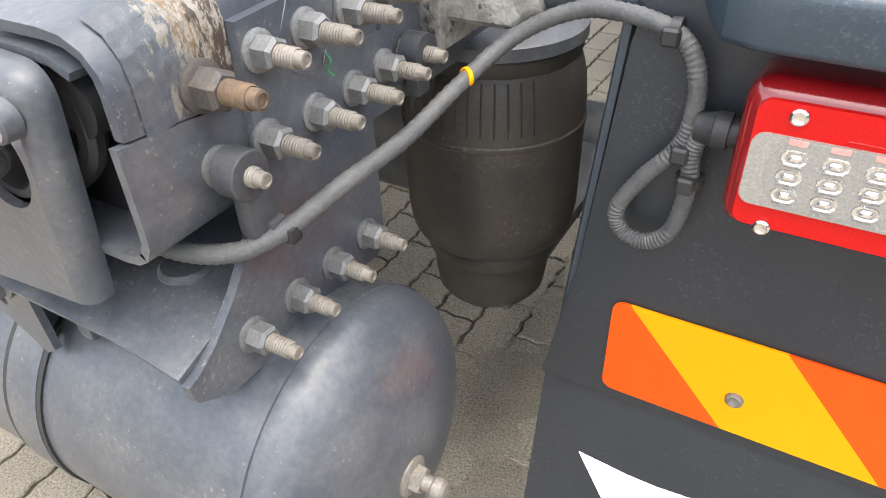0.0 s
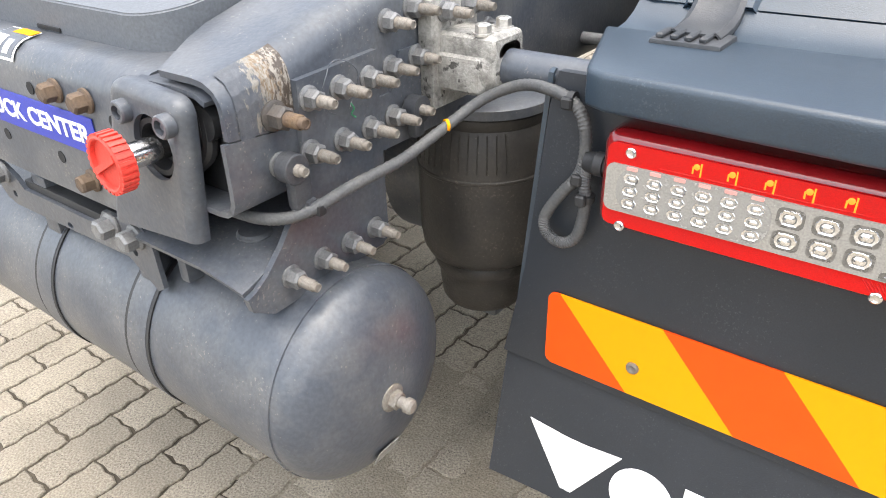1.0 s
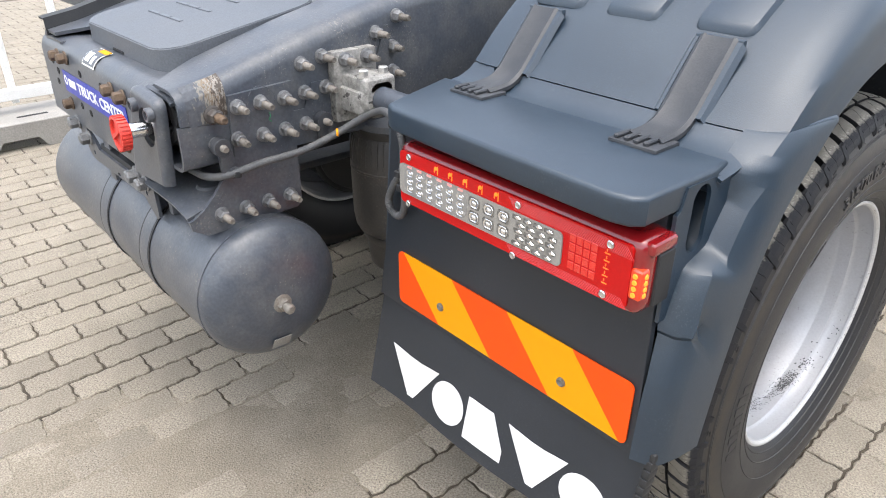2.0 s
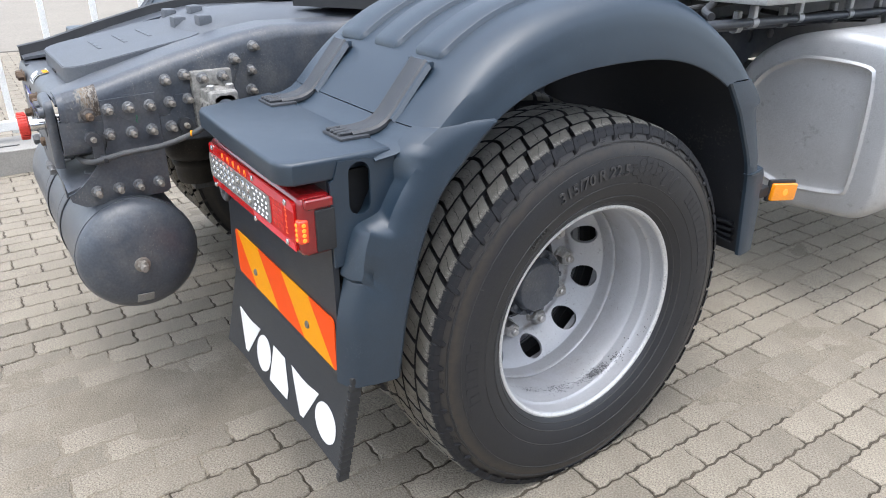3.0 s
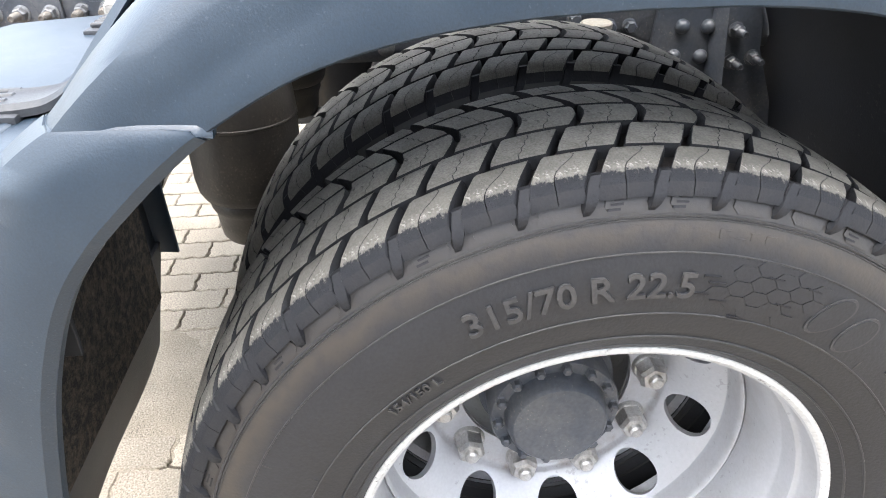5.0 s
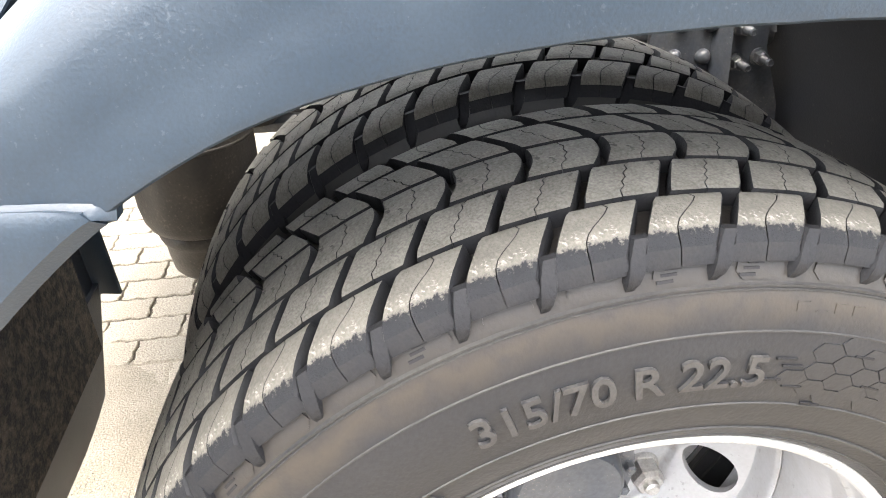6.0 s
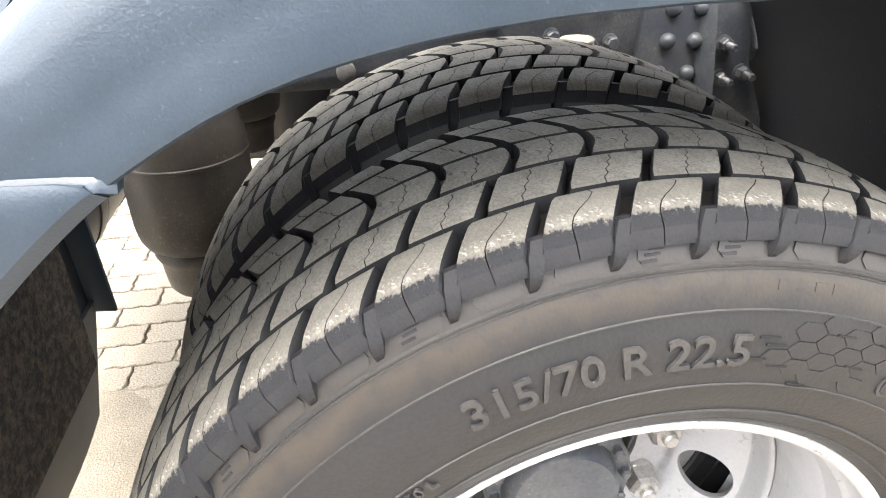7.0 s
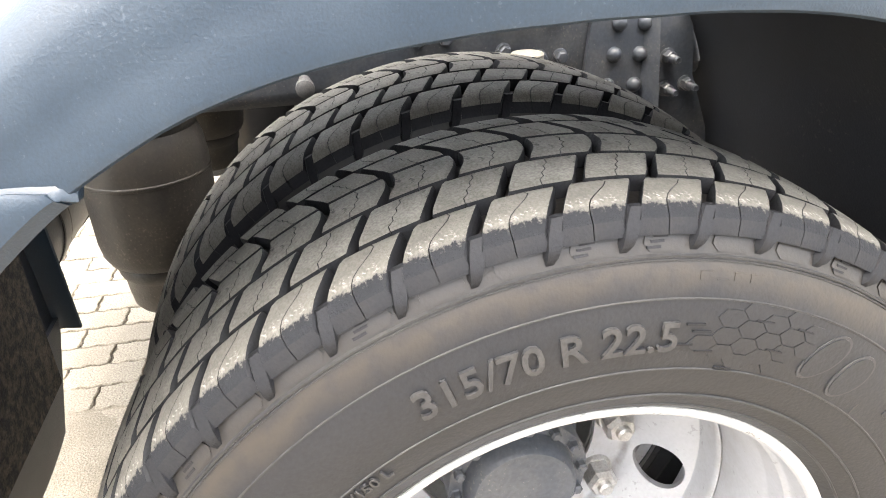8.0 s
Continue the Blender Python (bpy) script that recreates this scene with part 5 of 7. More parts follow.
edge_line = [Vector((0.347, 0.828)), Vector((0.3545, 0.88)), Vector((0.362, 0.93))] + rnd_loop + [Vector((0.21, 0.918)), Vector((0.174, 0.82))]
ROUND = 0.014
normals = []
for i, p in enumerate(edge_line):
    d = (edge_line[min(i + 1, len(edge_line) - 1)] - edge_line[max(i - 1, 0)]).normalized()
    normals.append(Vector((d.y, -d.x)))
bm = bmesh.new()
rows = []
for p, n in zip(edge_line, normals):
    row = []
    for q in range(7):
        a = q / 6 * math.pi / 2
        e = p - n * ROUND * (1 - math.sin(a))
        row.append((e.x, -1.055 + ROUND * (1 - math.cos(a)), e.y))
    row += [(p.x, -1.037, p.y), (p.x - n.x * 0.001, -1.033, p.y)]
    rows.append(row)
grid(bm, rows, -0.007)
bmesh.ops.recalc_face_normals(bm, faces=bm.faces)
part("rounded_flange", bm, PAINT, br, sharp=60)
bm = bmesh.new()
inner = [(p - n * ROUND) for p, n in zip(edge_line, normals)]
plate(bm, [(p.x, p.y) for p in inner], [oval(0.309, 0.94, 0.034, 0.038)], 0.007, at(0, -1.048, 0, XZ))
bmesh.ops.recalc_face_normals(bm, faces=bm.faces)
part("face", bm, PAINT, br)
for x, z in ((0.272, 0.976), (0.349, 0.974)):
    bm = bmesh.new()
    lathe(bm, [(0, 0.0135), (0.011, 0.0132), (0.013, 0.0115), (0.013, 0.0082), (0.003, 0.008), (0.003, 0.004), (0.009, 0.0035), (0.009, 0)], 24, at(x, -1.054, z, Matrix.Rotation(radians(-90), 4, "Z")))
    part("socket", bm, PAINT, br)
bm = bmesh.new()
lathe(bm, [(0.0, 0.031), (0.02, 0.033), (0.02, 0.027), (0.002, 0.026), (0.002, 0.0)], 32, at(0.305, -1.028, 0.938, Matrix.Rotation(radians(-90), 4, "Z")))
part("inner_ring", bm, BLACKPL, br)
bm = bmesh.new()
box(bm, (0.1, -1.0, 0.872), (0.384, -0.95, 0.996), 0.01)
lathe(bm, [(-1.02, 0.02), (-0.96, 0.02)], 16, at(0.355, 0, 0.965, TOY))
part("inner_block", bm, BLACKPL, br, "black block inside the bracket")
bm = bmesh.new()
tube(bm, [(0.25, -1.03, 0.88), (0.31, -1.025, 0.9), (0.35, -1.015, 0.93), (0.352, -1.012, 0.975), (0.34, -1.01, 0.99)], 0.009, 10)
part("inner_hose", bm, BLACKPL, br)
cap = thing("air_coupling", (0.315, -1.1, 0.9), "chrome air coupling with a red ribbed plastic cap", "air coupling")
axis = Matrix.Rotation(radians(-92), 4, "Z")
bm = bmesh.new()
lathe(bm, [(-0.03, 0.0145), (0.05, 0.0145)], 24, at(0.309, -1.042, 0.939, axis))
part("stem", bm, CHROME, cap, "chrome stem")
bm = bmesh.new()
lathe(bm, [(0.046, 0.02), (0.05, 0.031), (0.068, 0.0325), (0.07, 0.029), (0.069, 0.027), (0.064, 0.026), (0.064, 0.0)], 48, at(0.309, -1.042, 0.939, axis))
r = bmesh.ops.create_cube(bm, size=1)
bmesh.ops.transform(bm, matrix=at(0.309, -1.042, 0.939, axis) @ Matrix.Rotation(0.5, 4, "X") @ Matrix.Translation((0.066, 0, 0)) @ Matrix.Diagonal((0.008, 0.05, 0.007, 1)), verts=r["verts"])
red_cap = part("red_cap", bm, REDCAP, cap)
for k in range(28):
    bm = bmesh.new()
    bmesh.ops.create_cube(bm, size=1)
    bmesh.ops.transform(bm, matrix=at(0.309, -1.042, 0.939, axis) @ Matrix.Rotation(k * math.tau / 28, 4, "X") @ Matrix.Translation((0.06, 0.032, 0)) @ Matrix.Diagonal((0.018, 0.0035, 0.0038, 1)), verts=bm.verts)
    part("grip_rib", bm, REDCAP, red_cap)

# tank carrier under the crossmember
carrier = thing("tank_carrier", (-0.03, -1.04, 0.72), "dark grey steel carrier plate bolted under the crossmember", "bracket")
bm = bmesh.new()
out = [(-0.275, 0.835), (-0.255, 0.838), (-0.14, 0.79), (-0.12, 0.772), (0.085, 0.772), (0.11, 0.80), (0.2, 0.802), (0.215, 0.79), (0.22, 0.715), (0.205, 0.706), (0.185, 0.72), (0.15, 0.742), (-0.165, 0.735), (-0.19, 0.742), (-0.235, 0.79)]
plate(bm, out, [oval(-0.16, 0.755, 0.006, 0.006, 10), oval(0.17, 0.755, 0.006, 0.006, 10), oval(0.0, 0.745, 0.008, 0.005, 10)], 0.007, at(0, -1.03, 0, XZ))
bmesh.ops.recalc_face_normals(bm, faces=bm.faces)
part("plate", bm, PAINT, carrier)
bm = bmesh.new()
box(bm, (-0.13, -1.03, 0.765), (0.1, -0.86, 0.785), 0.004)
part("shelf", bm, BLACKPL, carrier)
for x in (-0.085, 0.168):
    bm = bmesh.new()
    box(bm, (x - 0.02, -1.028, 0.69), (x + 0.02, -1.0, 0.80), 0.004)
    part("hanger", bm, PAINT, carrier)
for x, z in ((-0.238, 0.815), (-0.172, 0.79), (0.13, 0.785), (0.186, 0.784)):
    bolt("hex_bolt", "grey zinc hexagon bolt with washer in the carrier plate", (x, -1.0375, z), "y", 1.1, "carrier bolts", False)
bolt("flange_nut", NUT, (0.255, -0.985, 0.765), "x", 1.1)
bm = bmesh.new()
box(bm, (0.235, -1.02, 0.725), (0.255, -0.95, 0.80), 0.006)
solo("carrier_tab", bm, PAINT, "dark grey steel tab beside the tank carrier", "bracket")

# shelf bracket and channel behind the end bracket
chan = thing("frame_channel", (0.36, -1.0, 0.84), "dark grey bent steel channel under the rail end", "bracket")
bm = bmesh.new()
rows = [[(0.255, y, 0.866), (0.375, y, 0.866), (0.389, y, 0.868), (0.399, y, 0.874), (0.4055, y, 0.886), (0.4065, y, 0.9), (0.4065, y, 0.9555 - 0.08 * (y + 1.03))] for y in (-1.034, -1.03, -1.0, -0.965, -0.936)]
grid(bm, [r[:4] for r in rows], 0.007)
bmesh.ops.recalc_face_normals(bm, faces=bm.faces)
part("floor", bm, PAINT, chan)
bm = bmesh.new()
grid(bm, [r[3:] for r in rows], 0.007)
bmesh.ops.recalc_face_normals(bm, faces=bm.faces)
part("web", bm, PAINT, chan)
gus = thing("gusset", (0.3, -0.95, 0.8), "dark grey pressed steel gusset with a round plug under the rail", "bracket")
bm = bmesh.new()
rows = [[(x, y, 0.808 - 0.012 * max(0, (x - 0.34) / 0.07) - (0.02 * max(0, (-0.98 - y) / 0.06))) for x in (0.2, 0.28, 0.33, 0.37, 0.406)] for y in (-1.045, -1.02, -0.99, -0.94, -0.86)]
grid(bm, rows, 0.007)
bmesh.ops.recalc_face_normals(bm, faces=bm.faces)
part("sheet", bm, PAINT, gus)
bm = bmesh.new()
lathe(bm, [(0.803, 0.023), (0.81, 0.023), (0.8135, 0.019), (0.8135, 0.0)], 28, at(0.345, -0.972, 0, TOZ))
part("plug", bm, PAINT, gus)
bolt("flange_nut", "brown rusty nut on a long bolt at the worn rail corner", (0.4065, -0.966, 0.969), "x", 1.05, mats=(material("rusty_nut", (0.075, 0.07, 0.066), 0.6, 0.4, (0.1, 0.075, 0.058), 0.6, 60, 300, 0.3), RUST))
def worn_material():
    m = material("worn_corner", (0.055, 0.063, 0.077), 0.5, 0.0, (0.12, 0.115, 0.11), 0.5, 20, 160, 0.4)
    nt = m.node_tree
    b = nt.nodes["Principled BSDF"]
    was = b.inputs["Base Color"].links[0].from_socket
    tc = nt.nodes.new("ShaderNodeTexCoord")
    sep = nt.nodes.new("ShaderNodeSeparateXYZ")
    nt.links.new(tc.outputs["Object"], sep.inputs[0])
    lead = nt.nodes.new("ShaderNodeMapRange")
    lead.inputs["From Min"].default_value, lead.inputs["From Max"].default_value, lead.inputs["To Min"].default_value, lead.inputs["To Max"].default_value = -1.005, -0.948, -0.14, 0.24
    nt.links.new(sep.outputs["Y"], lead.inputs["Value"])
    stretch = nt.nodes.new("ShaderNodeMapping")
    stretch.inputs["Scale"].default_value = (1, 1.5, 0.55)
    nt.links.new(tc.outputs["Object"], stretch.inputs["Vector"])
    for scale, lo, hi, colour in ((90, 0.5, 0.56, (0.18, 0.165, 0.14)), (130, 0.58, 0.64, (0.14, 0.095, 0.055)), (210, 0.64, 0.69, (0.23, 0.21, 0.18)), (120, 0.7, 0.74, (0.05, 0.037, 0.028))):
        n1 = nt.nodes.new("ShaderNodeTexNoise")
        n1.inputs["Scale"].default_value, n1.inputs["Detail"].default_value, n1.inputs["Roughness"].default_value = scale, 9, 0.72
        nt.links.new(stretch.outputs[0], n1.inputs["Vector"])
        add = nt.nodes.new("ShaderNodeMath")
        nt.links.new(lead.outputs[0], add.inputs[0])
        nt.links.new(n1.outputs["Fac"], add.inputs[1])
        th = nt.nodes.new("ShaderNodeMapRange")
        th.inputs["From Min"].default_value, th.inputs["From Max"].default_value = lo, hi
        nt.links.new(add.outputs[0], th.inputs["Value"])
        mix = nt.nodes.new("ShaderNodeMix")
        mix.data_type = "RGBA"
        mix.inputs[7].default_value = (*colour, 1)
        nt.links.new(th.outputs[0], mix.inputs["Factor"])
        nt.links.new(was, mix.inputs[6])
        was = mix.outputs[2]
    nt.links.new(was, b.inputs["Base Color"])
    return m


WORN = worn_material()


def flaked(y0, y1, prof, seed, wear):
    """A patch of bare and rusty metal with a ragged edge, just proud of the rail."""
    rnd = random.Random(seed)
    bm = bmesh.new()
    n = 46
    fine = []
    for (xa, za), (xb, zb) in zip(prof, prof[1:]):
        fine += [(xa + (xb - xa) * k / 8, za + (zb - za) * k / 8) for k in range(8)]
    V = [[bm.verts.new((x, y0 + (y1 - y0) * i / n, along(RAIL_TOP, y0 + (y1 - y0) * i / n) + dz)) for x, dz in fine] for i in range(n + 1)]
    for i in range(n):
        for j in range(len(fine) - 1):
            edge = min(i, n - 1 - i, j, len(fine) - 2 - j)
            if edge > 5 or rnd.random() < wear[edge // 2]:
                bm.faces.new((V[i][j], V[i][j + 1], V[i + 1][j + 1], V[i + 1][j]))
    bmesh.ops.delete(bm, geom=[v for v in bm.verts if not v.link_faces], context="VERTS")
    bmesh.ops.recalc_face_normals(bm, faces=bm.faces)
    return bm


edge_prof = [(0.3785, 0.0002), (0.3938, -0.0074), (0.4028, -0.0201), (0.4061, -0.035), (0.4062, -0.05), (0.4062, -0.074)]
part("worn_patch", flaked(-1.012, -0.936, edge_prof, 5, (1, 1, 1)), WORN, rail_right, "rusty patch of flaking paint")

# clamps, cable and loop
CLAMP = material("clamp_rubber", (0.035, 0.038, 0.045), 0.5, 0.0, (0.09, 0.088, 0.085), 0.5, 30, 300, 0.2)
pc = thing("cable_clamp", (0.42, -0.965, 0.85), "black plastic clamp that holds the lamp cable", "clamp", "cable clamps")
bolt("flange_nut", NUT, (0.407, -0.968, 0.913), "x", 0.9)
bm = bmesh.new()
lathe(bm, [(0.4165, 0.0165), (0.4175, 0.0178), (0.4355, 0.0178), (0.4365, 0.0165), (0.4365, 0.0105)], 28, at(0, -0.968, 0.913))
box(bm, (0.418, -0.974, 0.862), (0.4345, -0.947, 0.906), 0.006)
box(bm, (0.424, -0.962, 0.85), (0.44, -0.945, 0.872), 0.005)
part("clamp_body", bm, CLAMP, pc)
bm = bmesh.new()
box(bm, (0.43, -0.956, 0.853), (0.45, -0.944, 0.866), 0.003)
part("cable_tie", bm, BLACKPL, pc)
pc = thing("cable_clamp", (0.42, -0.745, 0.89), "black plastic clamp that holds the lamp cable", "clamp", "cable clamps")
bolt("flange_nut", NUT, (0.4045, -0.742, 0.917), "x", 0.9)
bm = bmesh.new()
lathe(bm, [(0.415, 0.018), (0.434, 0.018), (0.434, 0.01)], 24, at(0, -0.742, 0.917))
box(bm, (0.418, -0.755, 0.88), (0.432, -0.735, 0.91), 0.003)
part("clamp_body", bm, CLAMP, pc)
cab = thing("lamp_cable", (0.5, -0.85, 0.84), "grey sleeved lamp cable tied along the frame, with a hanging loop", "cable")
bm = bmesh.new()
tube(bm, [(0.345, -1.0, 0.853), (0.39, -0.993, 0.851), (0.424, -0.976, 0.855), (0.443, -0.945, 0.864), (0.452, -0.9, 0.873), (0.46, -0.82, 0.879), (0.47, -0.75, 0.898), (0.50, -0.70, 0.93), (0.55, -0.69, 0.955), (0.60, -0.705, 0.962), (0.64, -0.718, 0.955), (0.658, -0.722, 0.93), (0.66, -0.722, 0.89), (0.652, -0.722, 0.865), (0.63, -0.722, 0.835), (0.612, -0.722, 0.80), (0.618, -0.722, 0.778), (0.64, -0.722, 0.772), (0.66, -0.724, 0.79), (0.668, -0.726, 0.835), (0.666, -0.728, 0.868), (0.672, -0.728, 0.888), (0.69, -0.728, 0.893)], 0.0078, 12, 0, 14, 0.11)
part("sleeve", bm, CABLE, cab)
for p, n in (((0.659, -0.7225, 0.868), "z"), ((0.668, -0.7265, 0.845), "z"), ((0.636, -0.716, 0.957), "x")):
    rib = bmesh.new()
    lathe(rib, [(-0.004, 0.0115), (0.004, 0.0115)], 16, at(*p, TOZ if n == "z" else TOX))
    box(rib, (p[0] - 0.008, p[1] - 0.016, p[2] - 0.007), (p[0] + 0.006, p[1] - 0.007, p[2] + 0.007), 0.002, 1)
    part("cable_tie", rib, BLACKPL, cab)
bm = bmesh.new()
lathe(bm, [(-0.002, 0.0084), (0.002, 0.0084)], 16, at(0.473, -0.742, 0.903, Matrix.Rotation(radians(60), 4, "Z")))
part("yellow_band", bm, YELLOW, cab, "small yellow marking band")
bm = bmesh.new()
lathe(bm, [(0.665, 0.011), (0.678, 0.0135), (0.679, 0.0145), (0.69, 0.0145), (0.69, 0.011), (0.70, 0.011)], 20, at(0, -0.728, 0.893))
part("connector", bm, BLACKPL, cab)

# stabiliser bearing and tube
st = thing("stabiliser_bearing", (0.46, -0.66, 0.9), "pitted cast aluminium bearing block bolted to the rail", "bearing block")
bm = bmesh.new()
box(bm, (0.4055, -0.712, 0.905), (0.43, -0.605, 1.05), 0.006)
box(bm, (0.41, -0.70, 0.93), (0.50, -0.615, 0.985), 0.014, 3)
box(bm, (0.42, -0.695, 0.97), (0.515, -0.62, 1.01), 0.012, 3)
lathe(bm, [(0.44, 0.042), (0.50, 0.042), (0.515, 0.036), (0.515, 0.026)], 32, at(0, -0.657, 0.965))
part("casting", bm, CAST, st)
for y in (-0.683, -0.634):
    bm = bmesh.new()
    lathe(bm, [(1.008, 0.0135), (1.011, 0.0135), (1.011, 0.0105), (1.021, 0.0105), (1.023, 0.008), (1.023, 0)], 6, at(0.49, y, 0, TOZ))
    part("cap_bolt", bm, NUTSIL, st)
for y in (-0.685, -0.632):
    bolt("flange_nut", NUT, (0.43, y, 1.033), "x", 0.9)
bm = bmesh.new()
lathe(bm, [(0.50, 0.0245), (0.72, 0.0245)], 28, at(0, -0.657, 0.965))
solo("support_tube", bm, PAINT, "dark grey steel tube that carries the mudguard", "tube")
bm = bmesh.new()
lathe(bm, [(0.66, 0.05), (1.12, 0.05)], 8, at(0, -0.45, 0.9))
lathe(bm, [(0.66, 0.022), (1.15, 0.022)], 20, at(0, -0.657, 0.965))
bmesh.ops.delete(bm, geom=[v for v in bm.verts if v.co.y > -0.55], context="VERTS")
solo("guard_support", bm, PAINT, "dark grey steel support tube inside the mudguard", "tube")


# air springs
def make_spring(sx):
    cx, cy = 0.392 * sx, -0.525
    spring = thing("air_spring", (cx, cy, 0.4), "black rubber air spring bellows under the rail", "air spring", "air springs")
    bm = bmesh.new()
    lathe(bm, [(0.87, 0.0), (0.87, 0.098), (0.862, 0.104), (0.855, 0.104), (0.845, 0.1), (0.838, 0.104), (0.82, 0.109), (0.79, 0.112), (0.77, 0.1125), (0.768, 0.114), (0.764, 0.114), (0.762, 0.1125), (0.645, 0.111), (0.618, 0.107), (0.604, 0.1), (0.597, 0.09), (0.595, 0.084)], 72, at(cx, cy, 0, TOZ))
    part("bellows", bm, BELLOWS, spring)
    for k in range(26):
        a = -2.5 + k * 0.135
        bm = bmesh.new()
        tube(bm, [(cx + 0.1045 * math.sin(a), cy - 0.1045 * math.cos(a), 0.842), (cx + 0.1105 * math.sin(a), cy - 0.1105 * math.cos(a), 0.81), (cx + 0.1122 * math.sin(a), cy - 0.1122 * math.cos(a), 0.782)], 0.0013, 5, 0, 2)
        part("pleat", bm, BELLOWS, spring)
    bm = bmesh.new()
    lathe(bm, [(0.866, 0.108), (0.88, 0.108), (0.885, 0.1), (0.885, 0)], 48, at(cx, cy, 0, TOZ))
    part("top_plate", bm, PAINT, spring)
    bm = bmesh.new()
    lathe(bm, [(0.602, 0.082), (0.592, 0.088), (0.58, 0.089), (0.57, 0.085), (0.565, 0.081), (0.54, 0.079), (0.51, 0.075), (0.5, 0.068), (0.5, 0)], 48, at(cx, cy, 0, TOZ))
    part("piston", bm, BELLOWS, spring)
    bm = bmesh.new()
    box(bm, (cx - 0.045, cy - 0.03, 0.472), (cx + 0.045, 0.1, 0.501), 0.01)
    part("spring_beam", bm, PAINT, spring)


BELLOWS = material("bellows_rubber", (0.024, 0.022, 0.02), 0.5, 0.0, (0.07, 0.058, 0.045), 0.6, 9, 200, 0.25, 0, 0, 0.5, 0.3, (0.15, 0.13, 0.1), 200)
make_spring(1)
make_spring(-1)

# brake drums between the rails and the inner wheels
for sx in (-1, 1):
    drum = thing("brake_drum", (sx * 0.6, 0, HUB_Z), "blackened brake drum with a dust shield beside the inner wheel", "brake drum", "brake drums")
    bm = bmesh.new()
    lathe(bm, [(sx * 0.5, 0.08), (sx * 0.5, 0.222), (sx * 0.506, 0.229), (sx * 0.514, 0.229), (sx * 0.516, 0.214), (sx * 0.7, 0.208), (sx * 0.715, 0.19), (sx * 0.715, 0.08)], 64, at(0, 0, HUB_Z), cap=False)
    bmesh.ops.recalc_face_normals(bm, faces=bm.faces)
    part("drum", bm, BLACKPL, drum)
    bm = bmesh.new()
    lathe(bm, [(sx * 0.488, 0.0), (sx * 0.488, 0.205), (sx * 0.494, 0.21), (sx * 0.5, 0.21)], 64, at(0, 0, HUB_Z), cap=False)
    bmesh.ops.recalc_face_normals(bm, faces=bm.faces)
    part("dust_shield", bm, BLACKPL, drum)
# rail bracket and bolts over the axle
br2 = thing("axle_bracket", (0.42, 0.45, 0.7), "grey cast bracket riveted to the rail above the axle", "bracket")
bm = bmesh.new()
plate(bm, [(0.31, 1.03), (0.5, 1.03), (0.52, 0.86), (0.6, 0.66), (0.36, 0.66), (0.33, 0.78), (0.29, 0.83)], [], 0.012, at(0.4055, 0, 0, YZ))
bmesh.ops.recalc_face_normals(bm, faces=bm.faces)
part("web", bm, PAINT, br2)
bm = bmesh.new()
grid(bm, [[(0.418, 0.41 + 0.0 * k, 1.02 - 0.06 * k), (0.44 + 0.01 * k, 0.425, 1.02 - 0.06 * k), (0.418, 0.44, 1.02 - 0.06 * k)] for k in range(6)], 0.004)
bmesh.ops.recalc_face_normals(bm, faces=bm.faces)
part("ridge", bm, PAINT, br2)
for y, z in ((0.358, 0.968), (0.41, 0.966), (0.352, 0.911), (0.404, 0.909), (0.342, 0.853), (0.397, 0.851)):
    bm = bmesh.new()
    lathe(bm, [(0.417, 0.0145), (0.421, 0.0145), (0.428, 0.0115), (0.432, 0.006), (0.433, 0)], 20, at(0, y, z))
    part("rivet", bm, PAINT, br2)
for y, z in ((0.462, 0.9), (0.463, 0.838), (0.505, 0.845)):
    bolt("flange_nut", "dark grey painted nut on the axle bracket", (0.4175, y, z), "x", 0.95, mats=(PAINT, PAINT))
for y, z in ((0.13, 0.985), (0.18, 0.985), (0.235, 0.985), (0.14, 0.93), (0.21, 0.913), (0.25, 0.913), (-0.02, 0.96), (0.03, 0.96)):
    bolt("flange_nut", "dark grey painted nut on the axle bracket", (0.4045, y, z), "x", 0.9, tip=False, mats=(PAINT, PAINT))
res = thing("fluid_reservoir", (0.47, 0.16, 0.86), "beige plastic reservoir with a pale rim beside the rail", "reservoir")
bm = bmesh.new()
lathe(bm, [(0.84, 0.0), (0.84, 0.026), (0.925, 0.026), (0.927, 0.03), (0.935, 0.03), (0.938, 0.027), (0.938, 0.0)], 28, at(0.47, 0.165, 0, TOZ))
part("body", bm, material("beige_plastic", (0.3, 0.28, 0.24), 0.6, 0, (0.4, 0.36, 0.3), 0.5, 20, 200, 0.1), res)
bm = bmesh.new()
box(bm, (0.40, 0.14, 0.85), (0.46, 0.19, 0.88), 0.004)
part("holder", bm, PAINT, res)
bm = bmesh.new()
lathe(bm, [(0.41, 0.011), (0.45, 0.011), (0.455, 0.016), (0.475, 0.016), (0.478, 0.01), (0.478, 0)], 16, at(0, -0.225, 0.905))
solo("height_sensor", bm, ZINC, "small grey metal ball joint on the rail", "sensor")

# chassis cross tubes and clutter between the rails
bm = bmesh.new()
lathe(bm, [(-0.40, 0.06), (0.40, 0.06)], 28, at(0, -0.35, 0.95))
solo("cross_tube", bm, PAINT, "dark painted steel cross tube between the rails", "cross tube")
bm = bmesh.new()
box(bm, (-0.38, 0.35, 0.88), (0.38, 0.47, 1.1), 0.01)
solo("crossmember", bm, PAINT, "dark painted steel crossmember above the axle", "crossmember")

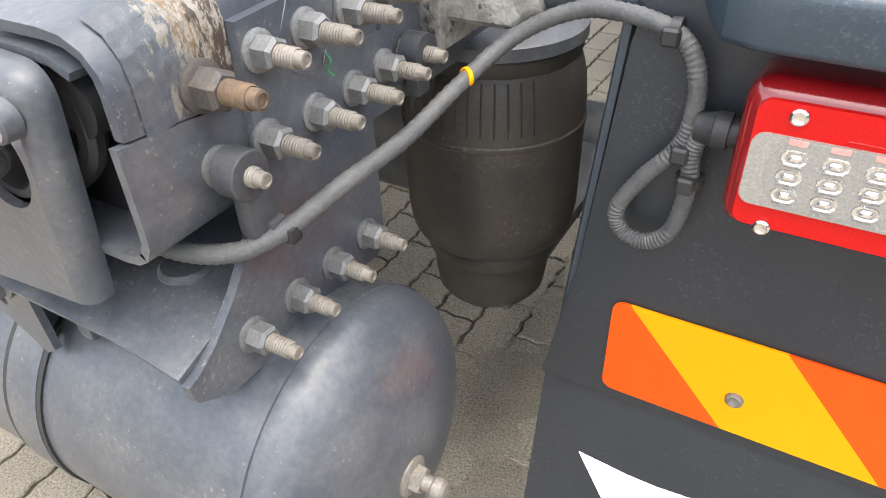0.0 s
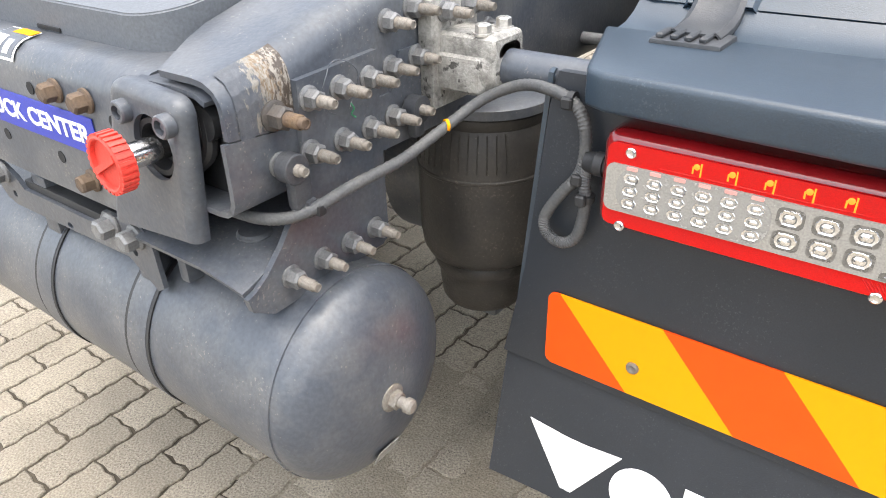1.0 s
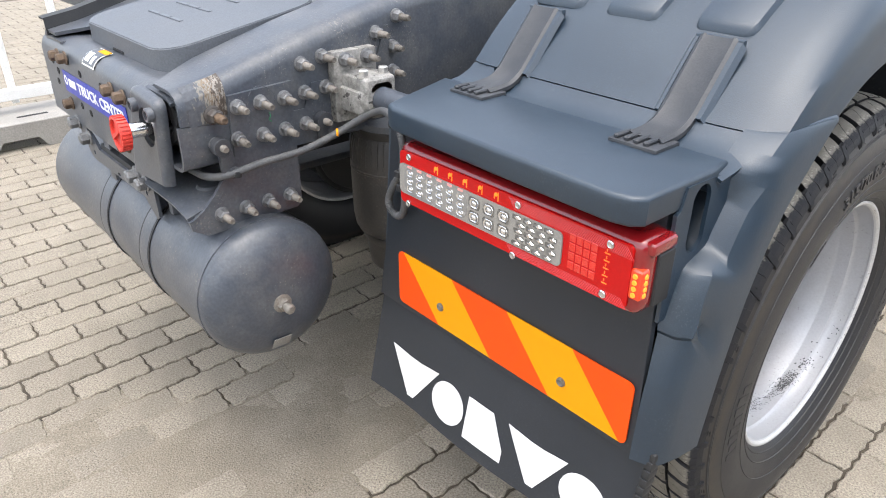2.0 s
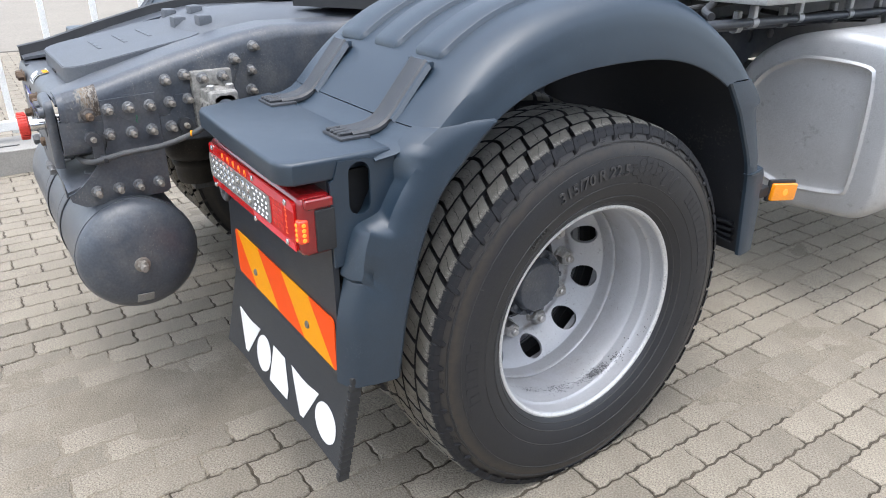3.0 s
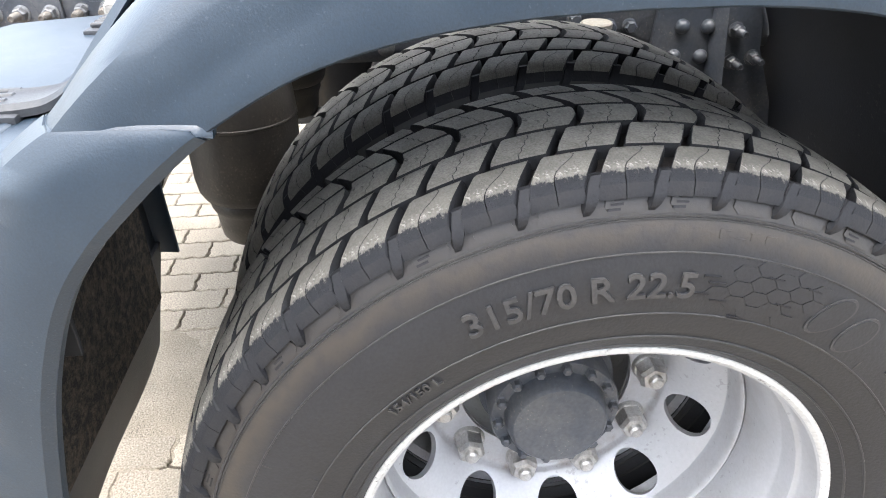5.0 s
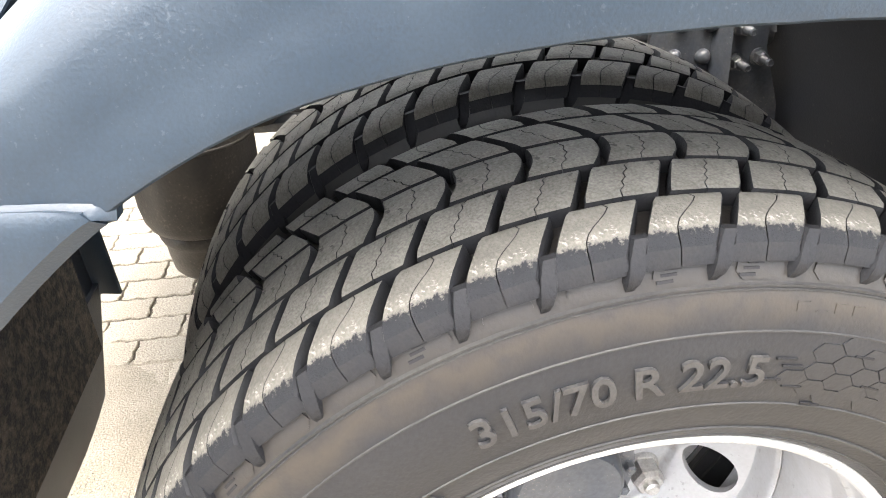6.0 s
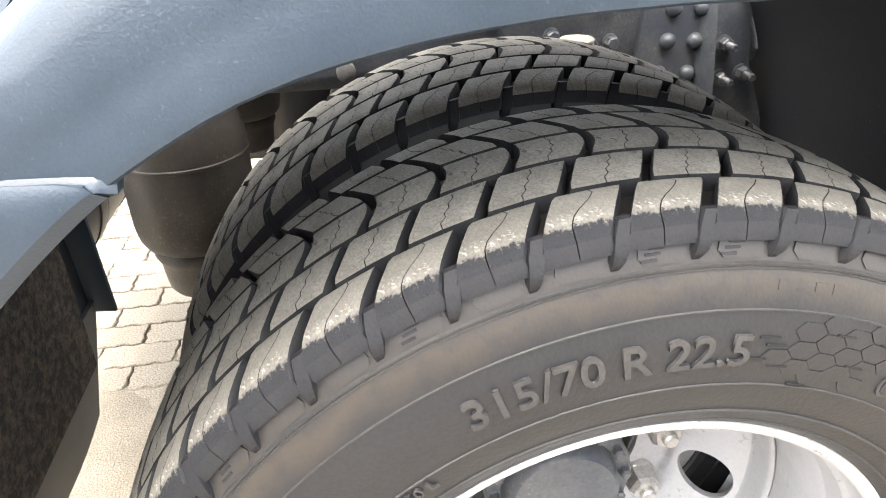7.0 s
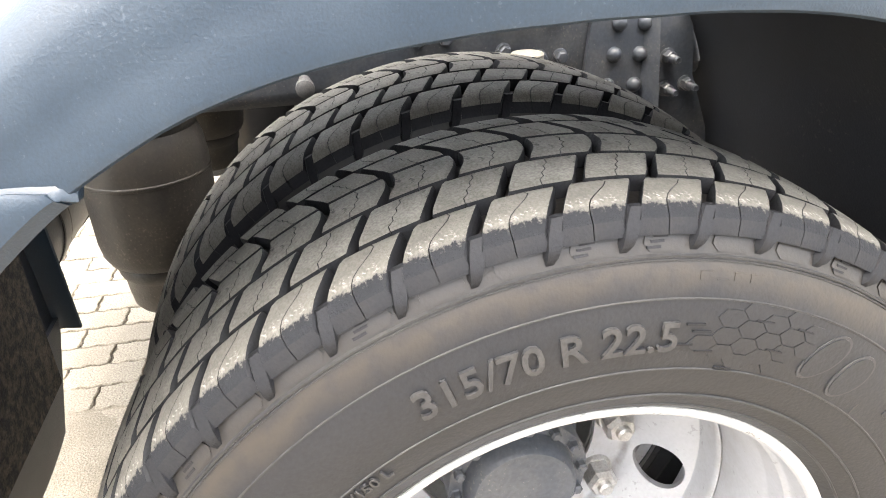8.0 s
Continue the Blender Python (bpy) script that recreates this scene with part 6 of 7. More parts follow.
# closing plate and coupling between the rails
COVER = material("cover_plastic", (0.085, 0.095, 0.11), 0.5, 0.0, (0.14, 0.145, 0.15), 0.4, 6, 260, 0.12)
cover = thing("frame_cover", (0, -0.78, 1.0), "dark grey plastic cover plate sloping up between the rails", "cover plate")
bm = bmesh.new()
out = rounded(-0.255, -0.975, 0.238, -0.60, 0.07, 6)
plate(bm, out, [], 0.056, at(0, 0, 0))
bmesh.ops.recalc_face_normals(bm, faces=bm.faces)
es = [e for e in bm.edges if all(v.co.z > 0.03 for v in e.verts) and len(e.link_faces) == 2 and e.calc_face_angle() > 0.9]
bmesh.ops.bevel(bm, geom=es, offset=0.01, segments=3, affect="EDGES", clamp_overlap=True)
for v in bm.verts:
    v.co.z += 0.997 + (v.co.y + 0.975) * 0.18
part("plate", bm, COVER, cover)
for k in range(9):
    bm = bmesh.new()
    x, y = -0.12 + 0.06 * (k % 3), -0.86 + 0.07 * (k // 3)
    z = 1.0532 + (y + 0.975) * 0.18
    box(bm, (x, y, z - 0.001), (x + 0.055, y + 0.012, z + 0.0025), 0.001, 1)
    part("grip_rib", bm, COVER, cover)
# the slot's inner shade, as a dark bar on the closed plate
bm = bmesh.new()
box(bm, (-0.05, -0.9775, 1.012), (0.01, -0.974, 1.018), 0.001, 1)
part("slot", bm, DARK, cover)
fw = thing("coupling_ramp", (0, -0.45, 1.0), "dark grey coupling ramp with raised lugs and folded sides", "coupling ramp")
bm = bmesh.new()
rows = [[(-0.26, y, z - 0.05), (-0.24, y, z), (-0.1, y, z + 0.012), (0.1, y, z + 0.012), (0.225, y, z), (0.236, y, z - 0.006), (0.238, y, z - 0.045), (0.262, y, z - 0.047)] for y, z in ((-0.67, 1.06), (-0.6, 1.112), (-0.52, 1.132), (-0.4, 1.138), (-0.28, 1.138), (-0.1, 1.136))]
grid(bm, rows, 0.012)
bmesh.ops.recalc_face_normals(bm, faces=bm.faces)
part("ramp", bm, COVER, fw)
for x, y, z in ((-0.2, -0.59, 1.115), (-0.06, -0.545, 1.134), (0.0, -0.615, 1.11), (0.145, -0.58, 1.125)):
    bm = bmesh.new()
    box(bm, (x - 0.025, y - 0.02, z - 0.02), (x + 0.025, y + 0.02, z + 0.035), 0.008)
    part("lug", bm, COVER, fw)
for k in range(4):
    bm = bmesh.new()
    box(bm, (-0.12 + 0.002 * k, -0.5 + 0.06 * k, 1.137 + 0.002 * min(k, 2)), (0.18, -0.492 + 0.06 * k, 1.149 + 0.002 * min(k, 2)), 0.002, 1)
    part("ridge", bm, COVER, fw)
bm = bmesh.new()
box(bm, (-0.30, -0.68, 0.95), (0.245, -0.1, 1.035), 0.02)
part("support", bm, BLACKPL, fw)
fwp = thing("fifth_wheel", (0, 0.1, 1.1), "dark greasy fifth wheel plate over the axle", "fifth wheel")
bm = bmesh.new()
plate(bm, [(0.45 * math.cos(radians(a)), 0.25 + 0.42 * math.sin(radians(a))) for a in range(0, 181, 12)] + [(-0.45, -0.12), (-0.15, -0.3), (-0.05, -0.05), (0.05, -0.05), (0.15, -0.3), (0.45, -0.12)], [], 0.04, at(0, 0, 1.17))
bmesh.ops.recalc_face_normals(bm, faces=bm.faces)
part("plate", bm, BLACKPL, fwp)
bm = bmesh.new()
box(bm, (-0.4, -0.05, 1.08), (0.4, 0.25, 1.175), 0.02)
part("mount", bm, BLACKPL, fwp)
# side skid plate on the far rail
bm = bmesh.new()
grid(bm, [[(-0.405, y, along(RAIL_TOP, y) + 0.02), (-0.37, y, along(RAIL_TOP, y) + 0.022), (-0.365, y, along(RAIL_TOP, y) - 0.02)] for y in (-1.03, -0.95, -0.8, -0.6, -0.45, 0.2)], 0.006)
bmesh.ops.recalc_face_normals(bm, faces=bm.faces)
solo("rail_capping", bm, BLACKPL, "black capping strip on top of the far chassis rail", "capping")

# ---- tail lamp, in detail ----
LENSR = material("ribbed_red_lens", (0.5, 0.008, 0.007), 0.14, 0.0, (0.4, 0.006, 0.006), 0.3, 60, 900, 0.1, 0, 0.3)
yl = LY - 0.0035
rotm = Matrix.Rotation(radians(-90), 4, "Z")


def lamp_plate(name, x0, z0, x1, z1, y, mat, r=0.004, label="", thick=0.003, parent=None):
    bm = bmesh.new()
    plate(bm, rounded(x0, z0, x1, z1, r), [], thick, at(0, y, 0, XZ))
    return part(name, bm, mat, parent or lamp, label)


lamp_plate("red_lens", LX0 + 0.011, LZ0 + 0.011, LX1 - 0.004, LZ1 - 0.01, LY + 0.004, RED, 0.009, "glossy red lens", 0.005)
win = lamp_plate("clear_window", 0.709, 0.8615, 1.078, 0.917, LY - 0.0005, LENSW, 0.009, "clear window with chrome reflector cells")
# fine ribs that slant across the red bands
bm = bmesh.new()
for x0, x1, z0, z1 in ((0.97, 1.182, 0.92, 0.9375), (0.97, 1.182, 0.844, 0.8585)):
    x = x0
    while x < x1:
        a, b = (x, z1), (x + (z1 - z0) * 0.8, z0)
        v = [bm.verts.new((px, LY - 0.001 - lift, pz)) for px, pz, lift in ((a[0] - 0.0007, a[1], 0), (a[0], a[1], 0.0007), (a[0] + 0.0007, a[1], 0), (b[0] + 0.0007, b[1], 0), (b[0], b[1], 0.0007), (b[0] - 0.0007, b[1], 0))]
        bm.faces.new((v[0], v[1], v[4], v[5]))
        bm.faces.new((v[1], v[2], v[3], v[4]))
        x += 0.0034
bmesh.ops.recalc_face_normals(bm, faces=bm.faces)
ribs = part("lens_ribbing", bm, LENSR, lamp, "fine slanting ribs of the red lens")
ribs["kind"] = "stuff"
# the round end of the inner bright field
bm = bmesh.new()
plate(bm, rounded(0.7225, 0.8635, 0.8825, 0.9155, 0.021, 8), [], 0.0006, at(0, LY - 0.0035, 0, XZ))
part("bright_field", bm, CHROMEW, win, "bright silvered field behind the cells")


def facet_cell(x, z, wx, wz, depth, y, seed):
    """A little mirror cup: a proud ring, facets that fall to a bright floor off its middle."""
    rnd = random.Random(seed)
    bm = bmesh.new()
    n = 10
    lean, drop = rnd.uniform(-0.15, 0.15), rnd.uniform(-0.25, -0.1)
    rings = []
    for size, d, ox, oz in ((1.0, 0.0, 0, 0), (0.93, depth * 0.5, 0, 0), (0.56, -depth * 0.3, lean, drop), (0.3, depth * 0.75, lean, drop), (0.16, depth, lean, drop)):
        ring = []
        for q in range(n):
            a = (q + 0.5) * math.tau / n
            ca, sa = math.cos(a), math.sin(a)
            k = 1 / max(abs(ca), abs(sa)) ** 0.6
            ring.append(bm.verts.new((x + wx * (ca * k * size + ox * 0.5), y - d, z + wz * (sa * k * size + oz * 0.5))))
        rings.append(ring)
    for a, b in zip(rings, rings[1:]):
        for q in range(n):
            bm.faces.new((a[q], a[(q + 1) % n], b[(q + 1) % n], b[q]))
    bm.faces.new(rings[-1])
    bmesh.ops.recalc_face_normals(bm, faces=bm.faces)
    return bm


for c in range(6):
    for r in range(3):
        x, z = 0.738 + 0.0257 * c, 0.874 + 0.0145 * r
        part("reflector_cell", facet_cell(x, z, 0.0088, 0.0056, 0.0015, yl - 0.0006, 10 * c + r), REFL, win, sharp=15)
        bm = bmesh.new()
        box(bm, (x - 0.007, yl - 0.0012, z - 0.0071), (x + 0.006, yl - 0.0004, z - 0.0058), 0.0003, 1)
        part("cell_slot", bm, CELL, win)
    bm = bmesh.new()
    plate(bm, rounded(0.738 + 0.0257 * c - 0.006, 0.9125, 0.738 + 0.0257 * c + 0.006, 0.9165, 0.001, 2), [], 0.0012, at(0, yl, 0, XZ))
    part("pink_cell", bm, PINK, win, "pink tinted cell")
for c in range(3):
    for r in range(2):
        x, z = 0.8985 + 0.0322 * c, 0.877 + 0.0245 * r
        bm = bmesh.new()
        plate(bm, rounded(x - 0.0128, z - 0.0105, x + 0.0128, z + 0.0105, 0.006, 4), [], 0.0012, at(0, yl + 0.001, 0, XZ))
        part("reflector_rim", bm, CELL, win)
        part("reflector_cell", facet_cell(x, z, 0.0104, 0.0082, 0.0015, yl - 0.0004, 90 + 10 * c + r), REFL, win, sharp=15)
for r in range(5):
    for c in range(4):
        x, z = 0.9905 + 0.0208 * c + (0.007 if r in (1, 3) else 0.0035 if r == 2 else 0), 0.867 + 0.0108 * r
        bm = bmesh.new()
        plate(bm, rounded(x - 0.0089, z - 0.0042, x + 0.0089, z + 0.0042, 0.0018, 2), [], 0.0014, at(0, yl + 0.001, 0, XZ))
        part("side_cell", bm, CELL, win)
        bm = bmesh.new()
        lathe(bm, [(0.0, 0.0052), (0.0018, 0.0035), (0.0018, 0)], 4, at(x + 0.002, yl - 0.0004, z, rotm) @ Matrix.Diagonal((1, 1.3, 0.7, 1)), cap=False)
        part("side_prism", bm, REFL, win, sharp=15)
for x, z in ((0.734, 0.9315), (0.73, 0.8435), (0.99, 0.93), (0.985, 0.843), (1.157, 0.9305), (1.154, 0.852)):
    bm = bmesh.new()
    lathe(bm, [(0, 0.0062), (0.0022, 0.006), (0.0034, 0.0045), (0.0024, 0.002), (0.0024, 0)], 16, at(x, LY - 0.001, z, rotm))
    part("screw", bm, CHROME, lamp, "small bright screw")
for k in range(5):
    x, z = 0.806 + 0.035 * k, 0.9285
    bm = bmesh.new()
    lathe(bm, [(0, 0.0034), (0.0006, 0.0034), (0.0012, 0.002), (0.0012, 0)], 10, at(x - 0.0025, LY - 0.0012, z + 0.003, rotm))
    part("led", bm, LEDRED, lamp, "lit red diode")
    for dx, dz, h in ((0.002, 0.0, 0.0075), (-0.006, -0.001, 0.004)):
        bm = bmesh.new()
        box(bm, (x + dx - 0.0009, LY - 0.0018, z + dz - h), (x + dx + 0.0009, LY - 0.0008, z + dz + h), 0.0004, 1)
        part("led_streak", bm, LEDRED, lamp, "lit red diode reflector")
bm = bmesh.new()
box(bm, (0.765, LY - 0.0016, 0.9195), (0.965, LY - 0.0006, 0.9212), 0.0003, 1)
part("light_guide", bm, RED, lamp)
for c in range(4):
    for r in range(4):
        bm = bmesh.new()
        x, z = 1.089 + 0.0125 * c, 0.8655 + 0.0145 * r
        box(bm, (x, LY - 0.0018, z), (x + 0.0105, LY - 0.0004, z + 0.0125), 0.0006, 1)
        part("retro_tile", bm, RETRO, lamp)
for r in range(5):
    bm = bmesh.new()
    z = 0.868 + 0.0115 * r
    box(bm, (1.149, LY - 0.0016, z), (1.158, LY - 0.0006, z + 0.002), 0.0004, 1)
    box(bm, (1.152, LY - 0.0016, z + 0.004), (1.1535, LY - 0.0006, z + 0.008), 0.0003, 1)
    part("light_mark", bm, LEDDIM, lamp)
# the end that wraps round: amber light, red ear, black cover
bm = bmesh.new()
box(bm, (LX1 - 0.006, LY - 0.001, LZ0 + 0.03), (LX1 + 0.0145, LY + 0.02, LZ0 + 0.077), 0.007, 3)
sl = part("side_light", bm, material("orange_red_lens", (0.72, 0.05, 0.012), 0.15, 0, (0.75, 0.08, 0.02), 0.3, 60, 600, 0.1, 0, 0.5), lamp, "lit amber side light")
for k in range(4):
    bm = bmesh.new()
    zc = LZ0 + 0.039 + 0.0095 * k
    lathe(bm, [(0, 0.0044), (0.002, 0.003), (0.002, 0)], 10, at(LX1 + 0.0142, LY + 0.009, zc))
    lathe(bm, [(0, 0.004), (0.002, 0.003), (0.002, 0)], 10, at(LX1 + 0.004, LY - 0.001, zc, rotm))
    part("amber_led", bm, LEDAMB, sl)
bm = bmesh.new()
box(bm, (LX1 + 0.0085, LY + 0.032, LZ0 + 0.01), (LX1 + 0.0165, -0.695, LZ1 - 0.026), 0.005, 3)
part("side_cover", bm, BLACKPL, lamp, "black end cover")
bm = bmesh.new()
box(bm, (LX1 - 0.004, LY + 0.012, LZ1 - 0.024), (LX1 + 0.0185, -0.697, LZ1 - 0.004), 0.007, 3)
part("red_ear", bm, DARKRED, lamp, "red lens edge running round the end")

# ---- plain white shapes on the flap ----
flap = [o for o in scene.objects if o.name == "mud_flap"][0]


def on_flap(x, z):
    t = (0.575 - z) / 0.25
    k = (x - 0.548) / 0.049
    return -0.688 - 0.04 * t - 0.016 * (1 - k / 14) * t + 0.004 * math.sin(k * 0.7) * t - 0.001


def flap_shape(poly):
    bm = bmesh.new()
    plate(bm, poly, [], 0.0012, Matrix())
    bmesh.ops.subdivide_edges(bm, edges=[e for e in bm.edges], cuts=2, use_grid_fill=True)
    for v in bm.verts:
        x, z, w = v.co
        v.co = Vector((x, on_flap(x, z) - w, z))
    bmesh.ops.recalc_face_normals(bm, faces=bm.faces)
    return part("white_shape", bm, WHITE, flap, "plain white printed shape")


Z0, Z1 = 0.352, 0.448
for kind, x0, x1 in (("wedge", 0.605, 0.755), ("oval", 0.745, 0.84), ("block", 0.848, 0.95), ("wedge", 0.954, 1.093), ("oval", 1.084, 1.186)):
    w = x1 - x0
    if kind == "wedge":
        flap_shape([(x0, Z1), (x0 + 0.44 * w, Z0), (x0 + 0.56 * w, Z0), (x1, Z1), (x0 + 0.62 * w, Z1 - 0.006), (x0 + 0.4 * w, Z1 - 0.006)])
    elif kind == "oval":
        flap_shape(oval((x0 + x1) / 2, 0.4, w / 2, 0.045, 28))
    else:
        flap_shape([(x0, Z0 + 0.004), (x1, Z0 + 0.004), (x1, Z0 + 0.03), (x1 - 0.035, Z1), (x0, Z1)])

# ---- fuel tank, marker lamp, catwalk ----
ft = thing("fuel_tank", (0.93, 2.1, 0.39), "brushed aluminium fuel tank with an embossed rounded end", "fuel tank")
SHELL = [(0.602, 0.8), (0.636, 0.889), (0.7, 0.965), (0.8, 1.027), (0.95, 1.06), (1.13, 1.055), (1.205, 1.03), (1.245, 0.96), (1.25, 0.75), (1.248, 0.55), (1.235, 0.475), (1.178, 0.42), (1.04, 0.405), (0.87, 0.39), (0.75, 0.41), (0.655, 0.48), (0.605, 0.58), (0.59, 0.69)]
EMBOSS = [(0.674, 0.735), (0.703, 0.831), (0.761, 0.902), (0.85, 0.948), (0.94, 0.961), (1.095, 0.955), (1.13, 0.92), (1.137, 0.73), (1.13, 0.537), (1.1, 0.506), (0.94, 0.486), (0.86, 0.487), (0.771, 0.518), (0.712, 0.577), (0.678, 0.643)]
cxm, czm = 0.93, 0.72


def polar(P, n=96):
    """The closed outline through P, resampled at even angles round the tank's middle."""
    Q = [Vector(p) - Vector((cxm, czm)) for p in spline(P + P[:1], 6)]
    ang = np.unwrap([math.atan2(q.y, q.x) for q in Q])
    rad = [q.length for q in Q]
    if ang[-1] < ang[0]:
        ang, rad = ang[::-1], rad[::-1]
    turn = np.arange(n) * math.tau / n
    return [(math.cos(t), math.sin(t), float(np.interp((t - ang[0]) % math.tau + ang[0], ang, rad))) for t in turn]


def tank_ring(bm, y, loop, s, add=0.0):
    return [bm.verts.new((cxm + c * (r * s + add), y, czm + d * (r * s + add))) for c, d, r in loop]


sh, em = polar(SHELL), polar(EMBOSS)
bm = bmesh.new()
rings = [tank_ring(bm, y, lp, 1.0, a) for y, lp, a in ((2.85, sh, 0), (1.41, sh, 0), (1.385, sh, -0.004), (1.371, sh, -0.012), (1.363, sh, -0.024), (1.36, sh, -0.036), (1.359, em, 0.014), (1.355, em, 0.009), (1.352, em, 0.004), (1.354, em, 0.0), (1.361, em, -0.005), (1.364, em, -0.012), (1.363, em, -0.06), (1.361, em, -0.12))]
for A, B in zip(rings, rings[1:]):
    for k in range(len(A)):
        l = (k + 1) % len(A)
        bm.faces.new((A[k], A[l], B[l], B[k]))
bm.faces.new(rings[-1])
bmesh.ops.recalc_face_normals(bm, faces=bm.faces)
part("shell", bm, ALU, ft)
for y in (1.7, 2.4):
    bm = bmesh.new()
    box(bm, (0.405, y - 0.04, 0.74), (0.62, y + 0.04, 0.86), 0.006)
    part("tank_arm", bm, PAINT, ft)
mk = thing("marker_lamp", (1.25, 0.7, 0.66), "amber rectangular side marker lamp on a black holder, lit", "marker lamp")
mt = at(1.262, 0.703, 0.688, Matrix.Rotation(radians(-6), 4, "Z") @ Matrix.Rotation(radians(-8), 4, "X"))
for nm, lo, hi, mat, bev in (("holder", (-0.016, -0.056, -0.03), (-0.004, 0.056, 0.034), BLACKPL, 0.004), ("lens", (-0.005, -0.053, -0.026), (0.009, 0.053, 0.026), AMBER, 0.006)):
    bm = bmesh.new()
    box(bm, lo, hi, bev, 3)
    bmesh.ops.transform(bm, matrix=mt, verts=bm.verts)
    part(nm, bm, mat, mk)
bm = bmesh.new()
lathe(bm, [(0.008, 0.012), (0.0105, 0.01), (0.0105, 0)], 12, mt)
part("bulb", bm, LEDAMB, mk, "lit amber diode")
bm = bmesh.new()
box(bm, (1.22, 0.55, 0.68), (1.25, 0.66, 0.71), 0.005)
part("arm", bm, BLACKPL, mk)
bm = bmesh.new()
plate(bm, [(1.315, 1.058), (1.53, 1.046), (1.655, 1.03), (1.685, 1.005), (1.6, 0.965), (1.5, 0.89), (1.43, 0.8), (1.41, 0.62), (1.33, 0.6), (1.31, 0.98)], [oval(1.5, 0.991, 0.022, 0.026)], 0.01, at(0.545, 0, 0, YZ))
box(bm, (0.42, 1.3, 1.048), (0.56, 1.66, 1.056), 0.003)
box(bm, (0.41, 1.36, 0.8), (0.548, 1.37, 1.04), 0.003)
bmesh.ops.recalc_face_normals(bm, faces=bm.faces)
tb = solo("tank_bracket", bm, PAINT, "dark grey steel bracket plate with a round hole", "bracket")
bm = bmesh.new()
lathe(bm, [(0.554, 0.02), (0.562, 0.02), (0.565, 0.016), (0.565, 0)], 6, at(0, 1.637, 0.995))
part("plug", bm, STEEL, tb)
for y, z in ((1.29, 1.015), (1.33, 1.018), (1.5, 1.009), (1.497, 0.953), (1.488, 0.893), (1.35, 0.955)):
    bolt("flange_nut", NUT, (0.405, y, z), "x", 0.95)
for x, z, y0, y1 in ((0.8, 1.098, 0.72, 2.5), (0.74, 1.075, 0.9, 2.5)):
    bm = bmesh.new()
    tube(bm, [(x - 0.1, y0 - 0.12, z - 0.03), (x - 0.03, y0 - 0.03, z), (x, y0 + 0.1, z), (x, (y0 + y1) / 2, z - 0.012), (x, y1, z - 0.02)], 0.015, 12)
    pipe = solo("air_pipe", bm, PAINT, "dark grey air pipe clipped along the catwalk", "pipe", group="air pipes")
    for y in (1.12, 1.4, 1.75, 2.1):
        bm = bmesh.new()
        lathe(bm, [(y - 0.016, 0.0195), (y + 0.016, 0.0195)], 20, at(x, 0, z - 0.006 - 0.006 * (y > 1.5), TOY))
        box(bm, (x - 0.012, y - 0.012, z + 0.008), (x + 0.012, y + 0.012, z + 0.05), 0.003, 1)
        part("clip", bm, ALU, pipe, "pale metal pipe clip")
for pts, r in (([(0.62, 1.45, 1.1), (0.68, 1.6, 1.075), (0.74, 1.72, 1.09), (0.72, 1.85, 1.07), (0.7, 2.2, 1.06)], 0.009), ([(0.6, 1.5, 1.06), (0.66, 1.68, 1.05), (0.7, 1.8, 1.078), (0.66, 2.0, 1.06), (0.66, 2.3, 1.05)], 0.008), ([(0.55, 1.62, 1.045), (0.6, 1.72, 1.03), (0.66, 1.86, 1.045), (0.7, 2.1, 1.035)], 0.011)):
    bm = bmesh.new()
    tube(bm, pts, r, 10)
    solo("air_hose", bm, BLACKPL, "black air hose beside the catwalk", "hose", group="air hoses")
bm = bmesh.new()
lathe(bm, [(1.03, 0.0), (1.03, 0.062), (1.062, 0.066), (1.075, 0.066), (1.08, 0.058), (1.08, 0)], 28, at(0.86, 2.05, 0, TOZ))
solo("filler_cap", bm, ALU, "round pale fuel filler cap on the tank", "cap")
cat = thing("catwalk", (0.2, 1.7, 1.15), "light grey metal grip plate catwalk behind the cab", "catwalk")
bm = bmesh.new()
box(bm, (-0.55, 0.95, 1.165), (0.95, 2.7, 1.185), 0.004)
part("deck", bm, STEEL, cat)
for k in range(26):
    bm = bmesh.new()
    box(bm, (-0.53, 0.97 + 0.045 * k, 1.184), (0.93, 0.985 + 0.045 * k, 1.19), 0.002, 1)
    part("grip_bar", bm, STEEL, cat)
bm = bmesh.new()
tube(bm, [(0.9, 0.75, 1.14), (0.8, 0.85, 1.145), (0.72, 1.0, 1.16), (0.6, 1.05, 1.15)], 0.012, 10)
solo("air_hose", bm, BLACKPL, "black air hose beside the catwalk", "hose", group="air hoses")
bm = bmesh.new()
tube(bm, [(0.75, 0.7, 1.13), (0.7, 0.9, 1.14), (0.75, 1.1, 1.16)], 0.01, 10)
solo("air_hose", bm, BLACKPL, "black air hose beside the catwalk", "hose", group="air hoses")
bm = bmesh.new()
box(bm, (0.42, 0.62, 1.1), (0.95, 0.66, 1.14), 0.006)
solo("guard_bar", bm, PAINT, "dark grey steel bar behind the mudguard", "bar")
# cab rear wall, far ahead of the wheels
bm = bmesh.new()
box(bm, (-1.22, 3.5, 1.0), (1.22, 5.4, 3.6), 0.06, 3)
solo("truck_cab", bm, PLASTIC, "plain back of the dark truck cab", "truck cab")

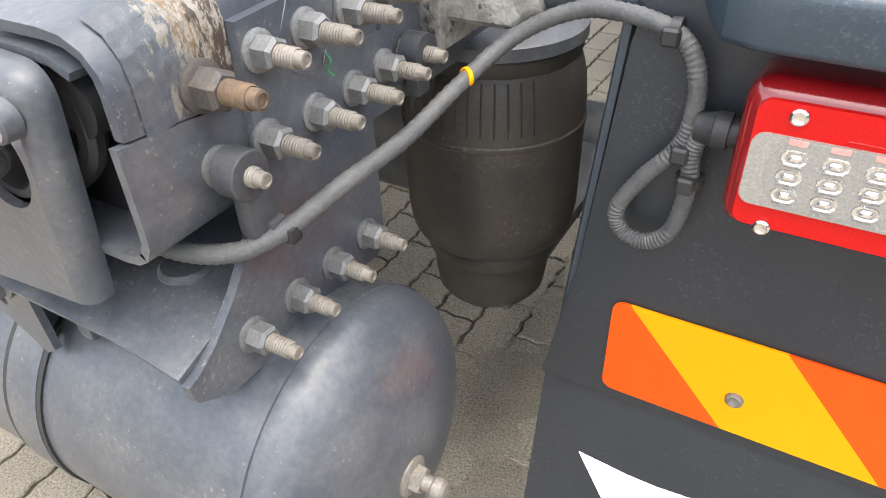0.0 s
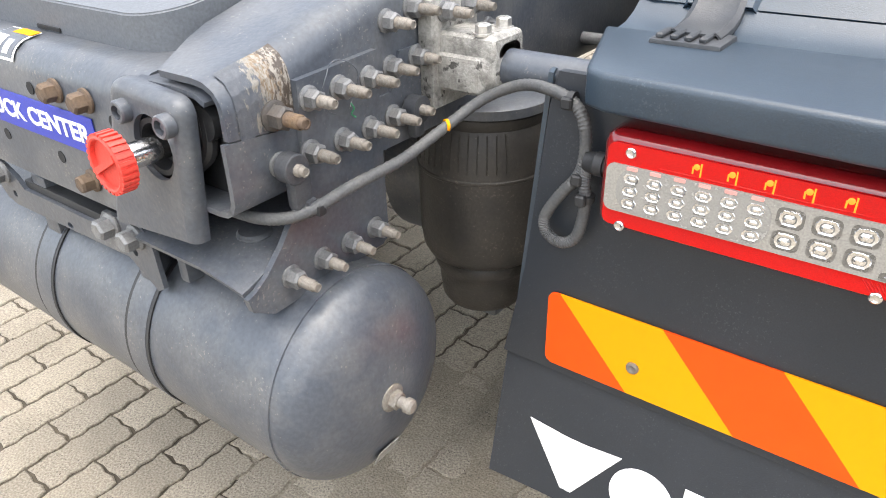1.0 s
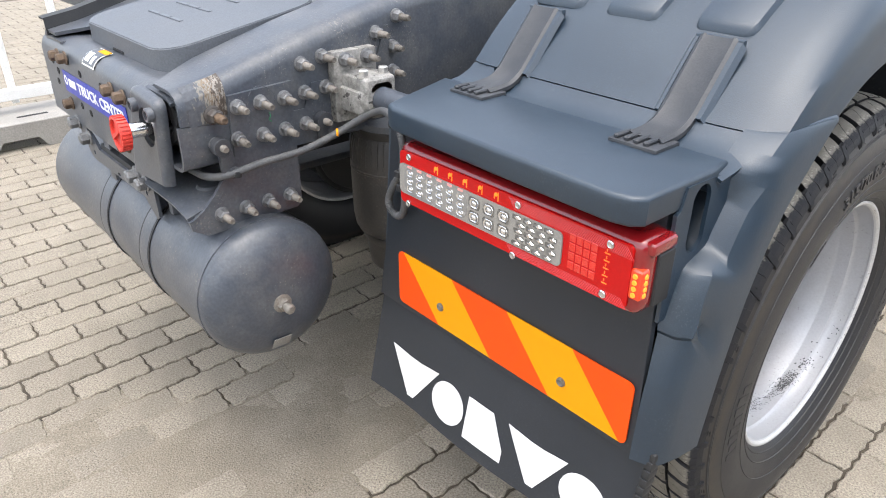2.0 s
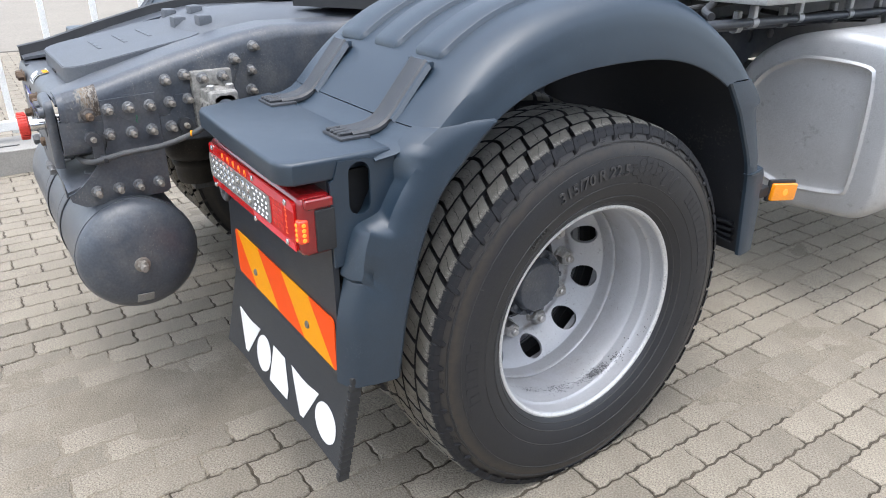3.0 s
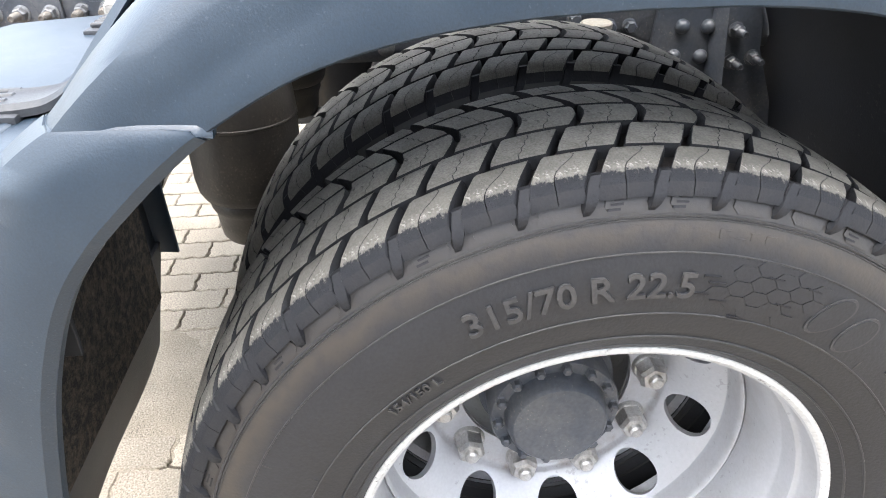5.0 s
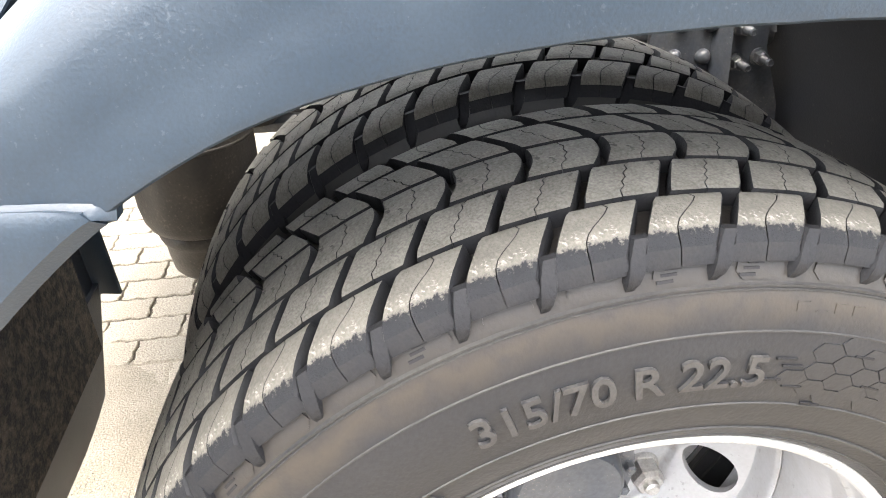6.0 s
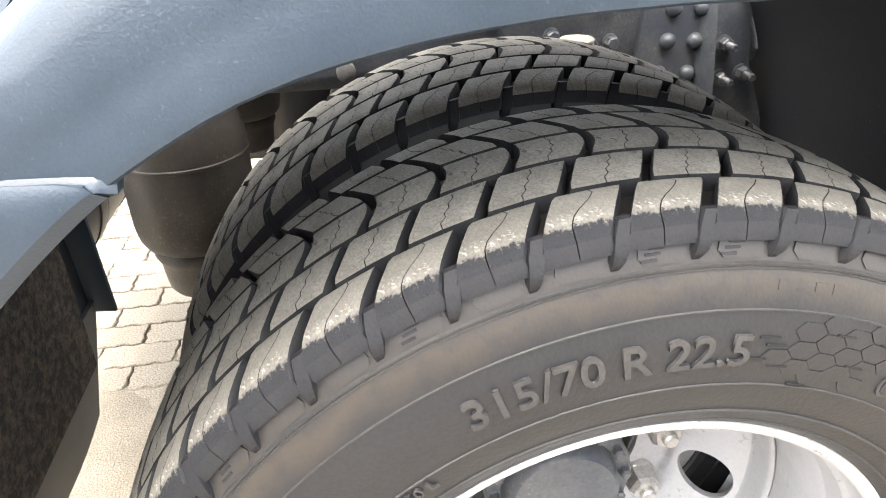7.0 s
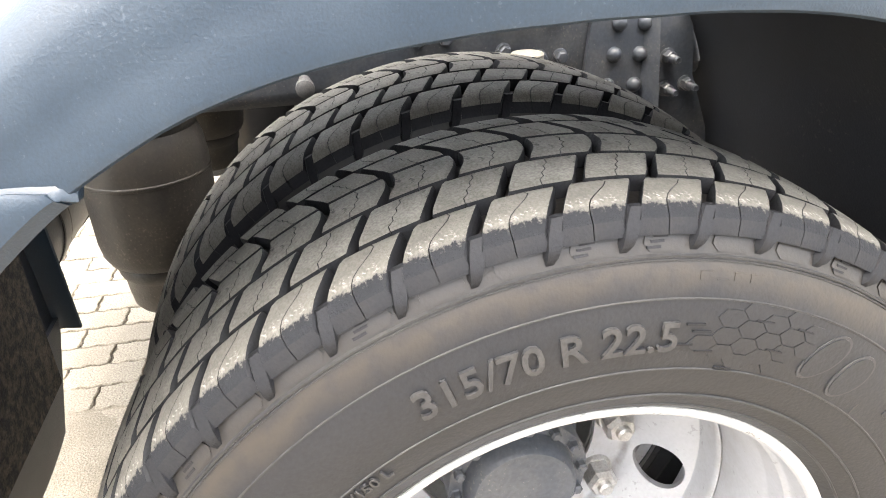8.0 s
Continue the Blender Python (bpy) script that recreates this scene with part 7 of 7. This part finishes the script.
# ---- fence and base ----
fn = thing("yard_fence", (-2.85, 0.5, 0), "white steel bar fence on a grey steel base", "fence")
FX = -2.92
for k in range(26):
    y = -2.2 + 0.30 * k
    bm = bmesh.new()
    box(bm, (FX - 0.018, y - 0.018, 0.2), (FX + 0.018, y + 0.018, 2.3), 0.003, 1)
    part("bar", bm, FENCE, fn)
for z in (0.22, 2.25):
    bm = bmesh.new()
    box(bm, (FX - 0.03, -2.4, z), (FX + 0.03, 5.6, z + 0.06), 0.004, 1)
    part("rail", bm, FENCE, fn)
bs = thing("base_beam", (-2.75, 0.4, 0), "grey steel base beam with slots under the fence", "base beam")
bm = bmesh.new()
plate(bm, [(-2.6, 0.0), (-1.6, 0.0), (-1.55, 0.05), (-1.2, 0.05), (-1.15, 0.0), (-0.9, 0.0), (-0.86, 0.06), (-0.68, 0.06), (-0.64, 0.0), (4.5, 0.0), (4.5, 0.14), (-2.6, 0.14)], [], 0.02, at(-2.68, 0, 0, YZ))
bmesh.ops.recalc_face_normals(bm, faces=bm.faces)
part("front", bm, CONC, bs)
bm = bmesh.new()
box(bm, (-3.05, -2.6, 0.135), (-2.66, 4.5, 0.15), 0.004, 1)
part("deck", bm, CONC, bs)
# dark bars and discs on the deck paint the shade of its openings
for k in range(14):
    bm = bmesh.new()
    y = -2.0 + 0.42 * k
    box(bm, (-2.80, y, 0.1495), (-2.775, y + 0.16, 0.1515), 0.0005, 1)
    part("slot", bm, DARK, bs)
    bm = bmesh.new()
    lathe(bm, [(0.1495, 0.02), (0.1515, 0.02), (0.1515, 0)], 16, at(-2.75, y + 0.26, 0, TOZ))
    part("round_slot", bm, DARK, bs)

# ---- pavers ----
PL, PW, GAP = 0.2155, 0.1065, 0.0075


def paver_outline(seed):
    rnd = random.Random(seed)
    pts = []
    hx, hy = PW / 2 - GAP / 2, PL / 2 - GAP / 2

    def edge(ax, ay, bx, by, n, nx, ny, amp):
        for k in range(n):
            f = k / n
            w = amp * (1 if k % 2 else -1)
            pts.append((ax + (bx - ax) * f + nx * w + rnd.uniform(-0.0014, 0.0014), ay + (by - ay) * f + ny * w + rnd.uniform(-0.0014, 0.0014)))
    edge(-hx, -hy, hx, -hy, 4, 0, 1, 0.0028)
    edge(hx, -hy, hx, hy, 8, 1, 0, 0.0032)
    edge(hx, hy, -hx, hy, 4, 0, 1, 0.0028)
    edge(-hx, hy, -hx, -hy, 8, 1, 0, 0.0032)
    return pts


def paver_mesh(seed):
    bm = bmesh.new()
    P = paver_outline(seed)
    top = [bm.verts.new((x * 0.94, y * 0.97, 0.0)) for x, y in P]
    mid = [bm.verts.new((x, y, -0.003)) for x, y in P]
    low = [bm.verts.new((x, y, -0.012)) for x, y in P]
    bm.faces.new(top)
    n = len(P)
    for k in range(n):
        l = (k + 1) % n
        bm.faces.new((top[k], mid[k], mid[l], top[l]))
        bm.faces.new((mid[k], low[k], low[l], mid[l]))
    bmesh.ops.recalc_face_normals(bm, faces=bm.faces)
    me = bpy.data.meshes.new("paver")
    bm.to_mesh(me)
    bm.free()
    me.materials.append(PAVER)
    return me


paving = thing("paving", (0, 0, 0), "grey-beige interlocking concrete pavers with sandy joints", "paving", kind="structure")
variants = [paver_mesh(i) for i in range(5)]
coords = [np.array([v.co[:] for v in m.vertices]) for m in variants]
polys = [[tuple(p.vertices) for p in m.polygons] for m in variants]
rnd = random.Random(11)
allv, allf, base = [], [], 0
near = 0
for i in range(-84, 40):
    for j in range(-24, 36):
        x = 0.53 + PW * i
        y = -0.888 + PL * (j + (0.5 if i % 2 else 0.0))
        if x < -8.4 or x > 3.4 or y < -4.5 or y > 6.8:
            continue
        v = rnd.randrange(5)
        lift, tx, ty = rnd.uniform(-0.002, 0.001), rnd.uniform(-0.008, 0.008), rnd.uniform(-0.008, 0.008)
        if (-0.55 < x < 1.2 and -1.65 < y < -0.45) or (1.15 < x < 1.75 and -0.4 < y < 1.4):
            p = new("paver", variants[v])
            p.parent = paving
            p.matrix_local = Matrix.Translation((x, y, lift)) @ Euler((tx * 0.6, ty * 0.6, 0)).to_matrix().to_4x4()
            near += 1
        else:
            c = coords[v].copy()
            c[:, 2] += lift + c[:, 0] * ty + c[:, 1] * tx
            c[:, 0] += x
            c[:, 1] += y
            allv.append(c)
            allf += [tuple(q + base for q in f) for f in polys[v]]
            base += len(c)
me = bpy.data.meshes.new("pavers")
me.from_pydata(np.vstack(allv).tolist(), [], allf)
me.materials.append(PAVER)
far = new("pavers", me)
far.parent = paving
far["kind"] = "stuff"

# grit that has drifted over the joints, thickest under and behind the truck
GRIT = material("drifted_grit", (0.205, 0.177, 0.136), 0.9, 0.0, (0.285, 0.25, 0.197), 0.8, 6, 220, 0.9, 0, 0, 0.35, 0.85, (0.08, 0.068, 0.052), 170, 2.4)


def drift_noise(n, m, cell, seed):
    """Smooth value noise on an n by m grid, one knot every so many cells."""
    g = np.random.RandomState(seed).rand(n // cell + 3, m // cell + 3)
    u, v = np.arange(n) / cell, np.arange(m) / cell
    a, b = u.astype(int), v.astype(int)
    fu, fv = (u - a)[:, None], (v - b)[None, :]
    fu, fv = fu * fu * (3 - 2 * fu), fv * fv * (3 - 2 * fv)
    return (g[a][:, b] * (1 - fu) + g[a + 1][:, b] * fu) * (1 - fv) + (g[a][:, b + 1] * (1 - fu) + g[a + 1][:, b + 1] * fu) * fv


STEP = 0.02
gx, gy = np.arange(-3.4, 3.3, STEP), np.arange(-3.2, 4.4, STEP)
nx, ny = len(gx), len(gy)
level = 0.45 * drift_noise(nx, ny, 34, 1) + 0.3 * drift_noise(nx, ny, 13, 2) + 0.17 * drift_noise(nx, ny, 5, 3) + 0.08 * drift_noise(nx, ny, 2, 4)
X, Y = np.meshgrid(gx, gy, indexing="ij")
# two strips along the wheel tracks: one between the wheels and the rails, a thin one outside the tyre
track = np.exp(-((X - 0.17) / 0.33) ** 4 - ((Y + 0.7) / 1.15) ** 4) + 0.45 * np.exp(-((X - 1.27) / 0.1) ** 2 - ((Y - 0.75) / 0.8) ** 4)
level += 0.25 * track - 0.1
high = np.clip((level - 0.5) / 0.14, 0, 1)
heap = np.exp(-((X - 0.18) / 0.3) ** 2 - ((Y + 0.5) / 0.6) ** 2)
Z = -0.0085 + (0.0075 + 0.0022 * heap) * high + 0.0007 * (drift_noise(nx, ny, 2, 9) - 0.5)
pts = np.stack([X, Y, Z], -1).reshape(-1, 3)
k = (np.arange(nx - 1)[:, None] * ny + np.arange(ny - 1)[None, :]).ravel()
quads = np.stack([k, k + ny, k + ny + 1, k + 1], -1)
me = bpy.data.meshes.new("drifted_grit")
me.from_pydata(pts.tolist(), [], quads.tolist())
for f in me.polygons:
    f.use_smooth = True
me.materials.append(GRIT)
grit = tagged(new("drifted_grit", me), "thin beige grit drifted over the paving joints", "grit", "", "stuff")
